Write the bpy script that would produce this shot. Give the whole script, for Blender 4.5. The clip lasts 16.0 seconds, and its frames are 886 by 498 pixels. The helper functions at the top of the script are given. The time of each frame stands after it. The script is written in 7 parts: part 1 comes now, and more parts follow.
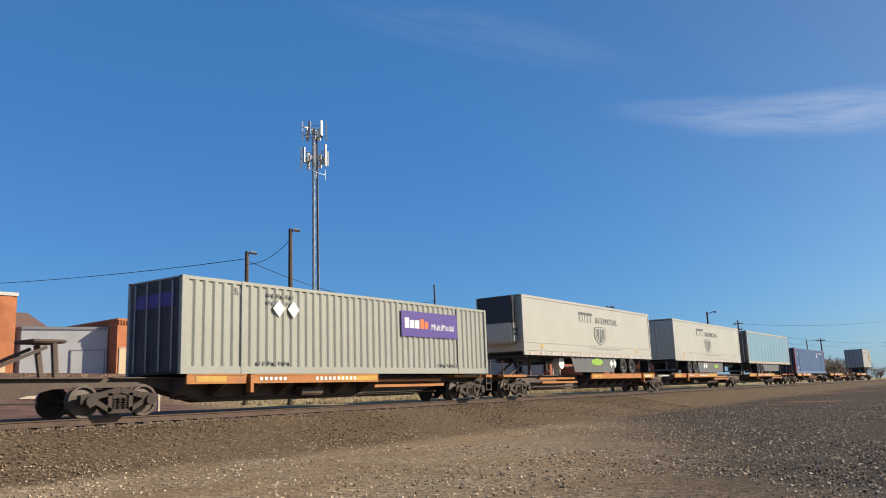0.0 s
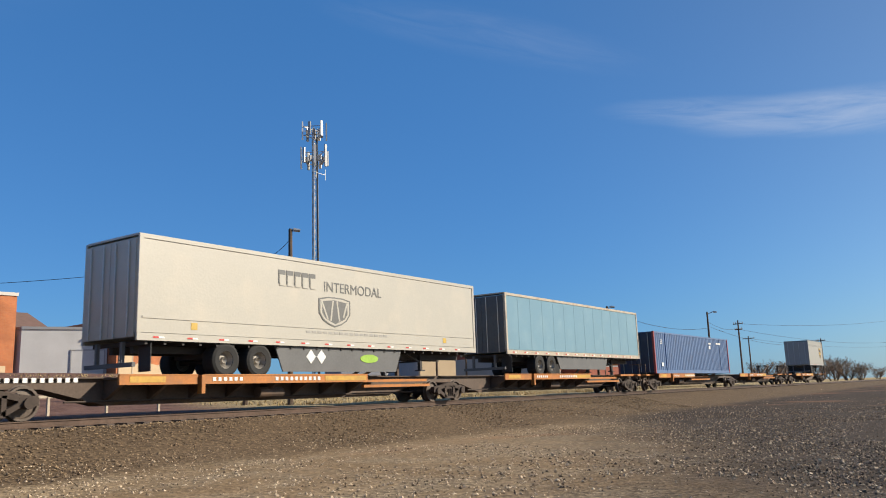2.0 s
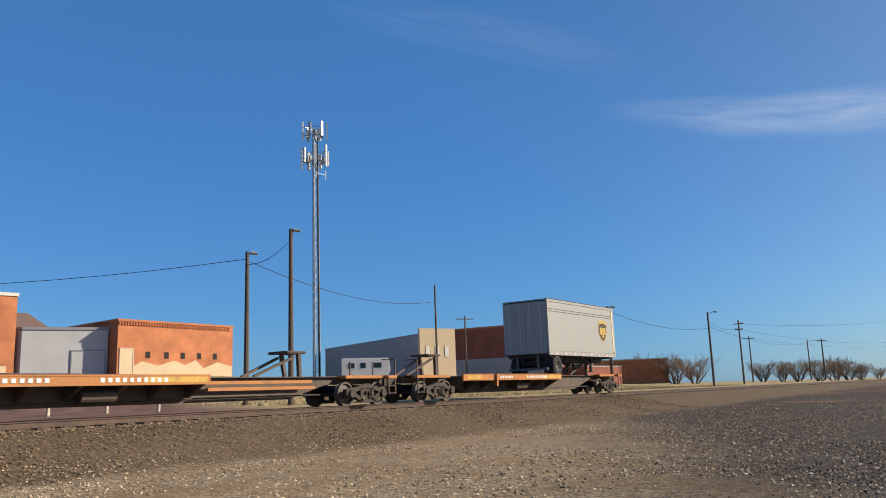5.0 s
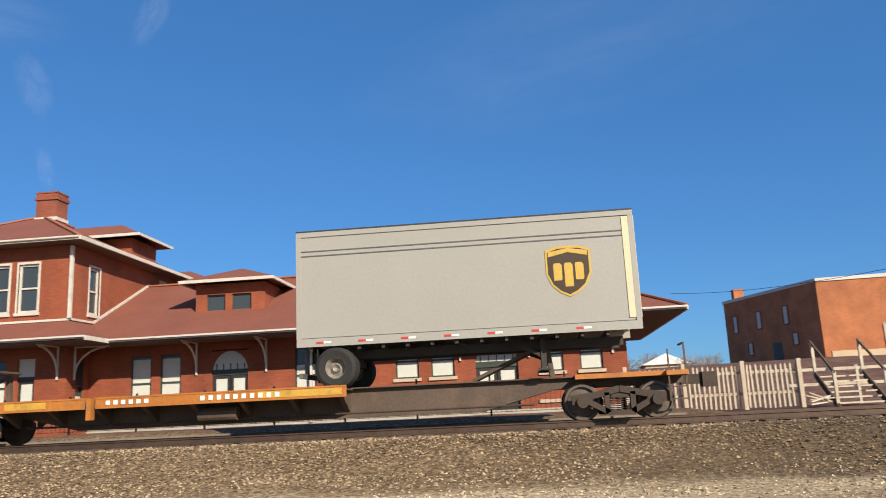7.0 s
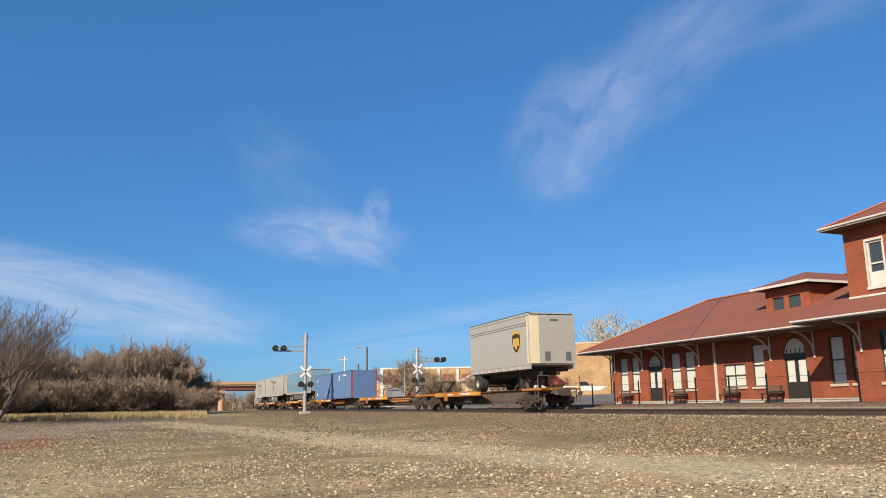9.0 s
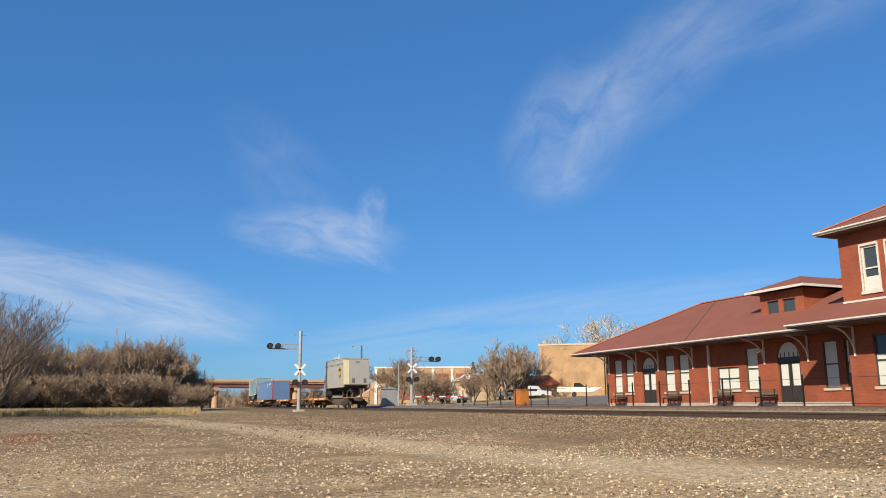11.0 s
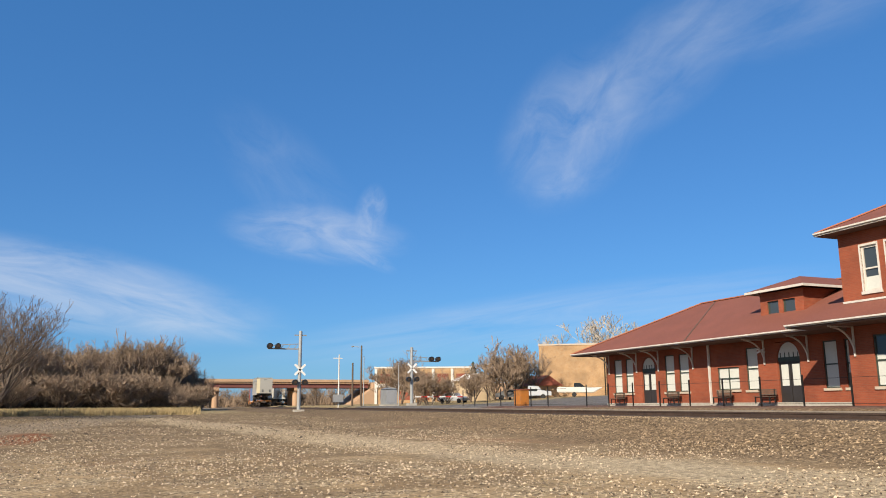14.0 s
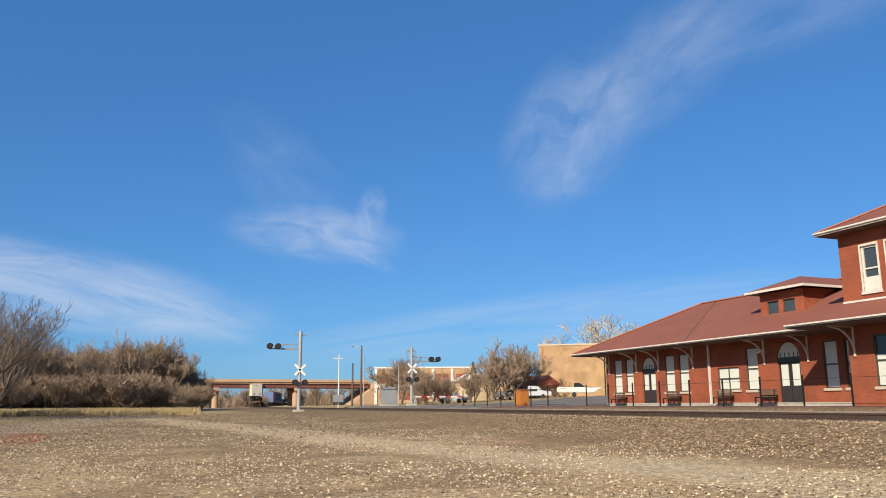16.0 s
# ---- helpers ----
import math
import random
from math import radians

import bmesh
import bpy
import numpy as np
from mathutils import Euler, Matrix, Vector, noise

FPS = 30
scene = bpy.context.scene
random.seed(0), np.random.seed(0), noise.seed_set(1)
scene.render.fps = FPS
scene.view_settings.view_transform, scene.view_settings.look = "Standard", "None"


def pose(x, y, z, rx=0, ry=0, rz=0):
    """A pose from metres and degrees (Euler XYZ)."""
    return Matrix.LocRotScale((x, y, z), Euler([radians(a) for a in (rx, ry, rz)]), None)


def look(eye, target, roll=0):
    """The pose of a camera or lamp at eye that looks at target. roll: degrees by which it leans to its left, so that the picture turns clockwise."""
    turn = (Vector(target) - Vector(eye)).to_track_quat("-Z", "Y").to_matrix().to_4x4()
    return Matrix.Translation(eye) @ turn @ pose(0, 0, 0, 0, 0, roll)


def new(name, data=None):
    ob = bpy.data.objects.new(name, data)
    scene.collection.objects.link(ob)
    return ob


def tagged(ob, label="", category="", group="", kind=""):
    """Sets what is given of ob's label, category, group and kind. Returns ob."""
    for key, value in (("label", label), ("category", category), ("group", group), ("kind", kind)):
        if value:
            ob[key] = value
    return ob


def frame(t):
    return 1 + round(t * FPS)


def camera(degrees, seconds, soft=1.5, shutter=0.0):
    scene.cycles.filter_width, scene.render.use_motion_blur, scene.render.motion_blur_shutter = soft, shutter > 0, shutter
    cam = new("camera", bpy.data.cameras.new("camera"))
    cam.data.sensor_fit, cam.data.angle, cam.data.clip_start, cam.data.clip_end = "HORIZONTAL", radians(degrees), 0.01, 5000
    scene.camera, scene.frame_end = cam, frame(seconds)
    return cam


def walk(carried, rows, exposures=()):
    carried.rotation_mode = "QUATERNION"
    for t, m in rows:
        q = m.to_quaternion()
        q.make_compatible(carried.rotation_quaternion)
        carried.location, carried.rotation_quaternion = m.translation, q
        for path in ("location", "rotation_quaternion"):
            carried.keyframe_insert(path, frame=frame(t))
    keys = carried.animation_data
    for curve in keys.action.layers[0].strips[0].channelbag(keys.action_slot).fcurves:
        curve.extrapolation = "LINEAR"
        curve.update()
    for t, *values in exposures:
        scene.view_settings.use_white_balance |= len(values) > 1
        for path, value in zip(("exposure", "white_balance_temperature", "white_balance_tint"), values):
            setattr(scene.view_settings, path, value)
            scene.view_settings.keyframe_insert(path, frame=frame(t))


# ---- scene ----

# ---- camera: a stand with one long pan to the left ----
cam = camera(58.5, 16.0, soft=1.0, shutter=0.05)


def aim(yaw, pitch, roll):
    y, p = radians(yaw), radians(pitch)
    return look((0, 0, 0), (100 * math.cos(p) * math.cos(y), 100 * math.cos(p) * math.sin(y), 100 * math.sin(p)), roll)


PAN = [(0.0, 34.99, 10.3, -2.01), (3.7, 34.99, 10.3, -2.01), (5.35, 35.05, 10.32, -2.05), (5.6, 36.6, 10.45, -2.2),
       (5.8, 41.2, 10.54, -2.53), (5.9, 45.74, 10.58, -2.6), (6.0, 50.8, 10.65, -2.68), (6.3, 63.49, 10.83, -2.62),
       (6.5, 72.55, 11.13, -2.65), (6.6, 77.37, 11.04, -2.38), (7.0, 95.96, 11.68, -2.71), (7.3, 110.66, 11.35, -2.7),
       (7.6, 127.93, 11.27, -1.47), (8.0, 139.85, 11.6, -1.66), (8.4, 152.23, 11.31, -1.2), (8.6, 156.45, 11.2, -1.1),
       (9.0, 158.72, 11.12, -0.96), (9.4, 158.65, 11.11, -0.69), (11.3, 158.42, 11.09, -0.3), (16.0, 158.42, 11.1, -0.3)]
walk(cam, [(t, aim(a, b, c)) for t, a, b, c in PAN])

# ---- world, sun ----
SUN_AZ, SUN_EL = radians(-52), radians(30)          # azimuth from +X towards +Y
to_sun = Vector((math.cos(SUN_EL) * math.cos(SUN_AZ), math.cos(SUN_EL) * math.sin(SUN_AZ), math.sin(SUN_EL)))
sun = new("sun", bpy.data.lights.new("sun", "SUN"))
sun.data.energy, sun.data.angle, sun.data.color = 5.0, radians(0.5), (1.0, 0.895, 0.73)
sun.matrix_world = look((0, 0, 60), Vector((0, 0, 60)) - to_sun)
scene.view_settings.exposure = 0.5

world = bpy.data.worlds.new("sky")
scene.world = world
world.use_nodes = True
wn, wl = world.node_tree.nodes, world.node_tree.links
wn.clear()
w_out, w_bg = wn.new("ShaderNodeOutputWorld"), wn.new("ShaderNodeBackground")
w_sky = wn.new("ShaderNodeTexSky")
w_sky.sky_type, w_sky.sun_disc = "NISHITA", False
w_sky.sun_elevation, w_sky.sun_rotation = SUN_EL, radians(90) - SUN_AZ
w_sky.altitude, w_sky.air_density, w_sky.dust_density, w_sky.ozone_density = 300, 1.0, 0.45, 3.5
w_bg.inputs["Strength"].default_value = 0.074
w_co = wn.new("ShaderNodeTexCoord")


def sky_wisp(az, el, wide, high, tilt, amount, seed, below):
    """Adds one thin veil of cirrus round a direction of the sky to the colour below it."""
    a, e = radians(az), radians(el)
    fwd = Vector((math.cos(e) * math.cos(a), math.cos(e) * math.sin(a), math.sin(e)))
    side = Vector((math.sin(a), -math.cos(a), 0))
    up = side.cross(fwd)
    c, s = math.cos(radians(tilt)), math.sin(radians(tilt))
    u_ax, v_ax = side * c + up * s, up * c - side * s
    total, along = None, wn.new("ShaderNodeCombineXYZ")
    along.inputs[2].default_value = seed * 3.1
    for k_ax, (axis, size) in enumerate(((u_ax, wide), (v_ax, high))):
        sub = wn.new("ShaderNodeVectorMath")
        sub.operation = "SUBTRACT"
        wl.new(w_co.outputs["Generated"], sub.inputs[0])
        sub.inputs[1].default_value = fwd
        dot = wn.new("ShaderNodeVectorMath")
        dot.operation = "DOT_PRODUCT"
        wl.new(sub.outputs[0], dot.inputs[0])
        dot.inputs[1].default_value = axis / math.tan(radians(size))
        wl.new(dot.outputs["Value"], along.inputs[k_ax])
        sq = wn.new("ShaderNodeMath")
        sq.operation = "POWER"
        ab = wn.new("ShaderNodeMath")
        ab.operation = "ABSOLUTE"
        wl.new(dot.outputs["Value"], ab.inputs[0])
        wl.new(ab.outputs[0], sq.inputs[0])
        sq.inputs[1].default_value = 2.0
        if total is None:
            total = sq
        else:
            add = wn.new("ShaderNodeMath")
            wl.new(total.outputs[0], add.inputs[0])
            wl.new(sq.outputs[0], add.inputs[1])
            total = add
    fall = wn.new("ShaderNodeMapRange")
    wl.new(total.outputs[0], fall.inputs["Value"])
    fall.interpolation_type = "SMOOTHSTEP"
    for key, val in (("From Min", 0.0), ("From Max", 2.2), ("To Min", 1.0), ("To Max", 0.0)):
        fall.inputs[key].default_value = val
    near = wn.new("ShaderNodeMath")
    near.operation = "MULTIPLY"
    nz = wn.new("ShaderNodeTexNoise")
    wl.new(along.outputs[0], nz.inputs["Vector"])
    for key, val in (("Scale", 1.25), ("Detail", 9.0), ("Roughness", 0.62), ("Distortion", 0.7)):
        nz.inputs[key].default_value = val
    ramp = wn.new("ShaderNodeMapRange")
    for key, val in (("From Min", 0.28), ("From Max", 0.75), ("To Min", 0.0), ("To Max", amount)):
        ramp.inputs[key].default_value = val
    wl.new(nz.outputs["Fac"], ramp.inputs["Value"])
    wl.new(fall.outputs[0], near.inputs[0])
    wl.new(ramp.outputs[0], near.inputs[1])
    mix = wn.new("ShaderNodeMix")
    mix.data_type = "RGBA"
    wl.new(near.outputs[0], mix.inputs["Factor"])
    wl.new(below, mix.inputs["A"])
    mix.inputs["B"].default_value = (7.0, 7.4, 8.2, 1)
    return mix.outputs["Result"]


# the sky turns paler and warmer towards the sun
w_dot = wn.new("ShaderNodeVectorMath")
w_dot.operation = "DOT_PRODUCT"
wl.new(w_co.outputs["Generated"], w_dot.inputs[0])
w_dot.inputs[1].default_value = to_sun


def away(low):
    r = wn.new("ShaderNodeMapRange")
    r.interpolation_type = "SMOOTHSTEP"
    for key, val in (("From Min", 0.15), ("From Max", 0.95), ("To Min", low), ("To Max", 0.0)):
        r.inputs[key].default_value = val
    wl.new(w_dot.outputs["Value"], r.inputs["Value"])
    return r.outputs[0]


w_tint = wn.new("ShaderNodeMix")
w_tint.data_type, w_tint.blend_type = "RGBA", "MULTIPLY"
wl.new(away(1.0), w_tint.inputs["Factor"])
w_tint.inputs["B"].default_value = (0.58, 0.92, 1.22, 1)
wl.new(w_sky.outputs[0], w_tint.inputs["A"])
w_even = wn.new("ShaderNodeMix")
w_even.data_type = "RGBA"
wl.new(away(0.42), w_even.inputs["Factor"])
w_even.inputs["B"].default_value = (0.50, 2.25, 5.8, 1)
wl.new(w_tint.outputs["Result"], w_even.inputs["A"])
sky_col = w_even.outputs["Result"]
for row in ((6.0, 17.0, 8, 1.2, -6, 0.36, 1.0), (13.0, 18.0, 7, 0.9, -10, 0.2, 1.7), (31, 25.3, 9, 1.3, -14, 0.07, 2.3),
            (148.6, 19.4, 4.8, 3.4, 50, 0.29, 4.1), (142.6, 23.0, 6.0, 2.8, 33, 0.20, 4.9), (134, 25.6, 7.5, 2.4, 6, 0.15, 4.4), (149.6, 15.4, 1.6, 0.8, 10, 0.14, 3.1),
            (167.6, 12.1, 5.0, 1.6, -4, 0.38, 5.2), (163.8, 13.5, 0.9, 1.7, -12, 0.30, 5.6), (164.8, 11.0, 2.4, 0.6, -28, 0.26, 6.1), (169.5, 15.5, 5.5, 2.4, -45, 0.10, 5.9),
            (185, 7.6, 11, 2.3, -7, 0.58, 6.7), (177.5, 6.3, 5, 1.0, -16, 0.34, 7.3), (152, 6.0, 15, 1.5, 7, 0.3, 8.4),
            (117, 27.5, 0.7, 1.8, -25, 0.12, 3.3), (124.5, 22.0, 0.8, 1.6, 20, 0.12, 3.9), (123.5, 16.8, 0.4, 1.1, 10, 0.12, 2.9), (82, 26, 14, 4, 10, 0.06, 9.9)):
    sky_col = sky_wisp(*row, sky_col)
wl.new(sky_col, w_bg.inputs["Color"])
wl.new(w_bg.outputs[0], w_out.inputs["Surface"])

# ---- materials ----


def mat(name, base, rough=0.6, metal=0.0, var=0.18, scale=1.5, fine=14.0, bump=0.15, dist=0.02, dirt=None, dirt_amt=0.0, coat=0.0):
    """Colour with broad stains and fine grain, and relief from the grain."""
    m = bpy.data.materials.new(name)
    m.use_nodes = True
    n, l = m.node_tree.nodes, m.node_tree.links
    bsdf = n["Principled BSDF"]
    co = n.new("ShaderNodeTexCoord")
    a, b = n.new("ShaderNodeTexNoise"), n.new("ShaderNodeTexNoise")
    a.inputs["Scale"].default_value, a.inputs["Detail"].default_value = scale, 5
    b.inputs["Scale"].default_value, b.inputs["Detail"].default_value = fine, 6
    for q in (a, b):
        l.new(co.outputs["Object"], q.inputs["Vector"])
    add = n.new("ShaderNodeMath")
    l.new(a.outputs["Fac"], add.inputs[0])
    l.new(b.outputs["Fac"], add.inputs[1])
    r = n.new("ShaderNodeMapRange")
    for key, val in (("From Min", 0.65), ("From Max", 1.35), ("To Min", 1 - var), ("To Max", 1 + var)):
        r.inputs[key].default_value = val
    l.new(add.outputs[0], r.inputs["Value"])
    mul = n.new("ShaderNodeVectorMath")
    mul.operation = "SCALE"
    mul.inputs[0].default_value = base
    l.new(r.outputs[0], mul.inputs["Scale"])
    col = mul.outputs[0]
    if dirt:
        d = n.new("ShaderNodeMapRange")
        for key, val in (("From Min", 0.5), ("From Max", 0.72), ("To Min", 0.0), ("To Max", dirt_amt)):
            d.inputs[key].default_value = val
        c = n.new("ShaderNodeTexNoise")
        c.inputs["Scale"].default_value, c.inputs["Detail"].default_value = scale * 2.3, 8
        l.new(co.outputs["Object"], c.inputs["Vector"])
        l.new(c.outputs["Fac"], d.inputs["Value"])
        mx = n.new("ShaderNodeMix")
        mx.data_type = "RGBA"
        l.new(d.outputs[0], mx.inputs["Factor"])
        l.new(col, mx.inputs["A"])
        mx.inputs["B"].default_value = (*dirt, 1)
        col = mx.outputs["Result"]
    l.new(col, bsdf.inputs["Base Color"])
    bsdf.inputs["Roughness"].default_value, bsdf.inputs["Metallic"].default_value = rough, metal
    bsdf.inputs["Coat Weight"].default_value = coat
    if bump:
        bp = n.new("ShaderNodeBump")
        bp.inputs["Strength"].default_value, bp.inputs["Distance"].default_value = bump, dist
        l.new(b.outputs["Fac"], bp.inputs["Height"])
        l.new(bp.outputs[0], bsdf.inputs["Normal"])
    return m


def brick_mat(name, c1, c2, mortar, scale=1.0):
    """Running-bond brick at true size, on upright walls that run along X or Y."""
    m = bpy.data.materials.new(name)
    m.use_nodes = True
    n, l = m.node_tree.nodes, m.node_tree.links
    bsdf = n["Principled BSDF"]
    co, sep, com = n.new("ShaderNodeTexCoord"), n.new("ShaderNodeSeparateXYZ"), n.new("ShaderNodeCombineXYZ")
    add = n.new("ShaderNodeMath")
    l.new(co.outputs["Object"], sep.inputs[0])
    l.new(sep.outputs[0], add.inputs[0])
    l.new(sep.outputs[1], add.inputs[1])
    l.new(add.outputs[0], com.inputs[0])
    l.new(sep.outputs[2], com.inputs[1])
    br = n.new("ShaderNodeTexBrick")
    br.inputs["Scale"].default_value = 1.0 / scale
    for key, val in (("Brick Width", 0.21), ("Row Height", 0.075), ("Mortar Size", 0.006), ("Bias", -0.1)):
        br.inputs[key].default_value = val
    br.inputs["Color1"].default_value, br.inputs["Color2"].default_value, br.inputs["Mortar"].default_value = (*c1, 1), (*c2, 1), (*mortar, 1)
    l.new(com.outputs[0], br.inputs["Vector"])
    nz = n.new("ShaderNodeTexNoise")
    nz.inputs["Scale"].default_value, nz.inputs["Detail"].default_value = 0.7, 6
    l.new(co.outputs["Object"], nz.inputs["Vector"])
    r = n.new("ShaderNodeMapRange")
    for key, val in (("From Min", 0.3), ("From Max", 0.7), ("To Min", 0.78), ("To Max", 1.22)):
        r.inputs[key].default_value = val
    l.new(nz.outputs["Fac"], r.inputs["Value"])
    mul = n.new("ShaderNodeVectorMath")
    mul.operation = "SCALE"
    l.new(br.outputs["Color"], mul.inputs[0])
    l.new(r.outputs[0], mul.inputs["Scale"])
    l.new(mul.outputs[0], bsdf.inputs["Base Color"])
    bsdf.inputs["Roughness"].default_value = 0.85
    bp = n.new("ShaderNodeBump")
    bp.inputs["Strength"].default_value, bp.inputs["Distance"].default_value = 0.5, 0.01
    bp.invert = True
    l.new(br.outputs["Fac"], bp.inputs["Height"])
    l.new(bp.outputs[0], bsdf.inputs["Normal"])
    return m


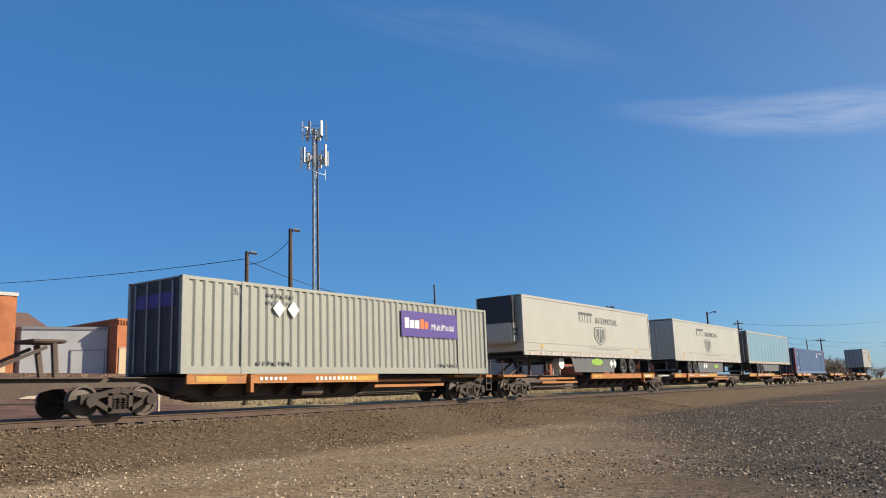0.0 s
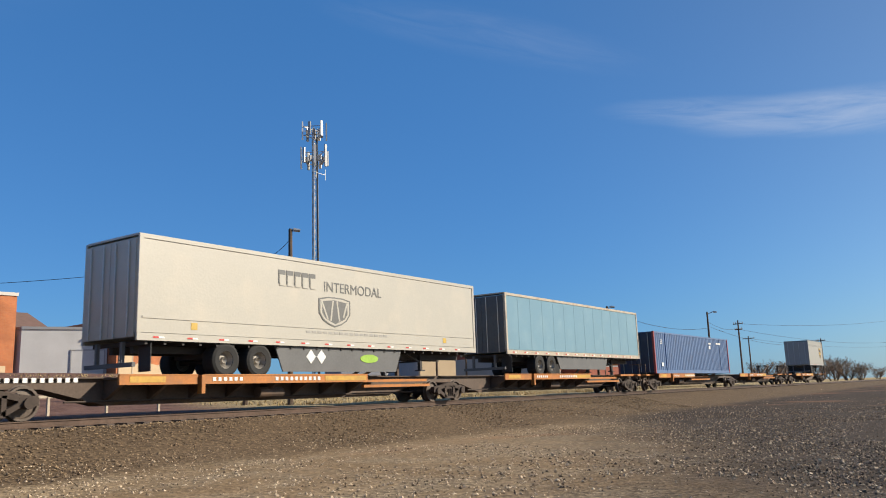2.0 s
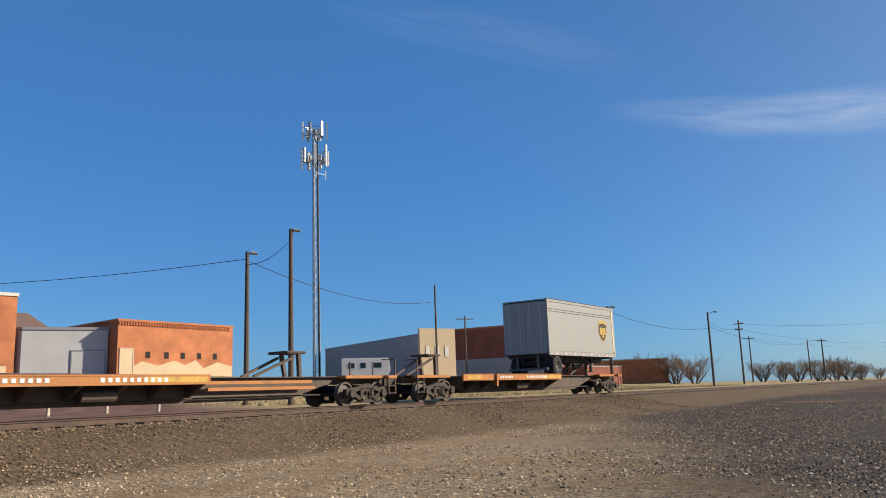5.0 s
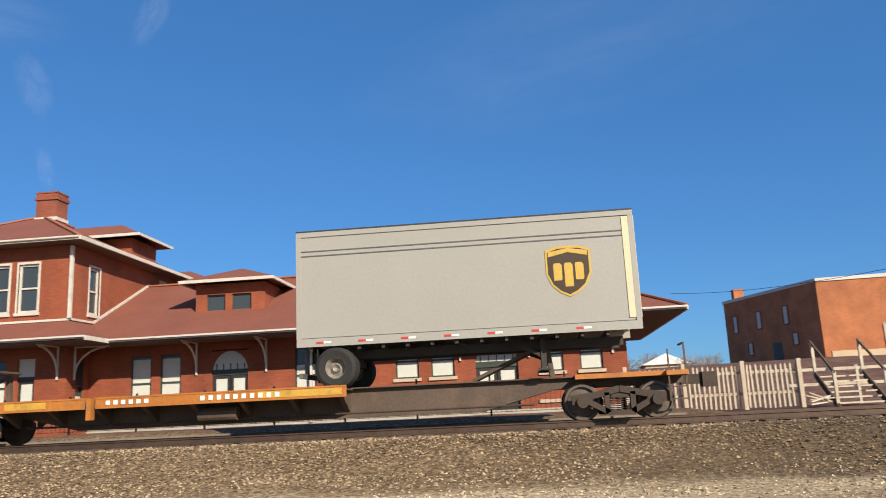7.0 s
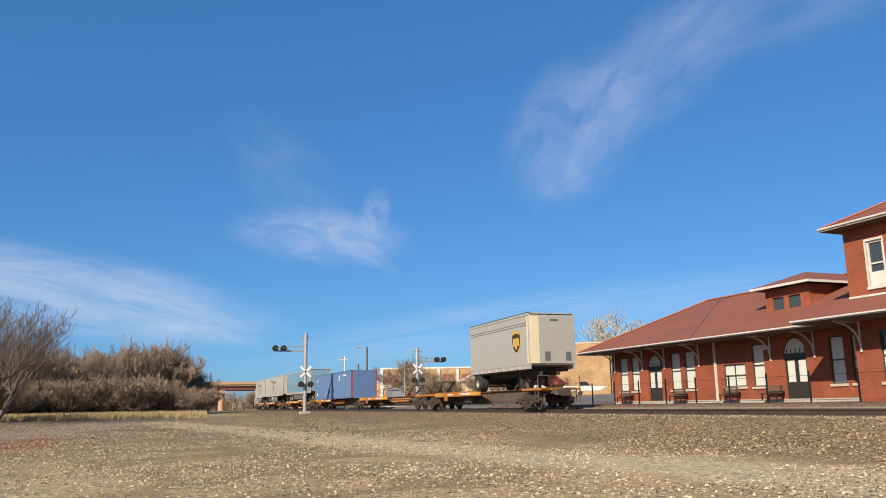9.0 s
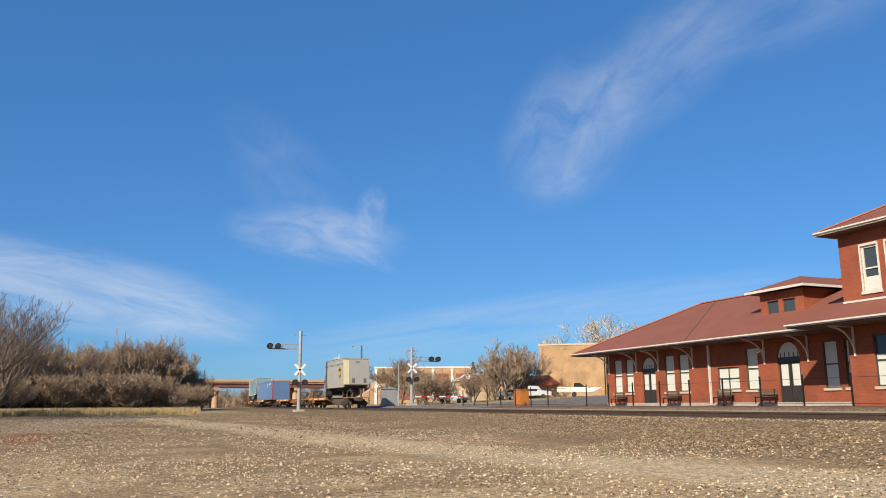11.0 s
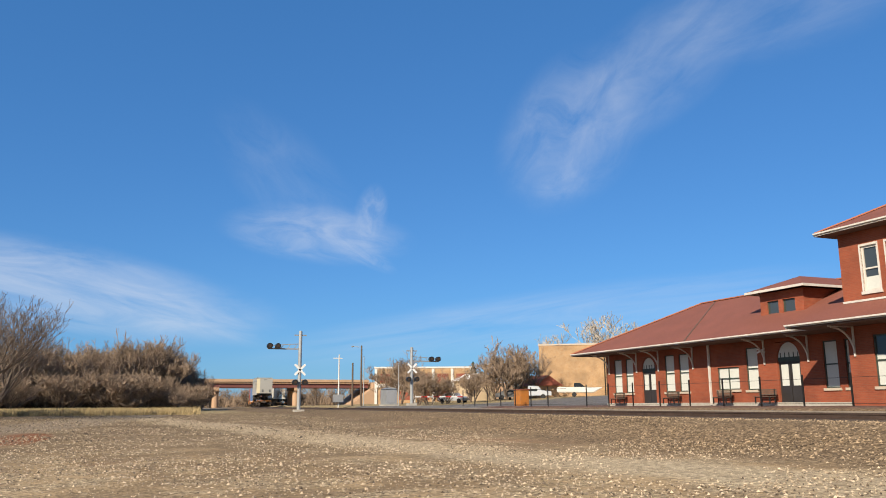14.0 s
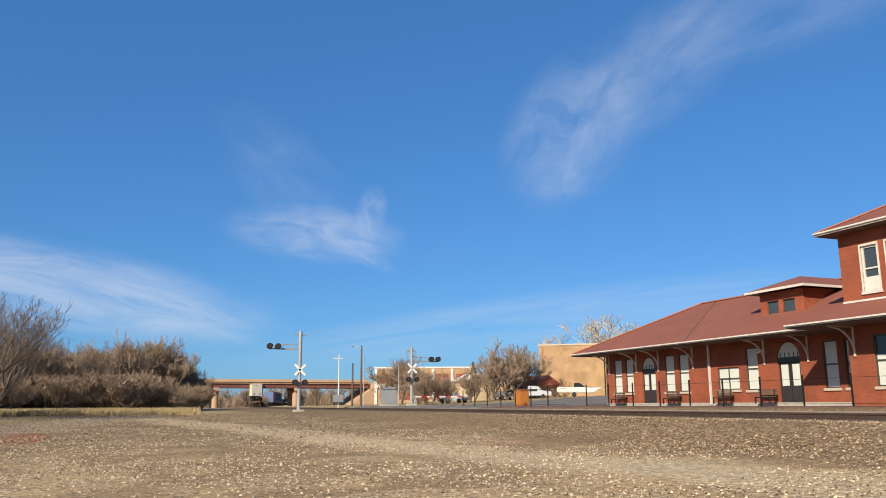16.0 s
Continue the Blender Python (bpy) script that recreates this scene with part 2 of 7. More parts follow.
M = {
    "brick": brick_mat("brick", (0.258, 0.0619, 0.0249), (0.215, 0.0464, 0.0189), (0.215, 0.086, 0.0473)),
    "brick_dark": brick_mat("brick_dark", (0.258, 0.0645, 0.0344), (0.198, 0.0473, 0.0258), (0.206, 0.103, 0.0688)),
    "brick_orange": brick_mat("brick_orange", (0.43, 0.146, 0.0516), (0.361, 0.112, 0.043), (0.387, 0.189, 0.103)),
    "brick_tan": brick_mat("brick_tan", (0.378, 0.228, 0.112), (0.318, 0.181, 0.0817), (0.387, 0.284, 0.172)),
    "roof": mat("roof_shingle", (0.194, 0.0636, 0.0404), 0.85, var=0.16, scale=0.6, fine=9, bump=0.5, dist=0.03),
    "soffit": mat("soffit", (0.11, 0.07, 0.05), 0.8),
    "trim": mat("trim_white", (0.55, 0.51, 0.45), 0.6, var=0.1, dirt=(0.301, 0.258, 0.206), dirt_amt=0.35),
    "sill": mat("stone_sill", (0.447, 0.361, 0.275), 0.8),
    "frame": mat("window_frame_green", (0.0387, 0.0516, 0.0387), 0.55),
    "blind": mat("window_blind", (0.533, 0.533, 0.482), 0.8, var=0.06),
    # near-black that paints in the shade of unlit rooms behind openings
    "dark": mat("interior_shade", (0.0129, 0.012, 0.0112), 0.9),
    "door": mat("door_dark", (0.0301, 0.0258, 0.0241), 0.5),
    "iron": mat("black_iron", (0.0215, 0.0189, 0.0172), 0.5, 0.4),
    "dark_doors": mat("dark_door_paint", (0.043, 0.0387, 0.0387), 0.6, var=0.25, dirt=(0.086, 0.0645, 0.0516), dirt_amt=0.5),
    "slate_doors": mat("slate_door_paint", (0.0645, 0.0731, 0.0817), 0.55, var=0.2, dirt=(0.103, 0.086, 0.0731), dirt_amt=0.4),
    "navy_doors": mat("navy_door_paint", (0.0172, 0.0241, 0.0516), 0.55, var=0.2, dirt=(0.043, 0.0387, 0.043), dirt_amt=0.4),
    "grey_stucco": mat("grey_stucco", (0.47, 0.46, 0.45), 0.85, var=0.12, scale=0.5),
    "brown_roof": mat("brown_shingle", (0.146, 0.086, 0.0645), 0.9, var=0.2),
    "ridge": mat("ridge_tile", (0.32, 0.105, 0.055), 0.8, var=0.2),
    "pale_twig": mat("birch_twigs", (0.42, 0.36, 0.29), 0.9, var=0.2),
    "curb": mat("worn_curb", (0.206, 0.168, 0.129), 0.85, var=0.25),
    "concrete": mat("concrete", (0.361, 0.327, 0.275), 0.85, var=0.2),
    "spine": mat("car_spine", (0.085, 0.058, 0.042), 0.75, var=0.3, scale=0.8, dirt=(0.172, 0.103, 0.0645), dirt_amt=0.5),
    "truckmetal": mat("truck_steel", (0.052, 0.036, 0.027), 0.8, 0.1, var=0.3, scale=3),
    "wheelmetal": mat("wheel_steel", (0.10, 0.075, 0.058), 0.6, 0.25, var=0.3, scale=4),
    "orange": mat("orange_paint", (0.396, 0.142, 0.0241), 0.55, var=0.2, scale=1.2, dirt=(0.215, 0.103, 0.043), dirt_amt=0.7),
    "yellow": mat("yellow_paint", (0.499, 0.292, 0.043), 0.55, var=0.15, dirt=(0.215, 0.12, 0.0516), dirt_amt=0.6),
    "rail": mat("rail_steel", (0.0946, 0.0602, 0.043), 0.5, 0.5, var=0.3, scale=3),
    "tie": mat("rail_tie_wood", (0.086, 0.0645, 0.0516), 0.9, var=0.3, scale=3),
    "cgrey": mat("container_grey", (0.295, 0.295, 0.25), 0.5, var=0.08, scale=0.7, dirt=(0.31, 0.267, 0.215), dirt_amt=0.45),
    "cblue": mat("container_blue", (0.085, 0.15, 0.285), 0.5, var=0.12, scale=0.7, dirt=(0.103, 0.112, 0.172), dirt_amt=0.5),
    "cred": mat("corner_post_red", (0.301, 0.043, 0.0344), 0.5),
    "twhite": mat("trailer_white", (0.415, 0.388, 0.33), 0.4, var=0.05, scale=0.5, dirt=(0.516, 0.456, 0.361), dirt_amt=0.35, coat=0.2),
    "tblue": mat("trailer_pale_blue", (0.15, 0.265, 0.335), 0.35, var=0.06, scale=0.5, dirt=(0.22, 0.33, 0.385), dirt_amt=0.4, coat=0.2),
    "tgrey": mat("trailer_grey", (0.318, 0.305, 0.275), 0.45, var=0.05, scale=0.5, dirt=(0.344, 0.318, 0.275), dirt_amt=0.3),
    "tcream": mat("trailer_cream_post", (0.602, 0.516, 0.344), 0.5, var=0.08),
    "worn_rail": mat("worn_cream_rail", (0.42, 0.36, 0.28), 0.55, var=0.2, dirt=(0.22, 0.12, 0.07), dirt_amt=0.6),
    "alu": mat("aluminium", (0.533, 0.516, 0.482), 0.4, 0.6, var=0.1),
    "under": mat("trailer_underframe", (0.032, 0.028, 0.025), 0.7, var=0.3, scale=2),
    "skirt": mat("trailer_skirt_grey", (0.103, 0.103, 0.103), 0.6, var=0.15),
    "tyre": mat("tyre_rubber", (0.0189, 0.0181, 0.0172), 0.85, var=0.2),
    "rim": mat("wheel_rim", (0.275, 0.249, 0.215), 0.5, 0.3, var=0.3, scale=6),
    "black": mat("black_plastic", (0.0155, 0.0155, 0.0172), 0.45),
    "purple": mat("purple_decal", (0.0731, 0.0387, 0.224), 0.5, var=0.1),
    "red": mat("red_marking", (0.473, 0.0344, 0.0258), 0.5),
    "white": mat("white_marking", (0.705, 0.688, 0.654), 0.5, var=0.05),
    "orange_mark": mat("orange_marking", (0.688, 0.138, 0.0258), 0.5),
    "logo_grey": mat("logo_grey", (0.112, 0.112, 0.107), 0.5),
    "gold": mat("shield_gold", (0.499, 0.327, 0.0602), 0.5, var=0.1),
    "brown": mat("shield_brown", (0.043, 0.0241, 0.0103), 0.5),
    "green": mat("green_decal", (0.258, 0.43, 0.043), 0.5),
    "galv": mat("galvanised_steel", (0.361, 0.361, 0.353), 0.5, 0.5, var=0.15),
    "wood": mat("pole_wood", (0.0989, 0.0688, 0.0473), 0.9, var=0.3, scale=2),
    "fencewood": mat("weathered_fence", (0.46, 0.39, 0.30), 0.9, var=0.25, scale=3),
    "bark": mat("bark", (0.13, 0.095, 0.07), 0.95, var=0.3, scale=3),
    "twig": mat("twigs", (0.255, 0.18, 0.122), 0.95, var=0.5, scale=0.45, fine=3),
    "twig_pale": mat("twigs_pale", (0.15, 0.112, 0.085), 0.95, var=0.3, scale=1.2),
    "evergreen": mat("evergreen", (0.0344, 0.0516, 0.0258), 0.9, var=0.3),
    "grass": mat("dry_grass", (0.361, 0.267, 0.129), 0.95, var=0.3, scale=2),
    "asphalt": mat("asphalt", (0.086, 0.0817, 0.0774), 0.9, var=0.2, scale=1.0),
    "stucco": mat("white_stucco", (0.568, 0.533, 0.482), 0.85, var=0.12, scale=0.5),
    "stucco_tan": mat("tan_stucco", (0.499, 0.378, 0.241), 0.85, var=0.12, scale=0.5),
    "metal_wall": mat("grey_metal_wall", (0.258, 0.258, 0.267), 0.6, var=0.12, scale=0.6),
    "bridge_c": mat("bridge_concrete", (0.42, 0.27, 0.165), 0.85, var=0.15, scale=0.3),
    "bridge_g": mat("bridge_girder", (0.15, 0.05, 0.04), 0.7, var=0.2, scale=0.3),
    "carpaint": mat("silver_car_paint", (0.473, 0.482, 0.499), 0.3, 0.3, var=0.03, coat=0.5),
    "carglass": mat("dark_glass", (0.0172, 0.0215, 0.0258), 0.1, var=0.05, bump=0),
    "redroof": mat("red_shed_roof", (0.344, 0.0946, 0.0516), 0.8),
}
glass = bpy.data.materials.new("window_glass")
glass.use_nodes = True
glass.node_tree.nodes["Principled BSDF"].inputs["Base Color"].default_value = (0.045, 0.055, 0.06, 1)
glass.node_tree.nodes["Principled BSDF"].inputs["Roughness"].default_value = 0.06
M["glass"] = glass

# ---- mesh helpers ----


def box(bm, x0, x1, y0, y1, z0, z1):
    v = [bm.verts.new((x, y, z)) for z in (z0, z1) for x, y in ((x0, y0), (x1, y0), (x1, y1), (x0, y1))]
    for f in ((3, 2, 1, 0), (4, 5, 6, 7), (0, 1, 5, 4), (1, 2, 6, 5), (2, 3, 7, 6), (3, 0, 4, 7)):
        bm.faces.new([v[i] for i in f])
    return bm


def beam(bm, p, q, w, h=None):
    """A square bar from p to q."""
    p, q = Vector(p), Vector(q)
    h = h or w
    d = (q - p).normalized()
    up = Vector((0, 0, 1)) if abs(d.z) < 0.95 else Vector((1, 0, 0))
    s = d.cross(up).normalized()
    u = s.cross(d)
    v = [bm.verts.new(c + s * (a * w / 2) + u * (b * h / 2)) for c in (p, q) for a, b in ((-1, -1), (1, -1), (1, 1), (-1, 1))]
    for f in ((3, 2, 1, 0), (4, 5, 6, 7), (0, 1, 5, 4), (1, 2, 6, 5), (2, 3, 7, 6), (3, 0, 4, 7)):
        bm.faces.new([v[i] for i in f])
    return bm


def rod(bm, p, q, r0, r1=None, n=10):
    """A round bar, tapered where r1 is given."""
    p, q = Vector(p), Vector(q)
    r1 = r0 if r1 is None else r1
    d = (q - p).normalized()
    up = Vector((0, 0, 1)) if abs(d.z) < 0.95 else Vector((1, 0, 0))
    s = d.cross(up).normalized()
    u = s.cross(d)
    rings = [[bm.verts.new(c + (s * math.cos(2 * math.pi * i / n) + u * math.sin(2 * math.pi * i / n)) * r) for i in range(n)] for c, r in ((p, r0), (q, r1))]
    for i in range(n):
        bm.faces.new((rings[0][i], rings[0][(i + 1) % n], rings[1][(i + 1) % n], rings[1][i]))
    bm.faces.new(rings[0][::-1])
    bm.faces.new(rings[1])
    return bm


def prism(bm, pts, axis, a, b):
    """A flat outline pts, pushed from a to b along axis 'x', 'y' or 'z'."""
    def at(p, c):
        return {"x": (c, p[0], p[1]), "y": (p[0], c, p[1]), "z": (p[0], p[1], c)}[axis]
    lo, hi = [bm.verts.new(at(p, a)) for p in pts], [bm.verts.new(at(p, b)) for p in pts]
    n = len(pts)
    bm.faces.new(lo[::-1])
    bm.faces.new(hi)
    for i in range(n):
        bm.faces.new((lo[i], lo[(i + 1) % n], hi[(i + 1) % n], hi[i]))
    return bm


def finish(bm, name, bevel=0.0):
    if bevel:
        bmesh.ops.bevel(bm, geom=bm.edges[:], offset=bevel, segments=2, affect="EDGES")
    bmesh.ops.recalc_face_normals(bm, faces=bm.faces)
    me = bpy.data.meshes.new(name)
    bm.to_mesh(me)
    bm.free()
    return me


def part(name, bm, material, parent, label="", at=None, bevel=0.0, smooth=False):
    """One mesh object under a thing or a part; bm may be a ready mesh to share."""
    me = finish(bm, name, bevel) if isinstance(bm, bmesh.types.BMesh) else bm
    if not me.materials:
        me.materials.append(M[material])
    if smooth:
        for p in me.polygons:
            p.use_smooth = True
    ob = new(name, me)
    ob.parent = parent
    if at is not None:
        ob.matrix_basis = at
    if label:
        ob["label"] = label
    return ob


def thing(name, label, category, group="", kind="", at=None):
    ob = new(name)
    ob.empty_display_size = 0.3
    if at is not None:
        ob.matrix_basis = at
    return tagged(ob, label, category, group, kind)


def solo(name, bm, material, label, category, kind="", group="", at=None, bevel=0.0):
    me = finish(bm, name, bevel) if isinstance(bm, bmesh.types.BMesh) else bm
    if not me.materials:
        me.materials.append(M[material])
    ob = new(name, me)
    if at is not None:
        ob.matrix_basis = at
    return tagged(ob, label, category, group, kind)


def B():
    return bmesh.new()


def lettering(name, body, size, material, parent, m, label=""):
    """Words as flat raised letters."""
    cu = bpy.data.curves.new(name, "FONT")
    cu.body, cu.size, cu.extrude, cu.align_x = body, size, 0.004, "CENTER"
    tmp = bpy.data.objects.new(name, cu)
    scene.collection.objects.link(tmp)
    me = bpy.data.meshes.new_from_object(tmp)
    bpy.data.objects.remove(tmp)
    me.materials.clear()
    me.materials.append(M[material])
    ob = new(name, me)
    ob.parent, ob.matrix_basis = parent, m
    if label:
        ob["label"] = label
    return ob

# ---- ground, track ----
CURVE_X, CURVE_R = -122.0, 330.0


def smooth01(v):
    v = min(1.0, max(0.0, v))
    return v * v * (3 - 2 * v)


def track_y(x):
    """The line of the track: straight past the depot, a slight shift beyond it, then a curve."""
    return 20.3 + 1.3 * smooth01((-38.0 - x) / 24.0) + (max(0.0, CURVE_X - x) ** 2) / (2 * CURVE_R)


def plateau(x):
    """How high the town stands behind the tracks."""
    xs = (-400, -150, -60, -25, 5, 22, 45, 62, 95, 140, 400)
    zs = (0.2, 1.0, 1.6, 2.2, 3.0, 3.2, 3.0, 2.4, 1.5, 0.9, 0.5)
    return float(np.interp(x, xs, zs))


def ground_z(x, y):
    yy = y - (track_y(x) - 20.3)
    lot = -1.3 + min(0.75, 0.008 * max(0.0, -x - 20)) + min(0.35, 0.004 * max(0.0, x - 30))
    bed = -0.54
    z = lot + (bed - lot) * smooth01((yy - 13.2) / 5.0)
    z += 0.36 * smooth01((yy - 22.9) / 1.6) if x < 6 else 0.2 * smooth01((yy - 22.9) / 4)
    z += plateau(x) * smooth01((yy - 31) / 36) if not (-52 < x < 6) else plateau(x) * smooth01((yy - 44) / 26)
    return z


def grid_lines(dense, far):
    a = list(dense)
    step = 4.0
    while a[-1] < far:
        a.append(a[-1] + step)
        step *= 1.25
    step = 4.0
    b = [dense[0]]
    while b[-1] > -far:
        b.append(b[-1] - step)
        step *= 1.25
    return b[:0:-1] + a


gx = grid_lines([i * 1.5 for i in range(-90, 91)], 3000)
gy = grid_lines([-6 + i * 0.6 for i in range(0, 180)], 3000)
verts = []
for y in gy:
    for x in gx:
        n1 = noise.noise(Vector((x * 0.25, y * 0.25, 0))) * 0.05 + noise.noise(Vector((x * 0.9, y * 0.9, 3))) * 0.02
        damp = 1.0 if abs(y - 20.5) > 3 else 0.2
        verts.append((x, y, ground_z(x, y) + n1 * damp))
nx = len(gx)
faces = [(j * nx + i, j * nx + i + 1, (j + 1) * nx + i + 1, (j + 1) * nx + i) for j in range(len(gy) - 1) for i in range(nx - 1)]
gm = bpy.data.meshes.new("ground")
gm.from_pydata(verts, [], faces)
for p in gm.polygons:
    p.use_smooth = True


def ground_material():
    m = bpy.data.materials.new("gravel_lot")
    m.use_nodes = True
    n, l = m.node_tree.nodes, m.node_tree.links
    bsdf = n["Principled BSDF"]
    co = n.new("ShaderNodeTexCoord")
    sep = n.new("ShaderNodeSeparateXYZ")
    l.new(co.outputs["Object"], sep.inputs[0])

    def tex(kind, scale, detail=6, dist=0.0):
        t = n.new(kind)
        t.inputs["Scale"].default_value = scale
        if kind == "ShaderNodeTexNoise":
            t.inputs["Detail"].default_value, t.inputs["Distortion"].default_value = detail, dist
        l.new(co.outputs["Object"], t.inputs["Vector"])
        return t

    def rng(src, a, b, c, d):
        r = n.new("ShaderNodeMapRange")
        r.interpolation_type = "SMOOTHSTEP"
        for key, val in (("From Min", a), ("From Max", b), ("To Min", c), ("To Max", d)):
            r.inputs[key].default_value = val
        l.new(src, r.inputs["Value"])
        return r.outputs[0]

    def mix(f, a, b, how="MIX"):
        x = n.new("ShaderNodeMix")
        x.data_type, x.blend_type = "RGBA", how
        for key, val in (("Factor", f), ("A", a), ("B", b)):
            if isinstance(val, (tuple, float)):
                x.inputs[key].default_value = (*val, 1) if isinstance(val, tuple) else val
            else:
                l.new(val, x.inputs[key])
        return x.outputs["Result"]

    def math2(op, a, b):
        x = n.new("ShaderNodeMath")
        x.operation = op
        for i, val in enumerate((a, b)):
            if isinstance(val, float):
                x.inputs[i].default_value = val
            else:
                l.new(val, x.inputs[i])
        return x.outputs[0]

    broad, mid, grit = tex("ShaderNodeTexNoise", 0.12, 4, 0.5), tex("ShaderNodeTexNoise", 0.9, 6), tex("ShaderNodeTexNoise", 9, 8)
    vor = tex("ShaderNodeTexVoronoi", 16)
    # pale limestone gravel with dust, dark damp grit, red clay patches
    gravel = mix(rng(vor.outputs["Color"], 0.1, 0.9, 0.0, 1.0), (0.20, 0.13, 0.068), (0.76, 0.58, 0.34))
    lot = mix(rng(mid.outputs["Fac"], 0.38, 0.62, 0.0, 1.0), gravel, (0.52, 0.36, 0.19))
    dark = mix(rng(vor.outputs["Color"], 0.1, 0.9, 0.0, 1.0), (0.026, 0.017, 0.011), (0.088, 0.060, 0.040))
    wob = math2("ADD", sep.outputs[0], math2("MULTIPLY", broad.outputs["Fac"], 14.0))
    slant = math2("ADD", wob, math2("MULTIPLY", sep.outputs[1], -2.0))
    right = rng(slant, 3.0, 17.0, 0.0, 0.97)
    lot = mix(rng(wob, 5.0, 15.0, 0.0, 0.6), lot, (0.19, 0.14, 0.092))
    streak = tex("ShaderNodeTexNoise", 0.35, 7, 1.2)
    lot = mix(rng(streak.outputs["Fac"], 0.42, 0.62, 0.0, 0.7), lot, (0.27, 0.175, 0.088))
    leftd = rng(math2("ADD", sep.outputs[0], math2("MULTIPLY", broad.outputs["Fac"], 20.0)), -26.0, -4.0, 0.62, 0.0)
    col = mix(right, lot, dark)
    col = mix(leftd, col, (0.155, 0.10, 0.052))
    clay = rng(broad.outputs["Fac"], 0.60, 0.72, 0.0, 0.6)
    col = mix(clay, col, (0.34, 0.17, 0.085))
    # a heap line of red clay and a pale dirt lane on the far side of the lot
    red = math2("ADD", math2("POWER", math2("MULTIPLY", math2("ADD", sep.outputs[0], 34.0), 0.16), 2.0), math2("POWER", math2("ABSOLUTE", math2("MULTIPLY", math2("ADD", sep.outputs[1], 3.6), 0.75), 0.0), 2.0))
    red = math2("ADD", red, math2("MULTIPLY", mid.outputs["Fac"], 0.9))
    col = mix(rng(red, 0.7, 1.3, 0.85, 0.0), col, (0.30, 0.10, 0.035))
    lane = math2("ADD", math2("MULTIPLY", math2("ADD", sep.outputs[0], 62.0), 0.183), math2("MULTIPLY", math2("ADD", sep.outputs[1], 1.2), 0.983))
    lane = math2("ABSOLUTE", math2("ADD", lane, math2("MULTIPLY", mid.outputs["Fac"], 0.8)), 0.0)
    lane_on = math2("MULTIPLY", rng(lane, 2.0, 3.2, 0.9, 0.0), rng(sep.outputs[0], -44.0, -34.0, 1.0, 0.0))
    # a pale wheel-worn lane that runs beside the track
    worn = math2("ADD", sep.outputs[1], math2("ADD", math2("MULTIPLY", sep.outputs[0], -0.17), math2("MULTIPLY", streak.outputs["Fac"], 3.0)))
    worn = math2("ABSOLUTE", math2("ADD", worn, -13.9), 0.0)
    worn_on = math2("MULTIPLY", rng(worn, 0.9, 2.6, 0.8, 0.0), rng(wob, 8.0, 16.0, 1.0, 0.0))
    col = mix(worn_on, col, mix(rng(vor.outputs["Color"], 0.1, 0.9, 0.0, 1.0), (0.46, 0.345, 0.205), (0.80, 0.63, 0.40)))
    # ballast shoulder beside the rails
    yw = math2("ADD", sep.outputs[1], math2("MULTIPLY", mid.outputs["Fac"], 1.6))
    shoulder = rng(yw, 13.6, 15.2, 0.0, 1.0)
    ballast = mix(rng(vor.outputs["Color"], 0.05, 0.95, 0.0, 1.0), (0.11, 0.07, 0.036), (0.38, 0.26, 0.145))
    ballast = mix(rng(wob, 2.0, 13.0, 0.0, 0.7), ballast, (0.105, 0.07, 0.04))
    col = mix(shoulder, col, ballast)
    # town side: pavement, then dry grass
    town = rng(sep.outputs[1], 23.6, 25.0, 0.0, 1.0)
    lawn = mix(rng(grit.outputs["Fac"], 0.35, 0.65, 0.0, 1.0), (0.31, 0.22, 0.11), (0.50, 0.39, 0.20))
    far_right = rng(math2("ADD", sep.outputs[0], math2("MULTIPLY", sep.outputs[1], -0.5)), 7.0, 13.0, 0.0, 1.0)
    brickred = mix(rng(mid.outputs["Fac"], 0.35, 0.65, 0.0, 1.0), (0.15, 0.08, 0.058), (0.23, 0.13, 0.095))
    townc = mix(far_right, brickred, lawn)
    street = mix(rng(mid.outputs["Fac"], 0.35, 0.65, 0.0, 1.0), (0.17, 0.155, 0.14), (0.24, 0.215, 0.19))
    townc = mix(rng(sep.outputs[0], -58.0, -52.0, 1.0, 0.0), townc, street)
    townc = mix(rng(sep.outputs[0], -96.0, -88.0, 1.0, 0.0), townc, lawn)
    col = mix(town, col, townc)
    # far fields on this side
    weeds = rng(math2("ADD", sep.outputs[0], math2("MULTIPLY", mid.outputs["Fac"], 10.0)), -82.0, -74.0, 1.0, 0.0)
    weeds = math2("MULTIPLY", weeds, rng(sep.outputs[1], 9.0, 14.0, 1.0, 0.0))
    col = mix(weeds, col, lawn)
    col = mix(lane_on, col, (0.34, 0.26, 0.175))
    back = rng(sep.outputs[1], -60.0, -40.0, 1.0, 0.0)
    col = mix(back, col, lawn)
    l.new(mix(rng(grit.outputs["Fac"], 0.3, 0.7, 0.0, 1.0), mix(1.0, col, (0.51, 0.51, 0.51), "MULTIPLY"), mix(1.0, col, (0.95, 0.95, 0.95), "MULTIPLY")), bsdf.inputs["Base Color"])
    bsdf.inputs["Roughness"].default_value = 0.95
    bsdf.inputs["Specular IOR Level"].default_value = 0.2
    b1 = n.new("ShaderNodeBump")
    b1.inputs["Strength"].default_value, b1.inputs["Distance"].default_value = 0.6, 0.03
    l.new(math2("ADD", vor.outputs["Distance"], grit.outputs["Fac"]), b1.inputs["Height"])
    l.new(b1.outputs[0], bsdf.inputs["Normal"])
    return m


gm.materials.append(ground_material())
tagged(new("ground", gm), "pale gravel lot rising to a ballast shoulder, dry grass beyond", "ground", kind="structure")

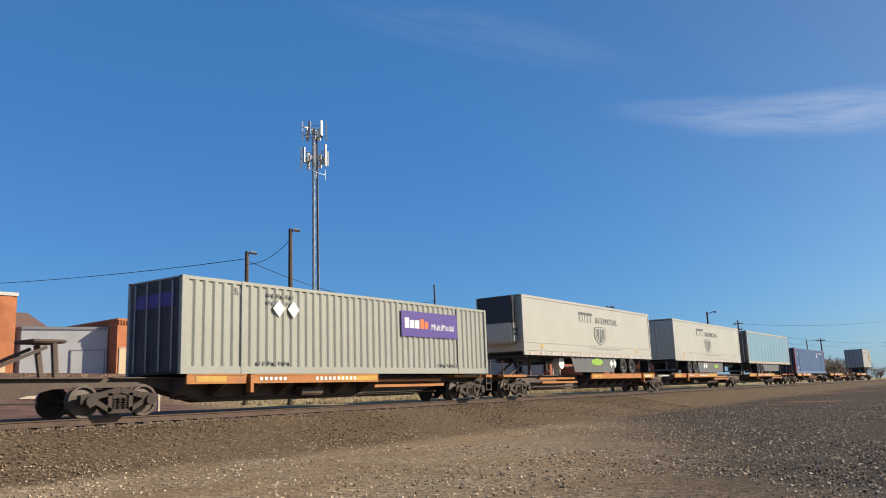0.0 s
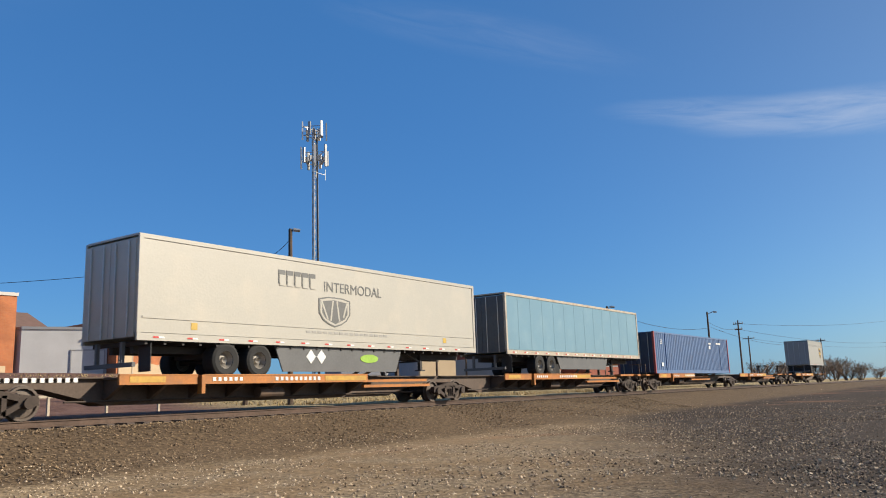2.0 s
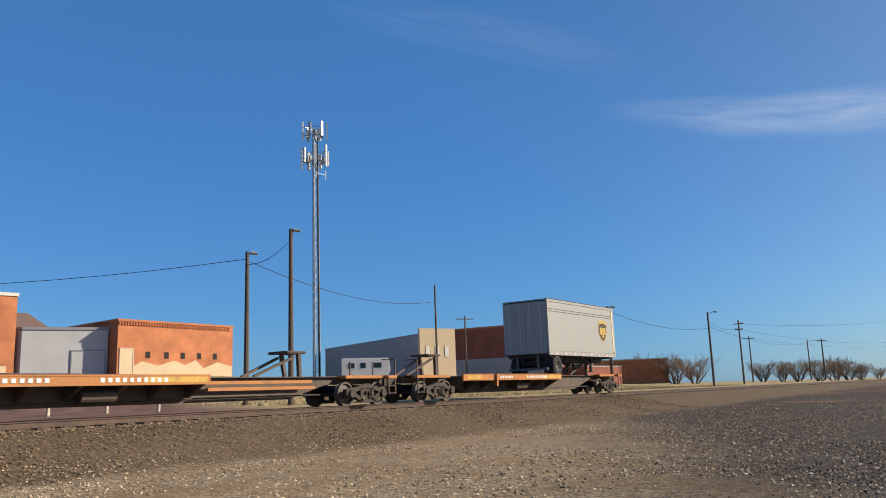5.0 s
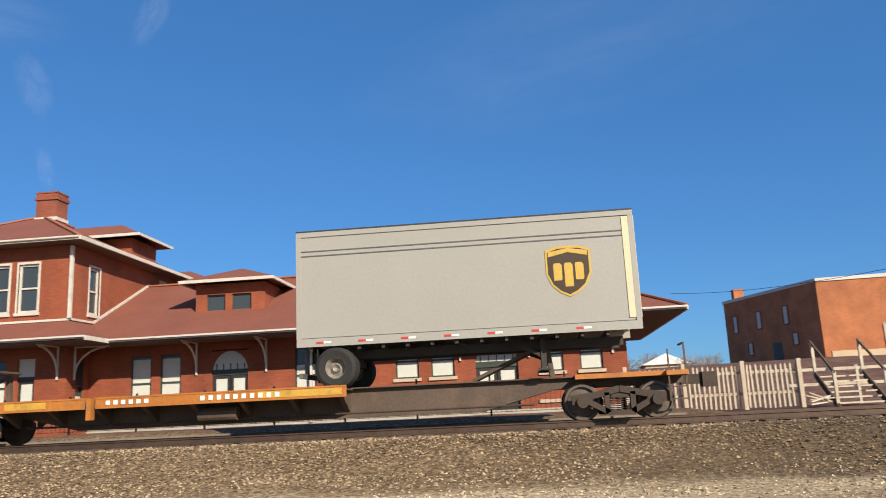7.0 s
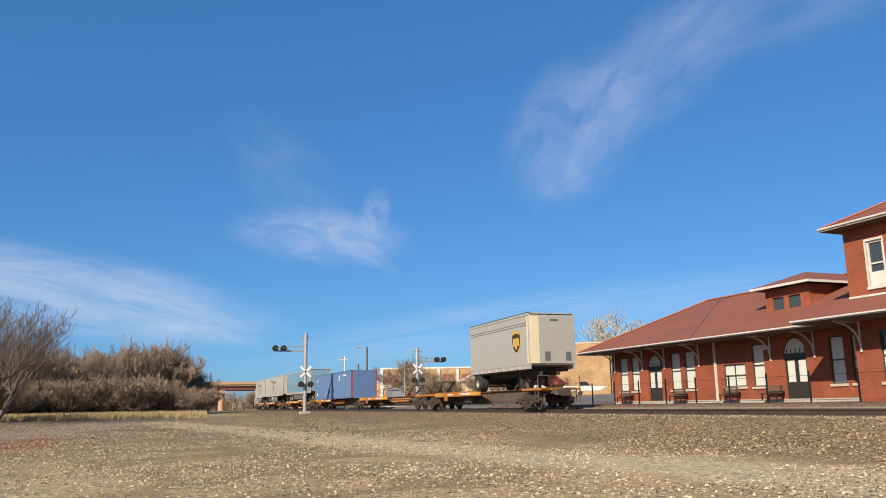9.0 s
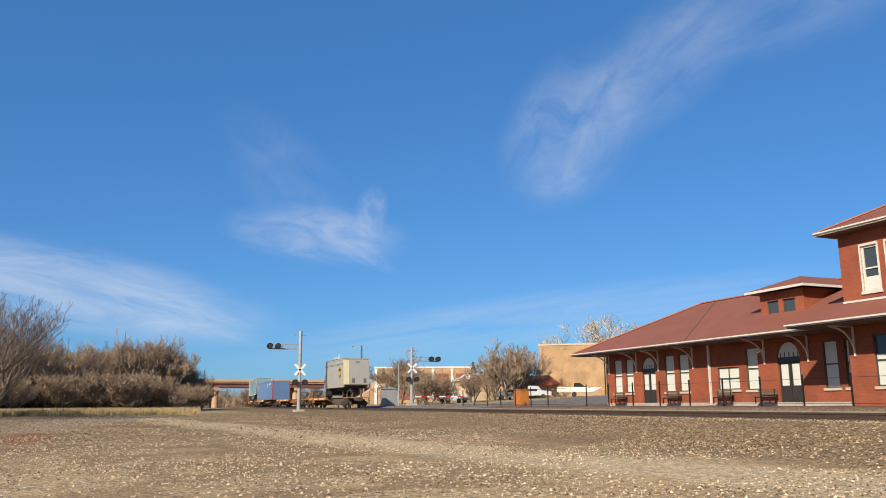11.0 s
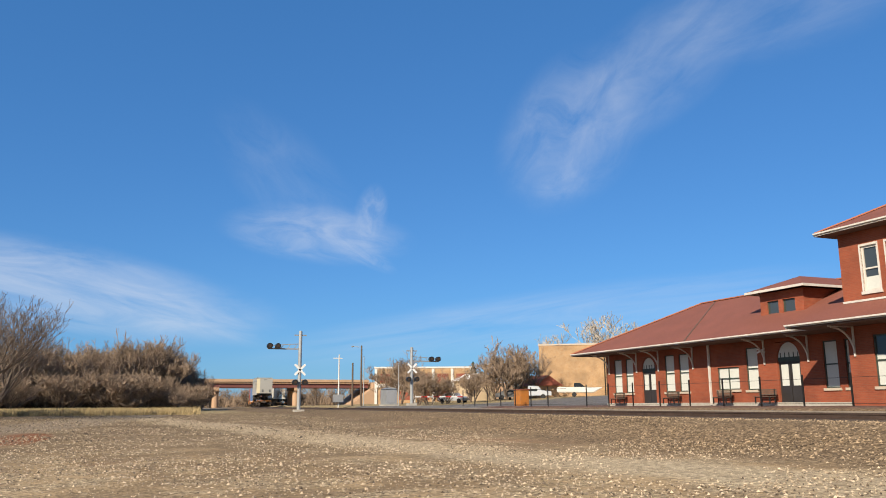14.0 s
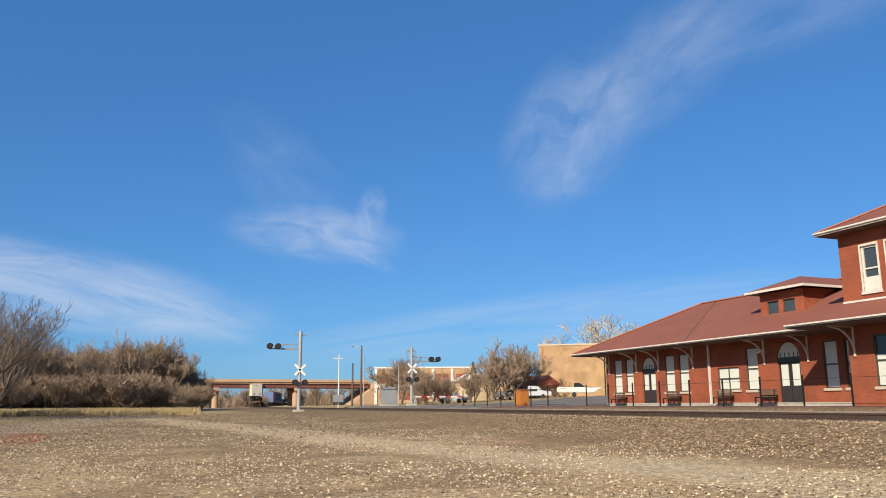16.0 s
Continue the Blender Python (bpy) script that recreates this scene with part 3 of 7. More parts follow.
RAIL_TOP = -0.33
track = thing("railway_track", "single railway track of rusty rails on wooden ties", "railway track", kind="structure")
path_x = [-330 + 6 * i for i in range(35)] + [-120 + 3 * i for i in range(31)] + [2500]
profile = [(-0.07, -0.17), (0.07, -0.17), (0.07, -0.155), (0.012, -0.14), (0.012, -0.045), (0.036, -0.03), (0.036, 0), (-0.036, 0), (-0.036, -0.03), (-0.012, -0.045), (-0.012, -0.14), (-0.07, -0.155)]
for off in (-0.7535, 0.7535):
    bm = B()
    rings = [[bm.verts.new((x, track_y(x) + off + a, RAIL_TOP + b)) for a, b in profile] for x in path_x]
    for r0, r1 in zip(rings, rings[1:]):
        for i in range(len(profile)):
            bm.faces.new((r0[i], r0[(i + 1) % len(profile)], r1[(i + 1) % len(profile)], r1[i]))
    part("rail", bm, "rail", track)
tie = finish(box(B(), -0.115, 0.115, -1.3, 1.3, -0.18, 0), "tie")
for i in range(280):
    x = -58 + i * 0.56
    part("tie", tie, "tie", track, at=pose(x, track_y(x), RAIL_TOP - 0.165 + random.uniform(-0.008, 0.008), 0, 0, random.uniform(-1.2, 1.2)))
bm = B()
for i in range(900):
    x = 99.5 + i * 0.56 if i < 400 else -58.6 - (i - 400) * 0.56
    box(bm, x - 0.115, x + 0.115, track_y(x) - 1.3, track_y(x) + 1.3, RAIL_TOP - 0.345, RAIL_TOP - 0.165)
far_ties = part("far_ties", bm, "tie", track)
far_ties["kind"] = "stuff"


def stones(name, count, size, area, material, label):
    """Loose stones scattered on the ground, one object."""
    rnd = np.random.RandomState(5)
    base = np.array([(1, 0, 0), (-1, 0, 0), (0, 1, 0), (0, -1, 0), (0, 0, 0.8), (0, 0, -0.5)], float)
    tri = np.array([(0, 2, 4), (2, 1, 4), (1, 3, 4), (3, 0, 4), (2, 0, 5), (1, 2, 5), (3, 1, 5), (0, 3, 5)])
    vs, fs = [], []
    for k in range(count):
        x, y = area(rnd)
        s = size * (0.5 + 1.1 * rnd.rand() ** 2)
        a = rnd.rand() * 6.283
        v = base * (s * (0.7 + 0.6 * rnd.rand(3))) * (1 + 0.25 * rnd.randn(6, 1).clip(-1, 1))
        c, sn = math.cos(a), math.sin(a)
        v = np.stack([v[:, 0] * c - v[:, 1] * sn + x, v[:, 0] * sn + v[:, 1] * c + y, v[:, 2] + ground_z(x, y) + s * 0.2], 1)
        vs.append(v)
        fs.append(tri + 6 * k)
    me = bpy.data.meshes.new(name)
    vs, fs = np.concatenate(vs), np.concatenate(fs)
    me.from_pydata(vs.tolist(), [], fs.tolist())
    me.materials.append(material)
    return tagged(new(name, me), label, "gravel", kind="stuff")


def stone_material(name, dark, pale):
    m = bpy.data.materials.new(name)
    m.use_nodes = True
    n, l = m.node_tree.nodes, m.node_tree.links
    g = n.new("ShaderNodeNewGeometry")
    r = n.new("ShaderNodeMix")
    r.data_type = "RGBA"
    r.inputs["A"].default_value, r.inputs["B"].default_value = (*dark, 1), (*pale, 1)
    l.new(g.outputs["Random Per Island"], r.inputs["Factor"])
    nz = n.new("ShaderNodeTexNoise")
    nz.inputs["Scale"].default_value = 30
    b = n.new("ShaderNodeBump")
    b.inputs["Strength"].default_value = 0.4
    l.new(nz.outputs["Fac"], b.inputs["Height"])
    l.new(b.outputs[0], n["Principled BSDF"].inputs["Normal"])
    l.new(r.outputs["Result"], n["Principled BSDF"].inputs["Base Color"])
    n["Principled BSDF"].inputs["Roughness"].default_value = 0.9
    return m


stones("lot_gravel", 76000, 0.021, lambda r: (-8 + 24 * r.randn(), -5.0 + 20 * r.rand() ** 0.9), stone_material("lot_stone", (0.07, 0.045, 0.026), (0.66, 0.51, 0.34)), "loose pale limestone chips lying on the gravel lot")
stones("ballast_stones", 27000, 0.027, lambda r: (1 - abs(26 * r.randn()) + 4 * r.rand(), 14.0 + 5.6 * r.rand()), stone_material("ballast_stone", (0.05, 0.032, 0.018), (0.42, 0.30, 0.18)), "coarse brown ballast stones heaped along the rails")
stones("brown_ballast", 20000, 0.027, lambda r: (1 + 42 * r.rand(), 14.0 + 5.6 * r.rand()), stone_material("brown_stone", (0.06, 0.038, 0.02), (0.30, 0.205, 0.115)), "darker brown ballast stones along the rails")


def dark_end(r):
    x = 5 + 34 * r.rand() ** 1.3
    return x, -3 + (x * (0.15 + 0.65 * r.rand() * r.rand()) + 3) * r.rand()


stones("dark_gravel", 46000, 0.019, dark_end, stone_material("dark_stone", (0.03, 0.02, 0.013), (0.36, 0.26, 0.17)), "dark brown stones with pale chips on the darker end of the lot")
stones("lot_stones", 16000, 0.04, lambda r: (-30 - 55 * r.rand(), -14 + 28 * r.rand()), stone_material("dirt_stone", (0.06, 0.042, 0.026), (0.36, 0.27, 0.17)), "scattered dirt clods and stones on the far side of the lot")

# ---- the station ----
CX = -22.7                                     # the middle of the building
WX0, WX1, WY0, WY1 = -49.05, 3.75, 32.0, 42.0   # wings
TX0, TX1, TY0, TY1 = -26.75, -18.65, 30.3, 41.0  # two-storey middle
FLOOR = -0.12
EAVE, OUT = 3.5, 1.8
station = thing("station_building", "red brick railway depot with hipped roofs, dormers and a two-storey middle", "building")


def wall(name, axis, at, thick, a0, a1, z0, z1, holes, material):
    """A wall along axis 'x' or 'y', in one piece, with openings (a, b, low, high) cut through."""
    us = sorted({a0, a1, *(v for h in holes for v in h[:2])})
    ws = sorted({z0, z1, *(min(z1, max(z0, v)) for h in holes for v in h[2:])})
    bm = B()
    grid = {}

    def vert(i, j, k):
        if (i, j, k) not in grid:
            d = at + thick * k
            grid[i, j, k] = bm.verts.new((us[i], d, ws[j]) if axis == "x" else (d, us[i], ws[j]))
        return grid[i, j, k]

    def solid(i, j):
        if not (0 <= i < len(us) - 1 and 0 <= j < len(ws) - 1):
            return False
        u, w = (us[i] + us[i + 1]) / 2, (ws[j] + ws[j + 1]) / 2
        return not any(h[0] < u < h[1] and h[2] < w < h[3] for h in holes)
    for i in range(len(us) - 1):
        for j in range(len(ws) - 1):
            if not solid(i, j):
                continue
            for k in (0, 1):
                bm.faces.new((vert(i, j, k), vert(i + 1, j, k), vert(i + 1, j + 1, k), vert(i, j + 1, k)))
            for di, dj, p, r in ((-1, 0, (0, 0), (0, 1)), (1, 0, (1, 0), (1, 1)), (0, -1, (0, 0), (1, 0)), (0, 1, (0, 1), (1, 1))):
                if not solid(i + di, j + dj):
                    bm.faces.new((vert(i + p[0], j + p[1], 0), vert(i + r[0], j + r[1], 0), vert(i + r[0], j + r[1], 1), vert(i + p[0], j + p[1], 1)))
    return part(name, bm, material, station)


def window(x0, x1, z0, z1, y, shade=0.5, lights=1, white=False, face=1, side=None, trim=True):
    """A double-hung window in an opening, seen from the front (or, with side, in a wall along Y)."""
    wn_ = new("window")
    wn_.parent = station
    if side is None:
        wn_.matrix_basis = pose((x0 + x1) / 2, y, 0)
    else:
        wn_.matrix_basis = pose(side, (x0 + x1) / 2, 0, 0, 0, 90)
    w = (x1 - x0) / 2
    bm = B()
    f = 0.09 if white else 0.06
    for a, b, c, d in ((-w, -w + f, z0, z1), (w - f, w, z0, z1), (-w + f, w - f, z1 - f, z1), (-w + f, w - f, z0, z0 + f),
                       (-w + f, w - f, (z0 + z1) / 2 - 0.035, (z0 + z1) / 2 + 0.035)):
        box(bm, a, b, 0.06, 0.16, c, d)
    for k in range(1, lights):
        box(bm, -w + 2 * w * k / lights - 0.03, -w + 2 * w * k / lights + 0.03, 0.062, 0.158, z0 + f, z1 - f)
    part("frame", bm, "trim" if white else "frame", wn_)
    part("pane", box(B(), -w + f, w - f, 0.12, 0.135, z0 + f, z1 - f), "glass", wn_)
    if shade > 0:
        zs = z0 + f + (z1 - z0 - 2 * f) * (1 - shade)
        if shade < 0.99:
            part("blind", box(B(), -w + f, w - f, 0.10, 0.115, z0 + f, z0 + f + (z1 - z0 - 2 * f) * shade), "blind", wn_, "pale paper blind")
        else:
            part("blind", box(B(), -w + f, w - f, 0.10, 0.115, z0 + f, z1 - f), "blind", wn_, "pale paper blind")
    part("sill", box(B(), -w - 0.1, w + 0.1, -0.07, 0.1, z0 - 0.13, z0 - 0.004), "sill" if not white else "trim", wn_)
    if white and trim:
        bm = B()
        box(bm, -w - 0.07, -w, -0.03, 0.05, z0, z1 + 0.1)
        box(bm, w, w + 0.07, -0.03, 0.05, z0, z1 + 0.1)
        box(bm, -w, w, -0.03, 0.05, z1, z1 + 0.1)
        part("casing", bm, "trim", wn_)
    return wn_


def arch_door(x0, x1, y, z_spring, z_top):
    d = new("door")
    d.parent = station
    d.matrix_basis = pose((x0 + x1) / 2, y, 0)
    w = (x1 - x0) / 2
    bm = B()
    for sx in (-1, 1):
        box(bm, min(sx * w, sx * 0.02), max(sx * w, sx * 0.02), 0.12, 0.17, FLOOR, z_spring - 0.35)
    part("door_leaf", bm, "door", d)
    bm = B()
    for sx in (-1, 1):
        box(bm, min(sx * (w - 0.16), sx * 0.14), max(sx * (w - 0.16), sx * 0.14), 0.10, 0.115, 0.85, z_spring - 0.5)
    part("door_pane", bm, "blind", d, "papered door panes")
    part("transom", box(B(), -w, w, 0.08, 0.18, z_spring - 0.35, z_spring - 0.2), "frame", d)
    n = 12
    pts = [(w * math.cos(math.pi * i / n), z_spring - 0.2 + (z_top - z_spring + 0.2) * math.sin(math.pi * i / n)) for i in range(n + 1)]
    part("fanlight", prism(B(), pts, "y", 0.1, 0.13), "blind", d, "papered arched fanlight")
    bm = B()
    for k in range(-2, 3):
        box(bm, k * w / 2.6 - 0.02, k * w / 2.6 + 0.02, 0.07, 0.1, z_spring - 0.2, z_spring + 0.12)
    box(bm, -w, w, 0.071, 0.101, z_spring - 0.2, z_spring - 0.12)
    part("fanlight_bar", bm, "frame", d)
    # brickwork that closes the square opening round the arch
    bm = B()
    for sx in (-1, 1):
        pl = [(sx * w, z_spring - 0.2), (sx * w, z_top + 0.002), (0, z_top + 0.002)] + [(sx * w * math.sin(math.pi / 2 * i / 8), z_spring - 0.2 + (z_top - z_spring + 0.2) * math.cos(math.pi / 2 * i / 8)) for i in range(1, 8)]
        prism(bm, pl, "y", 0.003, 0.07)
    part("arch_brick", bm, "brick", d)


left = [(-48.15, -47.2), (-46.75, -45.85), (-42.4, -41.45), (-41.0, -40.05), (-35.15, -34.25), (-29.8, -28.95), (-28.5, -27.65)]
wing_l = [(a, b, 0.68, 2.98) for a, b in left] + [(-37.5, -35.75, 0.72, 1.98), (-44.9, -43.4, FLOOR - 0.05, 3.0), (-32.85, -31.3, FLOOR - 0.05, 3.15)]
right_short = [(-5.5, -4.55), (-4.05, -3.1), (0.35, 1.25), (1.9, 2.8)]
right_tall = [(-16.8, -15.9), (-15.5, -14.6), (-9.7, -8.8), (-8.25, -7.4)]
wing_r = [(a, b, 1.42, 2.78) for a, b in right_short] + [(a, b, 0.62, 2.92) for a, b in right_tall] + [(-13.25, -11.7, FLOOR - 0.05, 3.0), (-2.25, -0.55, FLOOR - 0.05, 2.75)]
wall("wall", "x", WY0, 0.35, WX0, TX0, FLOOR - 0.5, EAVE + 0.15, wing_l, "brick")
wall("wall", "x", WY0, 0.35, TX1, WX1, FLOOR - 0.5, EAVE + 0.15, wing_r, "brick")
wall("wall", "x", WY1, 0.35, WX0, WX1, FLOOR - 0.5, EAVE + 0.15, [], "brick")
wall("wall", "y", WX0, 0.35, WY0 + 0.35, WY1, FLOOR - 0.5, EAVE + 0.15, [], "brick")
wall("wall", "y", WX1 - 0.35, 0.35, WY0 + 0.35, WY1, FLOOR - 0.5, EAVE + 0.15, [], "brick")
for a, b in left:
    window(a, b, 0.68, 2.98, WY0, 0.995)
window(-37.5, -35.75, 0.72, 1.98, WY0, 0.995, 2)
for a, b in right_short:
    window(a, b, 1.42, 2.78, WY0, 0.56)
for a, b in right_tall:
    window(a, b, 0.62, 2.92, WY0, 0.96 if a < -13 else 0.7)
arch_door(-44.9, -43.4, WY0, 2.35, 2.95)
arch_door(-32.85, -31.3, WY0, 2.45, 3.1)
arch_door(-13.25, -11.7, WY0, 2.3, 2.95)
arch_door(-2.25, -0.55, WY0, 2.05, 2.7)
# blocked lower sills of the short windows
for a, b in right_short[2:]:
    part("old_sill", box(B(), a - 0.15, b + 0.2, WY0 - 0.06, WY0 - 0.002, 0.2, 0.33), "sill", station)
# added near-black sheet: its colour gives the shade of the unlit rooms
part("room_shade_sheet", box(B(), WX0 + 0.5, WX1 - 0.5, WY0 + 1.6, WY0 + 1.7, FLOOR, EAVE), "dark", station)

# two-storey middle
bay_low = [(-25.45, -24.55), (-24.15, -23.25), (-22.15, -21.25)]
low_holes = [(a, b, 0.66, 2.9) for a, b in bay_low] + [(-20.75, -20.0, FLOOR - 0.05, 2.92)]
up_x = [(-25.6, -24.75), (-24.3, -23.4), (-22.25, -21.35), (-20.95, -20.05)]
wall("wall", "x", TY0, 0.35, TX0, TX1, FLOOR - 0.5, 4.2, low_holes, "brick")
wall("wall", "x", TY0, 0.35, TX0, TX1, 4.2, 7.75, [(a, b, 4.82, 6.85) for a, b in up_x], "brick")
wall("wall", "y", TX1 - 0.35, 0.35, TY0 + 0.35, TY1, FLOOR - 0.5, 4.2, [(31.0, 31.6, 0.66, 2.9)], "brick")
wall("wall", "y", TX1 - 0.35, 0.35, TY0 + 0.35, TY1, 4.2, 7.75, [(31.7, 32.5, 4.82, 6.85), (38.2, 38.8, 6.4, 7.2)], "brick")
wall("wall", "y", TX0, 0.35, TY0 + 0.35, TY1, FLOOR - 0.5, 7.75, [], "brick")
wall("wall", "x", TY1, 0.35, TX0, TX1, FLOOR - 0.5, 7.75, [], "brick")
for i, (a, b) in enumerate(bay_low):
    window(a, b, 0.66, 2.9, TY0, 0.62 if i != 1 else 0.98)
for a, b in up_x:
    window(a, b, 4.82, 6.85, TY0, 0.0 if a > -25 else 0.3, white=True)
window(31.0, 31.6, 0.66, 2.9, 0, 0.3, side=TX1)
window(31.7, 32.5, 4.82, 6.85, 0, 0.0, side=TX1, white=True)
window(38.2, 38.8, 6.4, 7.2, 0, 0.0, side=TX1, white=True)
dd = new("door")
dd.parent = station
dd.matrix_basis = pose(-20.375, TY0, 0)
part("door_leaf", box(B(), -0.37, 0.37, 0.12, 0.17, FLOOR, 2.1), "door", dd)
part("door_pane", box(B(), -0.24, 0.24, 0.1, 0.115, 0.9, 1.9), "blind", dd, "papered door pane")
part("transom", box(B(), -0.37, 0.37, 0.08, 0.18, 2.1, 2.2), "frame", dd)
part("transom_pane", box(B(), -0.37, 0.37, 0.1, 0.12, 2.2, 2.92), "blind", dd)
# second added sheet, room shade painted near-black behind the middle's openings
part("room_shade_sheet", box(B(), TX0 + 0.5, TX1 - 0.5, TY0 + 1.9, TY0 + 2.0, FLOOR, 7.6), "dark", station)


def slab_roof(name, pts, faces, material="roof"):
    """A roof of flat faces 9 cm thick."""
    bm = B()
    vs = [bm.verts.new(p) for p in pts]
    lo = [bm.verts.new((p[0], p[1], p[2] - 0.09)) for p in pts]
    for f in faces:
        bm.faces.new([vs[i] for i in f])
        bm.faces.new([lo[i] for i in f][::-1])
    edge = {}
    for f in faces:
        for i in range(len(f)):
            k = (f[i], f[(i + 1) % len(f)])
            edge[k] = 1
    for a, b in list(edge):
        if (b, a) not in edge:
            bm.faces.new((vs[b], vs[a], lo[a], lo[b]))
    return part(name, bm, material, station)


EX0, EX1, EY0, EY1 = WX0 - OUT, WX1 + OUT + 0.35, WY0 - OUT, WY1 + OUT
RY = (EY0 + EY1) / 2
RZ = 6.78
hip = RY - EY0
slab_roof("roof", [(EX0, EY0, EAVE), (EX1, EY0, EAVE), (EX1, EY1, EAVE), (EX0, EY1, EAVE), (EX0 + hip - 0.45, RY, RZ), (EX1 - hip, RY, RZ)],
          [(0, 1, 5, 4), (1, 2, 5), (2, 3, 4, 5), (3, 0, 4)])
pitch = (RZ - EAVE) / hip
# skirt roof round the middle
SX0, SX1, SY0 = TX0 - OUT, TX1 + OUT, TY0 - OUT
zw = EAVE + 0.02 + OUT * pitch
back = 33.5
slab_roof("skirt_roof", [(SX0, SY0, EAVE + 0.02), (SX1, SY0, EAVE + 0.02), (TX1, TY0, zw), (TX0, TY0, zw), (SX1, back, EAVE + 0.02), (TX1, back, zw), (SX0, back, EAVE + 0.02), (TX0, back, zw)],
          [(0, 1, 2, 3), (1, 4, 5, 2), (6, 0, 3, 7)])
# soffits, fascia and gutters
part("soffit", box(B(), EX0 + 0.05, EX1 - 0.05, EY0 + 0.05, WY0, EAVE - 0.16, EAVE - 0.11), "soffit", station)
part("soffit", box(B(), SX0 + 0.05, SX1 - 0.05, SY0 + 0.05, TY0, EAVE - 0.155, EAVE - 0.105), "soffit", station)
part("soffit", box(B(), WX1, EX1 - 0.05, WY0, EY1, EAVE - 0.16, EAVE - 0.11), "soffit", station)


def fascia(x0, y0, x1, y1, z, h=0.13):
    bm = B()
    beam(bm, (x0, y0, z - h / 2 + 0.02), (x1, y1, z - h / 2 + 0.02), 0.06, h)
    beam(bm, (x0, y0 - 0.07, z - 0.02), (x1, y1 - 0.07, z - 0.02), 0.09, 0.07)
    part("fascia", bm, "trim", station, "white painted fascia and gutter")


fascia(EX0, EY0, SX0 + 0.3, EY0, EAVE)
fascia(SX1 - 0.3, EY0, EX1, EY0, EAVE)
fascia(SX0, SY0, SX1, SY0, EAVE + 0.02)
for x0, y0, x1, y1 in ((EX1, EY0, EX1, EY1), (EX0, EY0, EX0, EY1), (SX1, SY0, SX1, EY0), (SX0, SY0, SX0, EY0)):
    part("fascia", beam(B(), (x0, y0, EAVE - 0.06), (x1, y1, EAVE - 0.06), 0.08, 0.17), "trim", station)
# upper roof
UE, UO = 7.72, 0.78
ux0, ux1, uy0, uy1 = TX0 - UO + 0.2, TX1 + UO, TY0 - UO, TY1 + UO
ax, az_ = CX, 10.05
slab_roof("upper_roof", [(ux0, uy0, UE), (ux1, uy0, UE), (ux1, uy1, UE), (ux0, uy1, UE), (ax, uy0 + 4.85, az_), (ax, uy1 - 4.85, az_)],
          [(0, 1, 4), (1, 2, 5, 4), (2, 3, 5), (3, 0, 4, 5)])
part("soffit", box(B(), ux0 + 0.04, ux1 - 0.04, uy0 + 0.04, uy1 - 0.04, UE - 0.15, UE - 0.1), "soffit", station)
fascia(ux0, uy0, ux1, uy0, UE, 0.15)
for x in (ux0, ux1):
    part("fascia", beam(B(), (x, uy0, UE - 0.05), (x, uy1, UE - 0.05), 0.1, 0.16), "trim", station)
# raised dormer on the slope of the upper roof, and the rear roof behind
ux_, uy_, uz_ = (-22.9, -18.1), (34.8, 38.4), 9.05
slab_roof("upper_dormer_roof", [(ux_[0], uy_[0], uz_), (ux_[1], uy_[0], uz_), (ux_[1], uy_[1], uz_), (ux_[0], uy_[1], uz_), (-19.9, 36.6, 9.95), (ux_[0], 36.6, 9.95)],
          [(0, 1, 4, 5), (1, 2, 4), (2, 3, 5, 4)])
part("upper_dormer_wall", box(B(), -22.4, -18.75, 35.4, 37.9, 7.8, 8.95), "brick", station)
for p, q in (((ux_[0], uy_[0], uz_ - 0.06), (ux_[1], uy_[0], uz_ - 0.06)), ((ux_[1], uy_[0], uz_ - 0.06), (ux_[1], uy_[1], uz_ - 0.06))):
    part("fascia", beam(B(), p, q, 0.08, 0.13), "trim", station)
slab_roof("rear_roof", [(-20.0, 40.6, 7.55), (-16.6, 40.6, 7.55), (-16.6, 46.0, 7.55), (-20.0, 46.0, 7.55), (-19.3, 43.3, 8.7), (-20.0, 43.3, 8.7)],
          [(0, 1, 4, 5), (1, 2, 4), (2, 3, 5, 4)])
part("rear_wall", box(B(), -20.0, -17.2, 41.4, 45.4, 3.5, 7.5), "brick", station)
part("fascia", beam(B(), (-18.6, 40.6, 7.5), (-16.6, 40.6, 7.5), 0.08, 0.13), "trim", station)
# chimney
ch = part("chimney", box(B(), CX - 0.09, CX + 0.95, 33.9, 34.8, 8.8, 11.05), "brick_dark", station)
bm = B()
box(bm, CX - 0.15, CX + 1.01, 33.84, 34.86, 10.72, 10.86)
box(bm, CX - 0.12, CX + 0.98, 33.87, 34.83, 11.05, 11.12)
part("chimney_cap", bm, "brick_dark", ch)
part("flashing", box(B(), CX - 0.13, CX + 0.99, 33.86, 34.84, 9.72, 9.88), "trim", ch)
# corner boards and flashing lines of the upper storey
part("downspout", beam(B(), (TX1 + 0.05, TY0 - 0.05, zw + 0.1), (TX1 + 0.05, TY0 - 0.05, 7.5), 0.13), "trim", station)
part("flashing", beam(B(), (TX0, TY0 - 0.02, zw + 0.05), (TX1, TY0 - 0.02, zw + 0.05), 0.05, 0.09), "trim", station)
y_at = lambda z: EY0 + (z - EAVE) / pitch
part("flashing", beam(B(), (TX1 + 0.02, y_at(zw + 0.05) + 0.0, zw + 0.12), (TX1 + 0.02, RY, RZ + 0.08), 0.06, 0.11), "trim", station)
part("flashing", beam(B(), (TX1 + 0.02, TY0, zw + 0.07), (TX1 + 0.02, y_at(zw + 0.05), zw + 0.1), 0.05, 0.09), "trim", station)
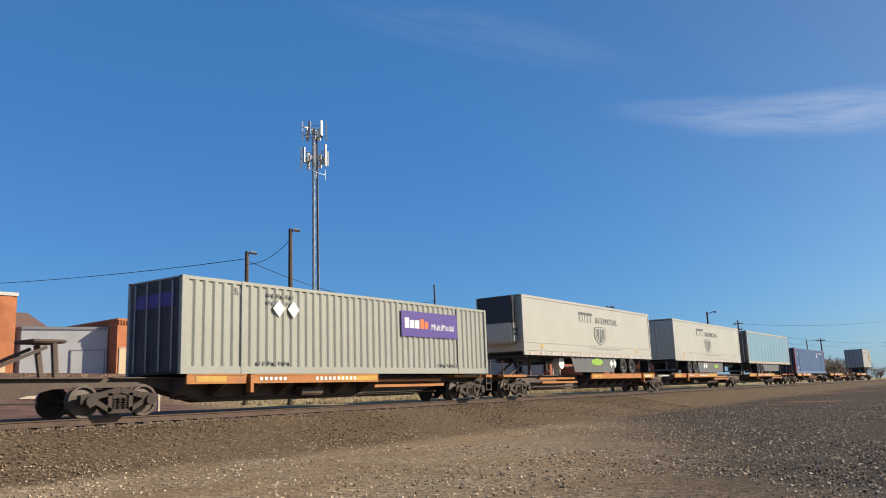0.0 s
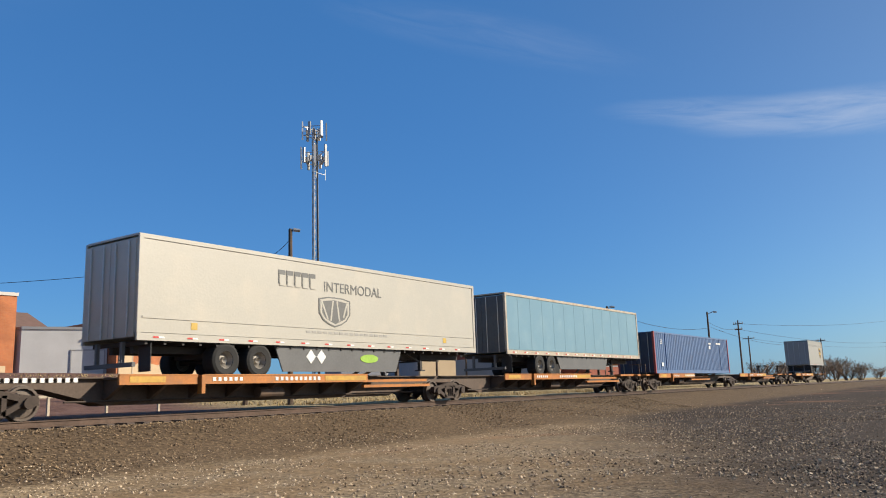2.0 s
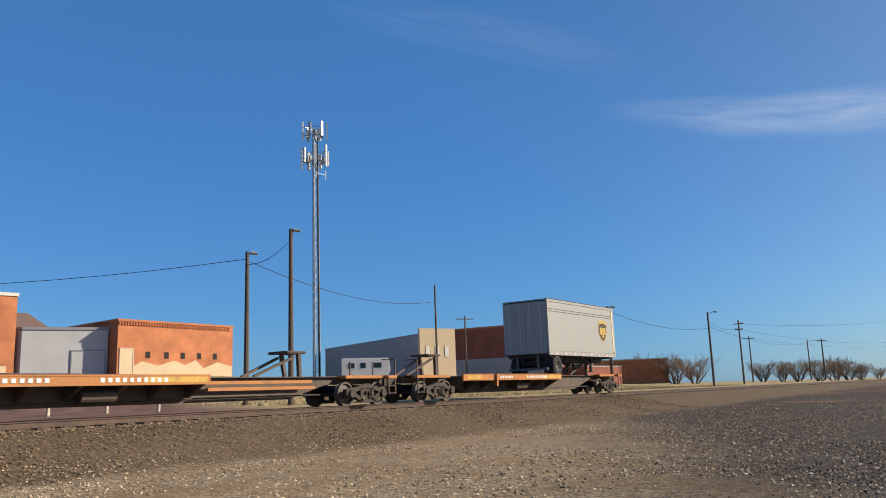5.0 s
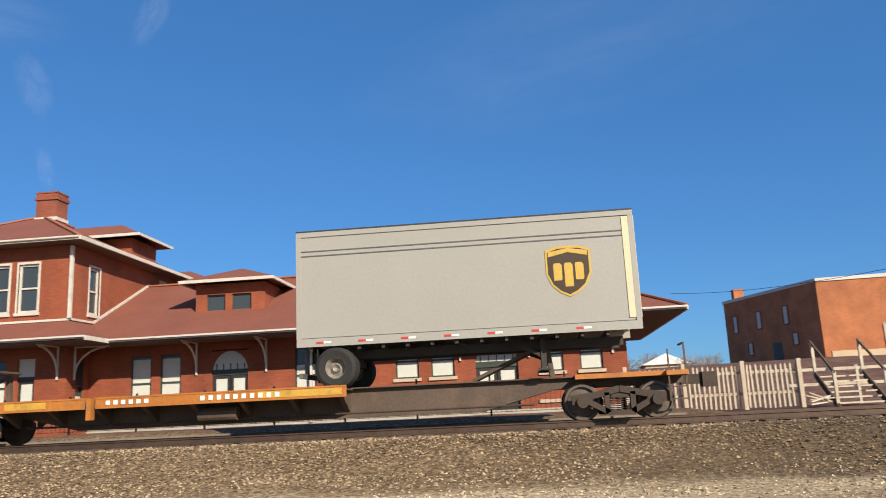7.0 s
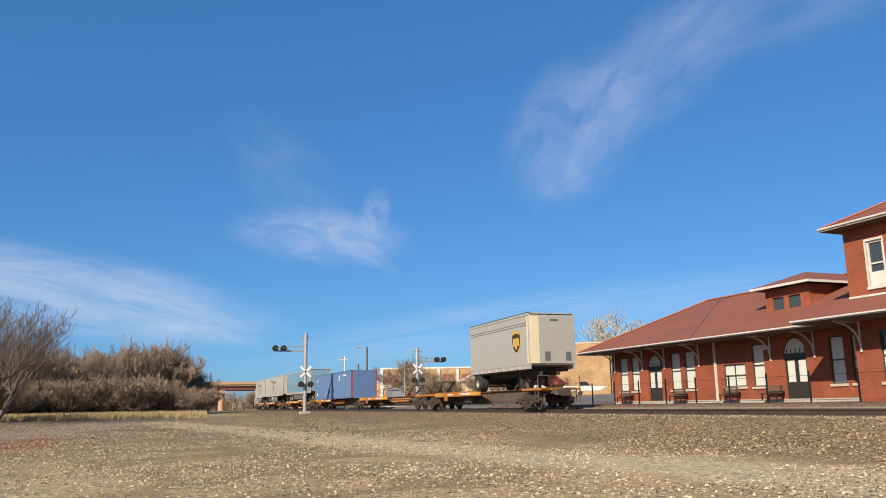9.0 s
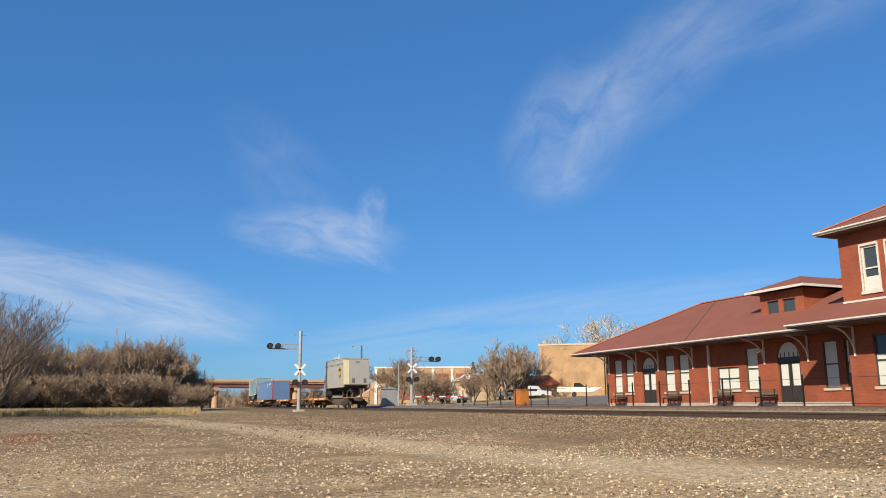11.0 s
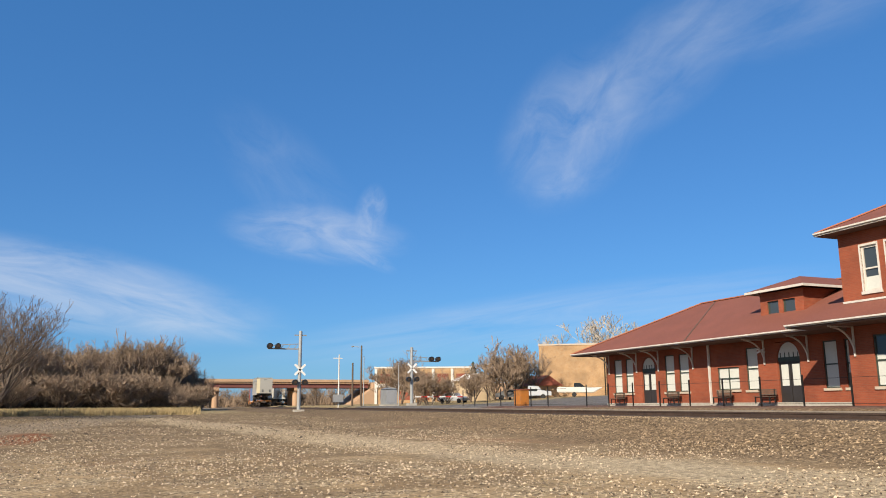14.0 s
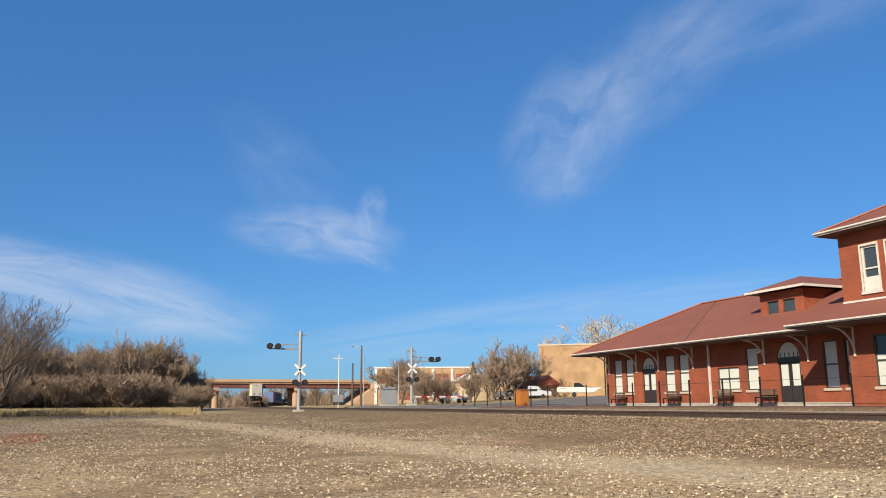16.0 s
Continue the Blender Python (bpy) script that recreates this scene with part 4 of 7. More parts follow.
part("flashing", beam(B(), (EX0 + hip + 1.0, RY, RZ + 0.015), (-38.2, EY0 + 0.1, EAVE + 0.07), 0.07, 0.03), "soffit", station)
# ridge and hip tiles
RL, RR = (EX0 + hip - 0.45, RY, RZ), (EX1 - hip, RY, RZ)
for p, q in ((RL, (TX0, RY, RZ)), ((TX1, RY, RZ), RR), (RL, (EX0, EY0, EAVE)), (RR, (EX1, EY0, EAVE)), (RR, (EX1, EY1, EAVE))):
    part("ridge_cap", beam(B(), Vector(p) + Vector((0, 0, 0.04)), Vector(q) + Vector((0, 0, 0.04)), 0.22, 0.07), "ridge", station)
UA = (ax, uy0 + 4.85, az_)
for q in ((ux0, uy0, UE), (ux1, uy0, UE), (ax, uy1 - 4.85, az_)):
    part("ridge_cap", beam(B(), Vector(UA) + Vector((0, 0, 0.03)), Vector(q) + Vector((0, 0, 0.03)), 0.2, 0.06), "ridge", station)
for x in (-38.1, -9.0):
    part("downspout", beam(B(), (x, WY0 - 0.08, FLOOR), (x, WY0 - 0.08, EAVE - 0.15), 0.11), "trim", station)
part("water_table", box(B(), WX0 - 0.03, TX0, WY0 - 0.05, WY0 - 0.003, FLOOR - 0.3, FLOOR + 0.12), "concrete", station)
part("water_table", box(B(), TX1, WX1 + 0.03, WY0 - 0.05, WY0 - 0.003, FLOOR - 0.3, FLOOR + 0.12), "concrete", station)


def bracket(x, y, side=0):
    """A curved wooden eave bracket that stands out from the wall."""
    bm = B()
    pts = []
    for i in range(9):
        a = math.pi / 2 * i / 8
        pts.append((-1.3 * (1 - math.cos(a)), 2.15 + 1.12 * math.sin(a)))
    for (a0, b0), (a1, b1) in zip(pts, pts[1:]):
        beam(bm, (0, a0 - 0.05, b0), (0, a1 - 0.05, b1), 0.07, 0.06)
    beam(bm, (0, -0.05, 2.0), (0, -0.05, 3.35), 0.07)
    beam(bm, (0, -0.1, 3.33), (0, -1.5, 3.33), 0.07)
    part("bracket", bm, "trim", station, at=pose(x, y, 0, 0, 0, side))


for x in (-48.7, -45.4, -43.0, -39.6, -33.7, -30.7, -13.9, -10.9, -6.6, -2.85, -0.1, 3.2):
    bracket(x, WY0)
for x in (-26.4, -22.9, -19.0):
    bracket(x, TY0)
bracket(TX1, TY0 + 0.5, 90)


def dormer(cx):
    """A low hipped dormer with two small windows."""
    y0 = 32.8
    d = new("dormer")
    d.parent = station
    d.matrix_basis = pose(cx, 0, 0)
    bm = B()
    for a, b, lo, hi in ((-1.55, -1.05, 4.5, 5.95), (-0.22, 0.08, 4.5, 5.95), (0.95, 1.55, 4.5, 5.95), (-1.05, -0.22, 4.5, 4.72), (0.08, 0.95, 4.5, 4.72), (-1.05, -0.22, 5.48, 5.95), (0.08, 0.95, 5.48, 5.95)):
        box(bm, a, b, y0, y0 + 0.25, lo, hi)
    for s in (-1.55, 1.35):
        prism(bm, [(y0 + 0.25, 4.6), (y0 + 0.25, 5.95), (36.6, 5.95), (36.6, 5.9)], "x", s, s + 0.2)
    part("dormer_wall", bm, "brick", d)
    for a, b in ((-1.05, -0.22), (0.08, 0.95)):
        bm = B()
        for u0, u1, w0, w1 in ((a, a + 0.06, 4.72, 5.48), (b - 0.06, b, 4.72, 5.48), (a, b, 4.72, 4.78), (a, b, 5.42, 5.48)):
            box(bm, u0, u1, y0 + 0.08, y0 + 0.16, w0, w1)
        part("dormer_frame", bm, "frame", d)
        part("dormer_pane", box(B(), a + 0.06, b - 0.06, y0 + 0.12, y0 + 0.14, 4.78, 5.42), "glass", d)
    part("dormer_sill", box(B(), -1.6, 1.6, y0 - 0.1, y0 - 0.004, 4.52, 4.68), "sill", d)
    e, yf, z = 2.08, y0 - 0.55, 6.08
    bm = B()
    pts = [(-e, yf, z), (e, yf, z), (e, 36.8, z), (-e, 36.8, z), (0, yf + 2.05, z + 0.78), (0, 37.4, z + 0.78)]
    vs = [bm.verts.new(p) for p in pts]
    for f in ((0, 1, 4), (1, 2, 5, 4), (3, 0, 4, 5), (0, 3, 2, 1), (2, 3, 5)):
        bm.faces.new([vs[i] for i in f])
    part("dormer_roof", bm, "roof", d)
    bm = B()
    for p, q in (((-e, yf, z - 0.07), (e, yf, z - 0.07)), ((-e, yf, z - 0.07), (-e, 36.0, z - 0.07)), ((e, yf, z - 0.07), (e, 36.0, z - 0.07))):
        beam(bm, p, q, 0.09, 0.13)
    part("dormer_fascia", bm, "trim", d)


dormer(-33.0)
dormer(-12.8)

# ---- platform furniture ----
PLAT = -0.15
part_curb = solo("platform_curb", box(B(), -62, 4.2, 23.25, 23.65, -0.62, -0.31), "curb", "pale worn concrete platform edge beside the track", "curb", kind="structure")

fence = thing("iron_fence", "black iron picket fence on the brick platform", "fence")
post_me = finish(box(B(), -0.028, 0.028, -0.028, 0.028, 0, 1.3), "post")
bm = B()
box(bm, -0.006, 0.006, -0.006, 0.006, 0.1, 1.14)
pk_me = finish(bm, "baluster")
rail_me = finish(box(B(), 0.03, 2.37, -0.008, 0.008, -0.008, 0.008), "fence_rail")
for i in range(27):
    x = -61.4 + 2.4 * i
    if -44.9 < x < -43.0:
        continue
    z = PLAT - 0.03
    part("post", post_me, "iron", fence, at=pose(x, 26, z))
    if x < 1:
        for h in (0.12, 1.12):
            part("fence_rail", rail_me, "iron", fence, at=pose(x, 26, z + h))
        if x > -19:
            for k in range(1, 15):
                part("baluster", pk_me, "iron", fence, at=pose(x + 2.4 * k / 15, 26, z))

picket_fence = thing("picket_fence", "weathered grey wooden picket fence with pale posts", "fence")
pick_me = finish(prism(B(), [(-0.028, 0), (0.028, 0), (0.028, 1.27), (0, 1.33), (-0.028, 1.27)], "y", -0.012, 0.012), "picket")
for i in range(36):
    part("picket", pick_me, "fencewood", picket_fence, at=pose(2.95 + i * 0.148, 25.95, -0.3 + random.uniform(-0.03, 0.03), 0, random.uniform(-1.2, 1.2), 0))
for x in (2.9, 4.7, 6.5, 8.2):
    part("post", box(B(), -0.06, 0.06, -0.06, 0.06, 0, 1.5), "sill", picket_fence, at=pose(x, 25.85, -0.35))
for z in (0.1, 0.75):
    part("fence_rail", box(B(), 2.9, 8.2, 25.98, 26.03, z, z + 0.09), "fencewood", picket_fence)

stairs = thing("wooden_stairs", "weathered open wooden stairs with sloping handrails", "stairs")
for i in range(6):
    part("step", box(B(), 9.3, 10.7, 26.0 + i * 0.28, 26.3 + i * 0.28, -0.3 + i * 0.17, -0.25 + i * 0.17), "fencewood", stairs)
for x in (9.25, 10.75):
    part("stringer", beam(B(), (x, 25.9, -0.4), (x, 27.7, 0.72), 0.05, 0.22), "wood", stairs)
    part("handrail", beam(B(), (x, 25.9, 0.65), (x, 27.7, 1.75), 0.045, 0.08), "wood", stairs)
    for y, z in ((25.95, -0.4), (27.6, 0.6)):
        part("post", beam(B(), (x, y, z), (x, y, z + 1.1), 0.09), "fencewood", stairs)
lumber = thing("lumber_pile", "loose heap of weathered grey boards beside the stairs", "lumber")
for k, (a, b, h0, h1) in enumerate(((8.35, 9.2, -0.28, -0.2), (8.4, 9.15, -0.2, -0.02), (8.3, 9.1, 0.0, -0.22), (8.45, 9.2, -0.12, -0.1), (8.5, 9.0, 0.08, -0.15))):
    part("board", beam(B(), (a, 25.75 + 0.09 * k, h0), (b, 26.2 - 0.06 * k, h1), 0.14, 0.04), "fencewood", lumber)
ramp = thing("timber_railing", "grey timber railing along the sloping brick yard", "railing")
for i in range(6):
    part("post", beam(B(), (8.6 + i * 2.3, 28.5, -0.4), (8.6 + i * 2.3, 28.5, 0.95), 0.09), "fencewood", ramp)
for z in (0.35, 0.85):
    part("rail", beam(B(), (8.6, 28.5, z), (20.1, 28.5, z), 0.06, 0.1), "fencewood", ramp)
cur2 = solo("track_kerb", box(B(), 4.4, 60, 23.0, 23.3, -0.6, -0.4), "curb", "long pale kerb beside the rails", "curb", kind="structure")


def bench(x, y):
    b = thing("bench", "dark slatted bench against the brick wall", "bench", "benches on the platform", at=pose(x, y, PLAT + 0.1) @ Matrix.Diagonal((0.85, 0.85, 0.85, 1)))
    for k in range(3):
        part("seat_slat", box(B(), -0.75, 0.75, -0.45 + 0.14 * k, -0.34 + 0.14 * k, 0.4, 0.44), "wood", b)
        part("back_slat", box(B(), -0.75, 0.75, -0.02, 0.02, 0.52 + 0.13 * k, 0.61 + 0.13 * k), "wood", b)
    for s in (-0.6, 0.6):
        bm = B()
        beam(bm, (s, -0.42, 0), (s, -0.42, 0.42), 0.06)
        beam(bm, (s, 0, 0), (s, 0, 0.88), 0.06)
        beam(bm, (s, -0.42, 0.38), (s, 0, 0.38), 0.05)
        part("leg", bm, "iron", b)


for x in (-47.0, -41.2, -36.6, -33.3):
    bench(x, 31.6)
hang = thing("crossed_sign", "small white crossed sign fixed to the brick wall", "sign")
for a in (-1, 1):
    part("board", beam(B(), (-33.9 - a * 0.28, 31.95, 2.66), (-33.9 + a * 0.28, 31.95, 2.86), 0.04, 0.08), "white", hang)

# ---- buildings of the town ----


def block(name, label, corners, z0, z1, material, coping="sill", cap=0.22):
    """A flat-roofed building on four corners given anticlockwise from the front left."""
    h = thing(name, label, "building")
    part("wall", prism(B(), corners, "z", z0, z1), material, h)
    cx, cy = sum(p[0] for p in corners) / 4, sum(p[1] for p in corners) / 4
    big = [(cx + (x - cx) * 1.012, cy + (y - cy) * 1.012) for x, y in corners]
    part("coping", prism(B(), big, "z", z1 + 0.003, z1 + cap), coping, h)
    return h


def on_face(h, p, q, items, name, material, proud=0.05, frame="trim"):
    """Openings (from, to, low, high) along the face that runs from p to q."""
    p, q = Vector((*p, 0)), Vector((*q, 0))
    d = (q - p).normalized()
    ang = math.degrees(math.atan2(d.y, d.x))
    for a, b, lo, hi in items:
        w = new(name)
        w.parent = h
        w.matrix_basis = Matrix.Translation(p) @ pose(0, 0, 0, 0, 0, ang)
        part("pane", box(B(), a, b, -proud, 0.02, lo, hi), material, w)
        if frame:
            bm = B()
            for u0, u1, w0, w1 in ((a - 0.1, a, lo - 0.1, hi + 0.1), (b, b + 0.1, lo - 0.1, hi + 0.1), (a, b, hi, hi + 0.1), (a, b, lo - 0.12, lo)):
                box(bm, u0, u1, -proud - 0.04, 0.02, w0, w1)
            part("frame", bm, frame, w)


ca = [(25.2, 72.0), (35.3, 71.0), (34.0, 86.0), (20.4, 85.5)]
ba = block("brick_warehouse", "two-storey orange brick warehouse with pale coping", ca, 1.5, 9.75, "brick_orange", "stucco", 0.3)
on_face(ba, ca[0], ca[1], [(5.0, 6.9, 3.6, 5.7)], "window", "stucco_tan", 0.04, "sill")
on_face(ba, ca[3], ca[0], [(1.5, 2.1, 6.6, 8.2), (5.4, 6.0, 6.6, 8.2), (9.5, 10.1, 6.6, 8.2), (3.6, 4.2, 4.2, 5.3), (10.5, 11.1, 4.6, 5.6)], "window", "blind", 0.03, "brick_dark")
on_face(ba, ca[3], ca[0], [(7.4, 8.7, 2.0, 5.0)], "door", "door", 0.03, None)
part("chimney", box(B(), 21.2, 22.2, 84, 85, 9.5, 11.1), "brick_orange", ba)
part("plinth", box(B(), 25.4, 34.6, 70.9, 71.15, 1.5, 3.6), "stucco_tan", ba)

cw = [(35.7, 70.7), (42.0, 67.5), (44.0, 84.0), (35.7, 84.0)]
bw = block("white_garage", "low white-painted garage building with a roller door", cw, 1.4, 6.8, "grey_stucco", "metal_wall", 0.25)
on_face(bw, cw[0], cw[1], [(4.1, 6.8, 2.2, 4.9)], "garage_door", "grey_stucco", 0.05, "metal_wall")
cb = [(42.0, 66.0), (55.6, 66.45), (56.0, 80.0), (43.0, 80.0)]
bb_ = block("brick_shop", "small orange brick shop with a patched lower wall", cb, 1.4, 7.55, "brick_orange", "brick_orange", 0.2)
on_face(bb_, cb[0], cb[1], [(0.3, 1.6, 2.6, 5.0)], "door", "stucco_tan", 0.05, "sill")
# small openings filled with near-black panes, their inner shade as colour
on_face(bb_, cb[0], cb[1], [(3.0, 3.5, 4.2, 4.8), (5.1, 5.6, 4.2, 4.8), (7.0, 7.5, 4.2, 4.8), (9.0, 9.5, 4.2, 4.8), (11.0, 11.5, 4.2, 4.8)], "window", "dark", 0.03, None)
part("patched_render", prism(B(), [(1.7, 1.4), (13.5, 1.4), (13.5, 3.5), (11.6, 3.9), (9.8, 3.3), (8.8, 4.1), (7.6, 3.6), (6.2, 4.0), (4.4, 3.5), (2.6, 3.9), (1.7, 3.4)], "y", -0.06, -0.004), "stucco_tan", bb_, at=pose(42.0, 66.0, 0, 0, 0, 1.9))
bm = B()
for k in range(45):
    box(bm, 0.05 + k * 0.295, 0.2 + k * 0.295, -0.12, -0.002, 7.2, 7.5)
part("cornice_teeth", bm, "brick_orange", bb_, at=pose(42.0, 66.0, 0, 0, 0, 1.9))
hs = thing("gabled_house", "house with a brown shingled gable roof", "house")
part("wall", box(B(), 40, 50, 94, 104, 2, 9.2), "stucco_tan", hs)
part("roof", prism(B(), [(93.4, 9.2), (99, 11.6), (104.6, 9.2)], "x", 39.4, 50.6), "brown_roof", hs)

cl = [(75.9, 57.2), (79.8, 55.3), (90.5, 81.0), (86.8, 82.9)]
bl = block("metal_shed", "long low grey shed with a pale stepped front", cl, 0.8, 7.0, "metal_wall", "metal_wall", 0.1)
part("false_front", prism(B(), [(75.7, 56.9), (80.1, 54.8), (80.3, 55.1), (75.9, 57.3)], "z", 0.8, 7.7), "stucco_tan", bl)
on_face(bl, (75.75, 56.85), (80.1, 54.75), [(0.7, 1.2, 4.3, 5.6), (2.0, 2.5, 4.3, 5.6), (3.3, 3.8, 4.3, 5.6)], "window", "stucco", 0.03, None)
cf = [(97.4, 51.1), (114.5, 52.6), (114.0, 72.0), (95.4, 70.5)]
bf = block("brick_store", "long dark red brick store with a boarded front", cf, 0.3, 8.9, "brick_dark", "brick_orange", 0.25)
part("annex", prism(B(), [(95.2, 69.0), (96.9, 52.0), (97.3, 52.0), (95.6, 69.0)], "z", 0.3, 4.6), "metal_wall", bf)
# doorway depth painted as flat near-black shade
on_face(bf, cf[0], cf[1], [(1.0, 3.4, 1.4, 4.6), (9.0, 11.5, 1.4, 4.2)], "doorway", "dark", 0.04, "stucco")
on_face(bf, cf[0], cf[1], [(4.0 + 2.0 * k, 5.0 + 2.0 * k, 6.1, 7.2) for k in range(6)], "window", "brick_orange", 0.05, None)
part("roof_vent", rod(B(), (98.5, 54, 8.9), (98.5, 54, 11.4), 0.55, 0.4, 12), "metal_wall", bf)
part("chimney", box(B(), 99.4, 100.6, 53, 54, 8.9, 10.2), "brick_dark", bf)
lowb = block("low_brick_row", "far low row of brick sheds", [(136, 62.5), (142, 50.5), (150, 54), (144, 66)], 0.4, 4.7, "brick_orange", "sill", 0.2)
lowc = block("low_brick_row", "far low brick row under bare trees", [(102, 48), (112, 47), (112, 54), (102, 54)], 0.4, 2.9, "brick_dark", "metal_wall", 0.15)

gas = thing("white_shelter", "far white-roofed shelter with red panels behind the depot", "shelter")
part("roof", prism(B(), [(-4.5, 4.4), (0, 6.4), (4.5, 4.4)], "y", 0, 8), "white", gas, at=pose(24.5, 150, 2.4))
part("wall", box(B(), -3.8, 3.8, 0.5, 7.5, 0.5, 4.38), "stucco_tan", gas, at=pose(24.5, 150, 2.4))
part("red_panel", box(B(), -14, -6.5, 0.5, 2, 0.8, 2.6), "red", gas, at=pose(24.5, 150, 2.4))

# left side of the depot
cbr = [(-143.7, 43.0), (-137.2, 60.0), (-150, 66), (-156.5, 49)]
br = block("brick_school", "tan brick two-storey block with pale piers", cbr[::-1], 0, 6.6, "brick_tan", "stucco", 0.3)
d_ = Vector((cbr[1][0] - cbr[0][0], cbr[1][1] - cbr[0][1], 0))
ang = math.degrees(math.atan2(d_.y, d_.x))
for k in range(6):
    part("pier", box(B(), k * 3.55, k * 3.55 + 0.5, -0.25, 0.1, 0, 6.5), "stucco", br, at=pose(cbr[0][0], cbr[0][1], 0, 0, 0, ang))
part("band", box(B(), 0, 18.2, -0.2, 0.1, 3.1, 3.7), "stucco", br, at=pose(cbr[0][0], cbr[0][1], 0, 0, 0, ang))
for k in range(5):
    for z in (0.8, 4.0):
        w = new("window")
        w.parent, w.matrix_basis = br, pose(cbr[0][0], cbr[0][1], 0, 0, 0, ang)
        part("pane", box(B(), k * 3.55 + 1.0, k * 3.55 + 3.1, -0.06, 0.05, z, z + 1.6), "brick_dark", w)
ct = [(-114.3, 61.8), (-108.0, 71.5), (-121, 80), (-127, 70)]
tb = block("tan_hall", "tall plain tan brick hall with an outside stair", ct[::-1], 0.5, 9.2, "brick_tan", "sill", 0.25)
part("lower_wing", prism(B(), [(-108.0, 71.5), (-103, 79), (-113, 86), (-118, 78)], "z", 0.5, 9.6), "brick_orange", tb)
st = thing("fire_escape", "dark steel outside stair on the tan hall", "stairs")
for k in range(5):
    part("flight", beam(B(), (-107.6 - 0.2 * (k % 2), 70.2, 3 + k * 1.0), (-106.8, 71.5, 3.6 + k * 1.0), 0.6, 0.12), "iron", st)
for dx in (0, 1.3):
    part("post", beam(B(), (-107.9 + dx, 70.0 + dx, 1.2), (-107.9 + dx, 70.0 + dx, 8.0), 0.14), "iron", st)
shed = thing("red_roof_shed", "small shed with a red roof beside the street", "shed")
part("wall", box(B(), -113.5, -108.5, 58.0, 62.0, 0.8, 2.7), "brick_tan", shed)
part("roof", prism(B(), [(57.5, 2.7), (60, 4.3), (62.5, 2.7)], "x", -114, -108), "redroof", shed)
tan2 = thing("tan_house", "low tan house behind the trees", "house")
part("wall", box(B(), -123, -117, 50.5, 55, 0.5, 3.7), "stucco_tan", tan2)
part("roof", prism(B(), [(50, 3.7), (52.7, 4.9), (55.5, 3.7)], "x", -123.5, -116.5), "stucco", tan2)
obx = thing("orange_bin", "orange metal bin standing by the fence", "bin")
part("body", box(B(), -54.0, -52.9, 27.0, 27.7, PLAT, 1.0), "orange", obx, bevel=0.03)
part("lid", box(B(), -54.05, -52.85, 26.95, 27.75, 1.0, 1.06), "brick_dark", obx)

cab = thing("signal_cabinet", "grey metal railway signal cabinet on a concrete foot", "cabinet")
part("body", box(B(), -91.8, -89.6, 28.2, 29.6, 0.0, 1.75), "galv", cab, bevel=0.03)
part("roof", prism(B(), [(28.1, 1.75), (28.9, 1.95), (29.7, 1.75)], "x", -91.9, -89.5), "galv", cab)
part("door", box(B(), -89.6, -89.57, 28.35, 29.4, 0.15, 1.65), "metal_wall", cab)
part("foot", box(B(), -91.9, -89.5, 28.1, 29.7, -0.5, 0.0), "concrete", cab)

# ---- road bridge over the tracks ----
bridge = thing("road_bridge", "road overpass with rusty girders on pale concrete piers", "bridge")
part("deck", box(B(), -192, -182, -60, 53, 4.75, 5.1), "bridge_c", bridge)
for x in (-182.0, -192.2):
    part("parapet", box(B(), x, x + 0.25, -60, 53, 5.1, 5.7), "bridge_c", bridge)
for x in (-182.6, -185.5, -188.5, -191.6):
    part("girder", box(B(), x - 0.2, x + 0.2, -60, 53, 3.85, 4.75), "bridge_g", bridge)
for y in (-32, -7, 18.4, 36.2):
    p = new("pier")
    p.parent = bridge
    part("cap", box(B(), -192, -182, y - 0.6, y + 0.6, 3.2, 3.85), "bridge_c", p)
    for x in (-190, -184):
        part("column", rod(B(), (x, y, -1.2), (x, y, 3.2), 0.7, n=14), "bridge_c", p)
part("abutment", prism(B(), [(47.0, -1.0), (53.5, 3.8), (53.5, 5.1), (90, 5.1), (90, -1.0)], "x", -194, -180), "bridge_c", bridge)

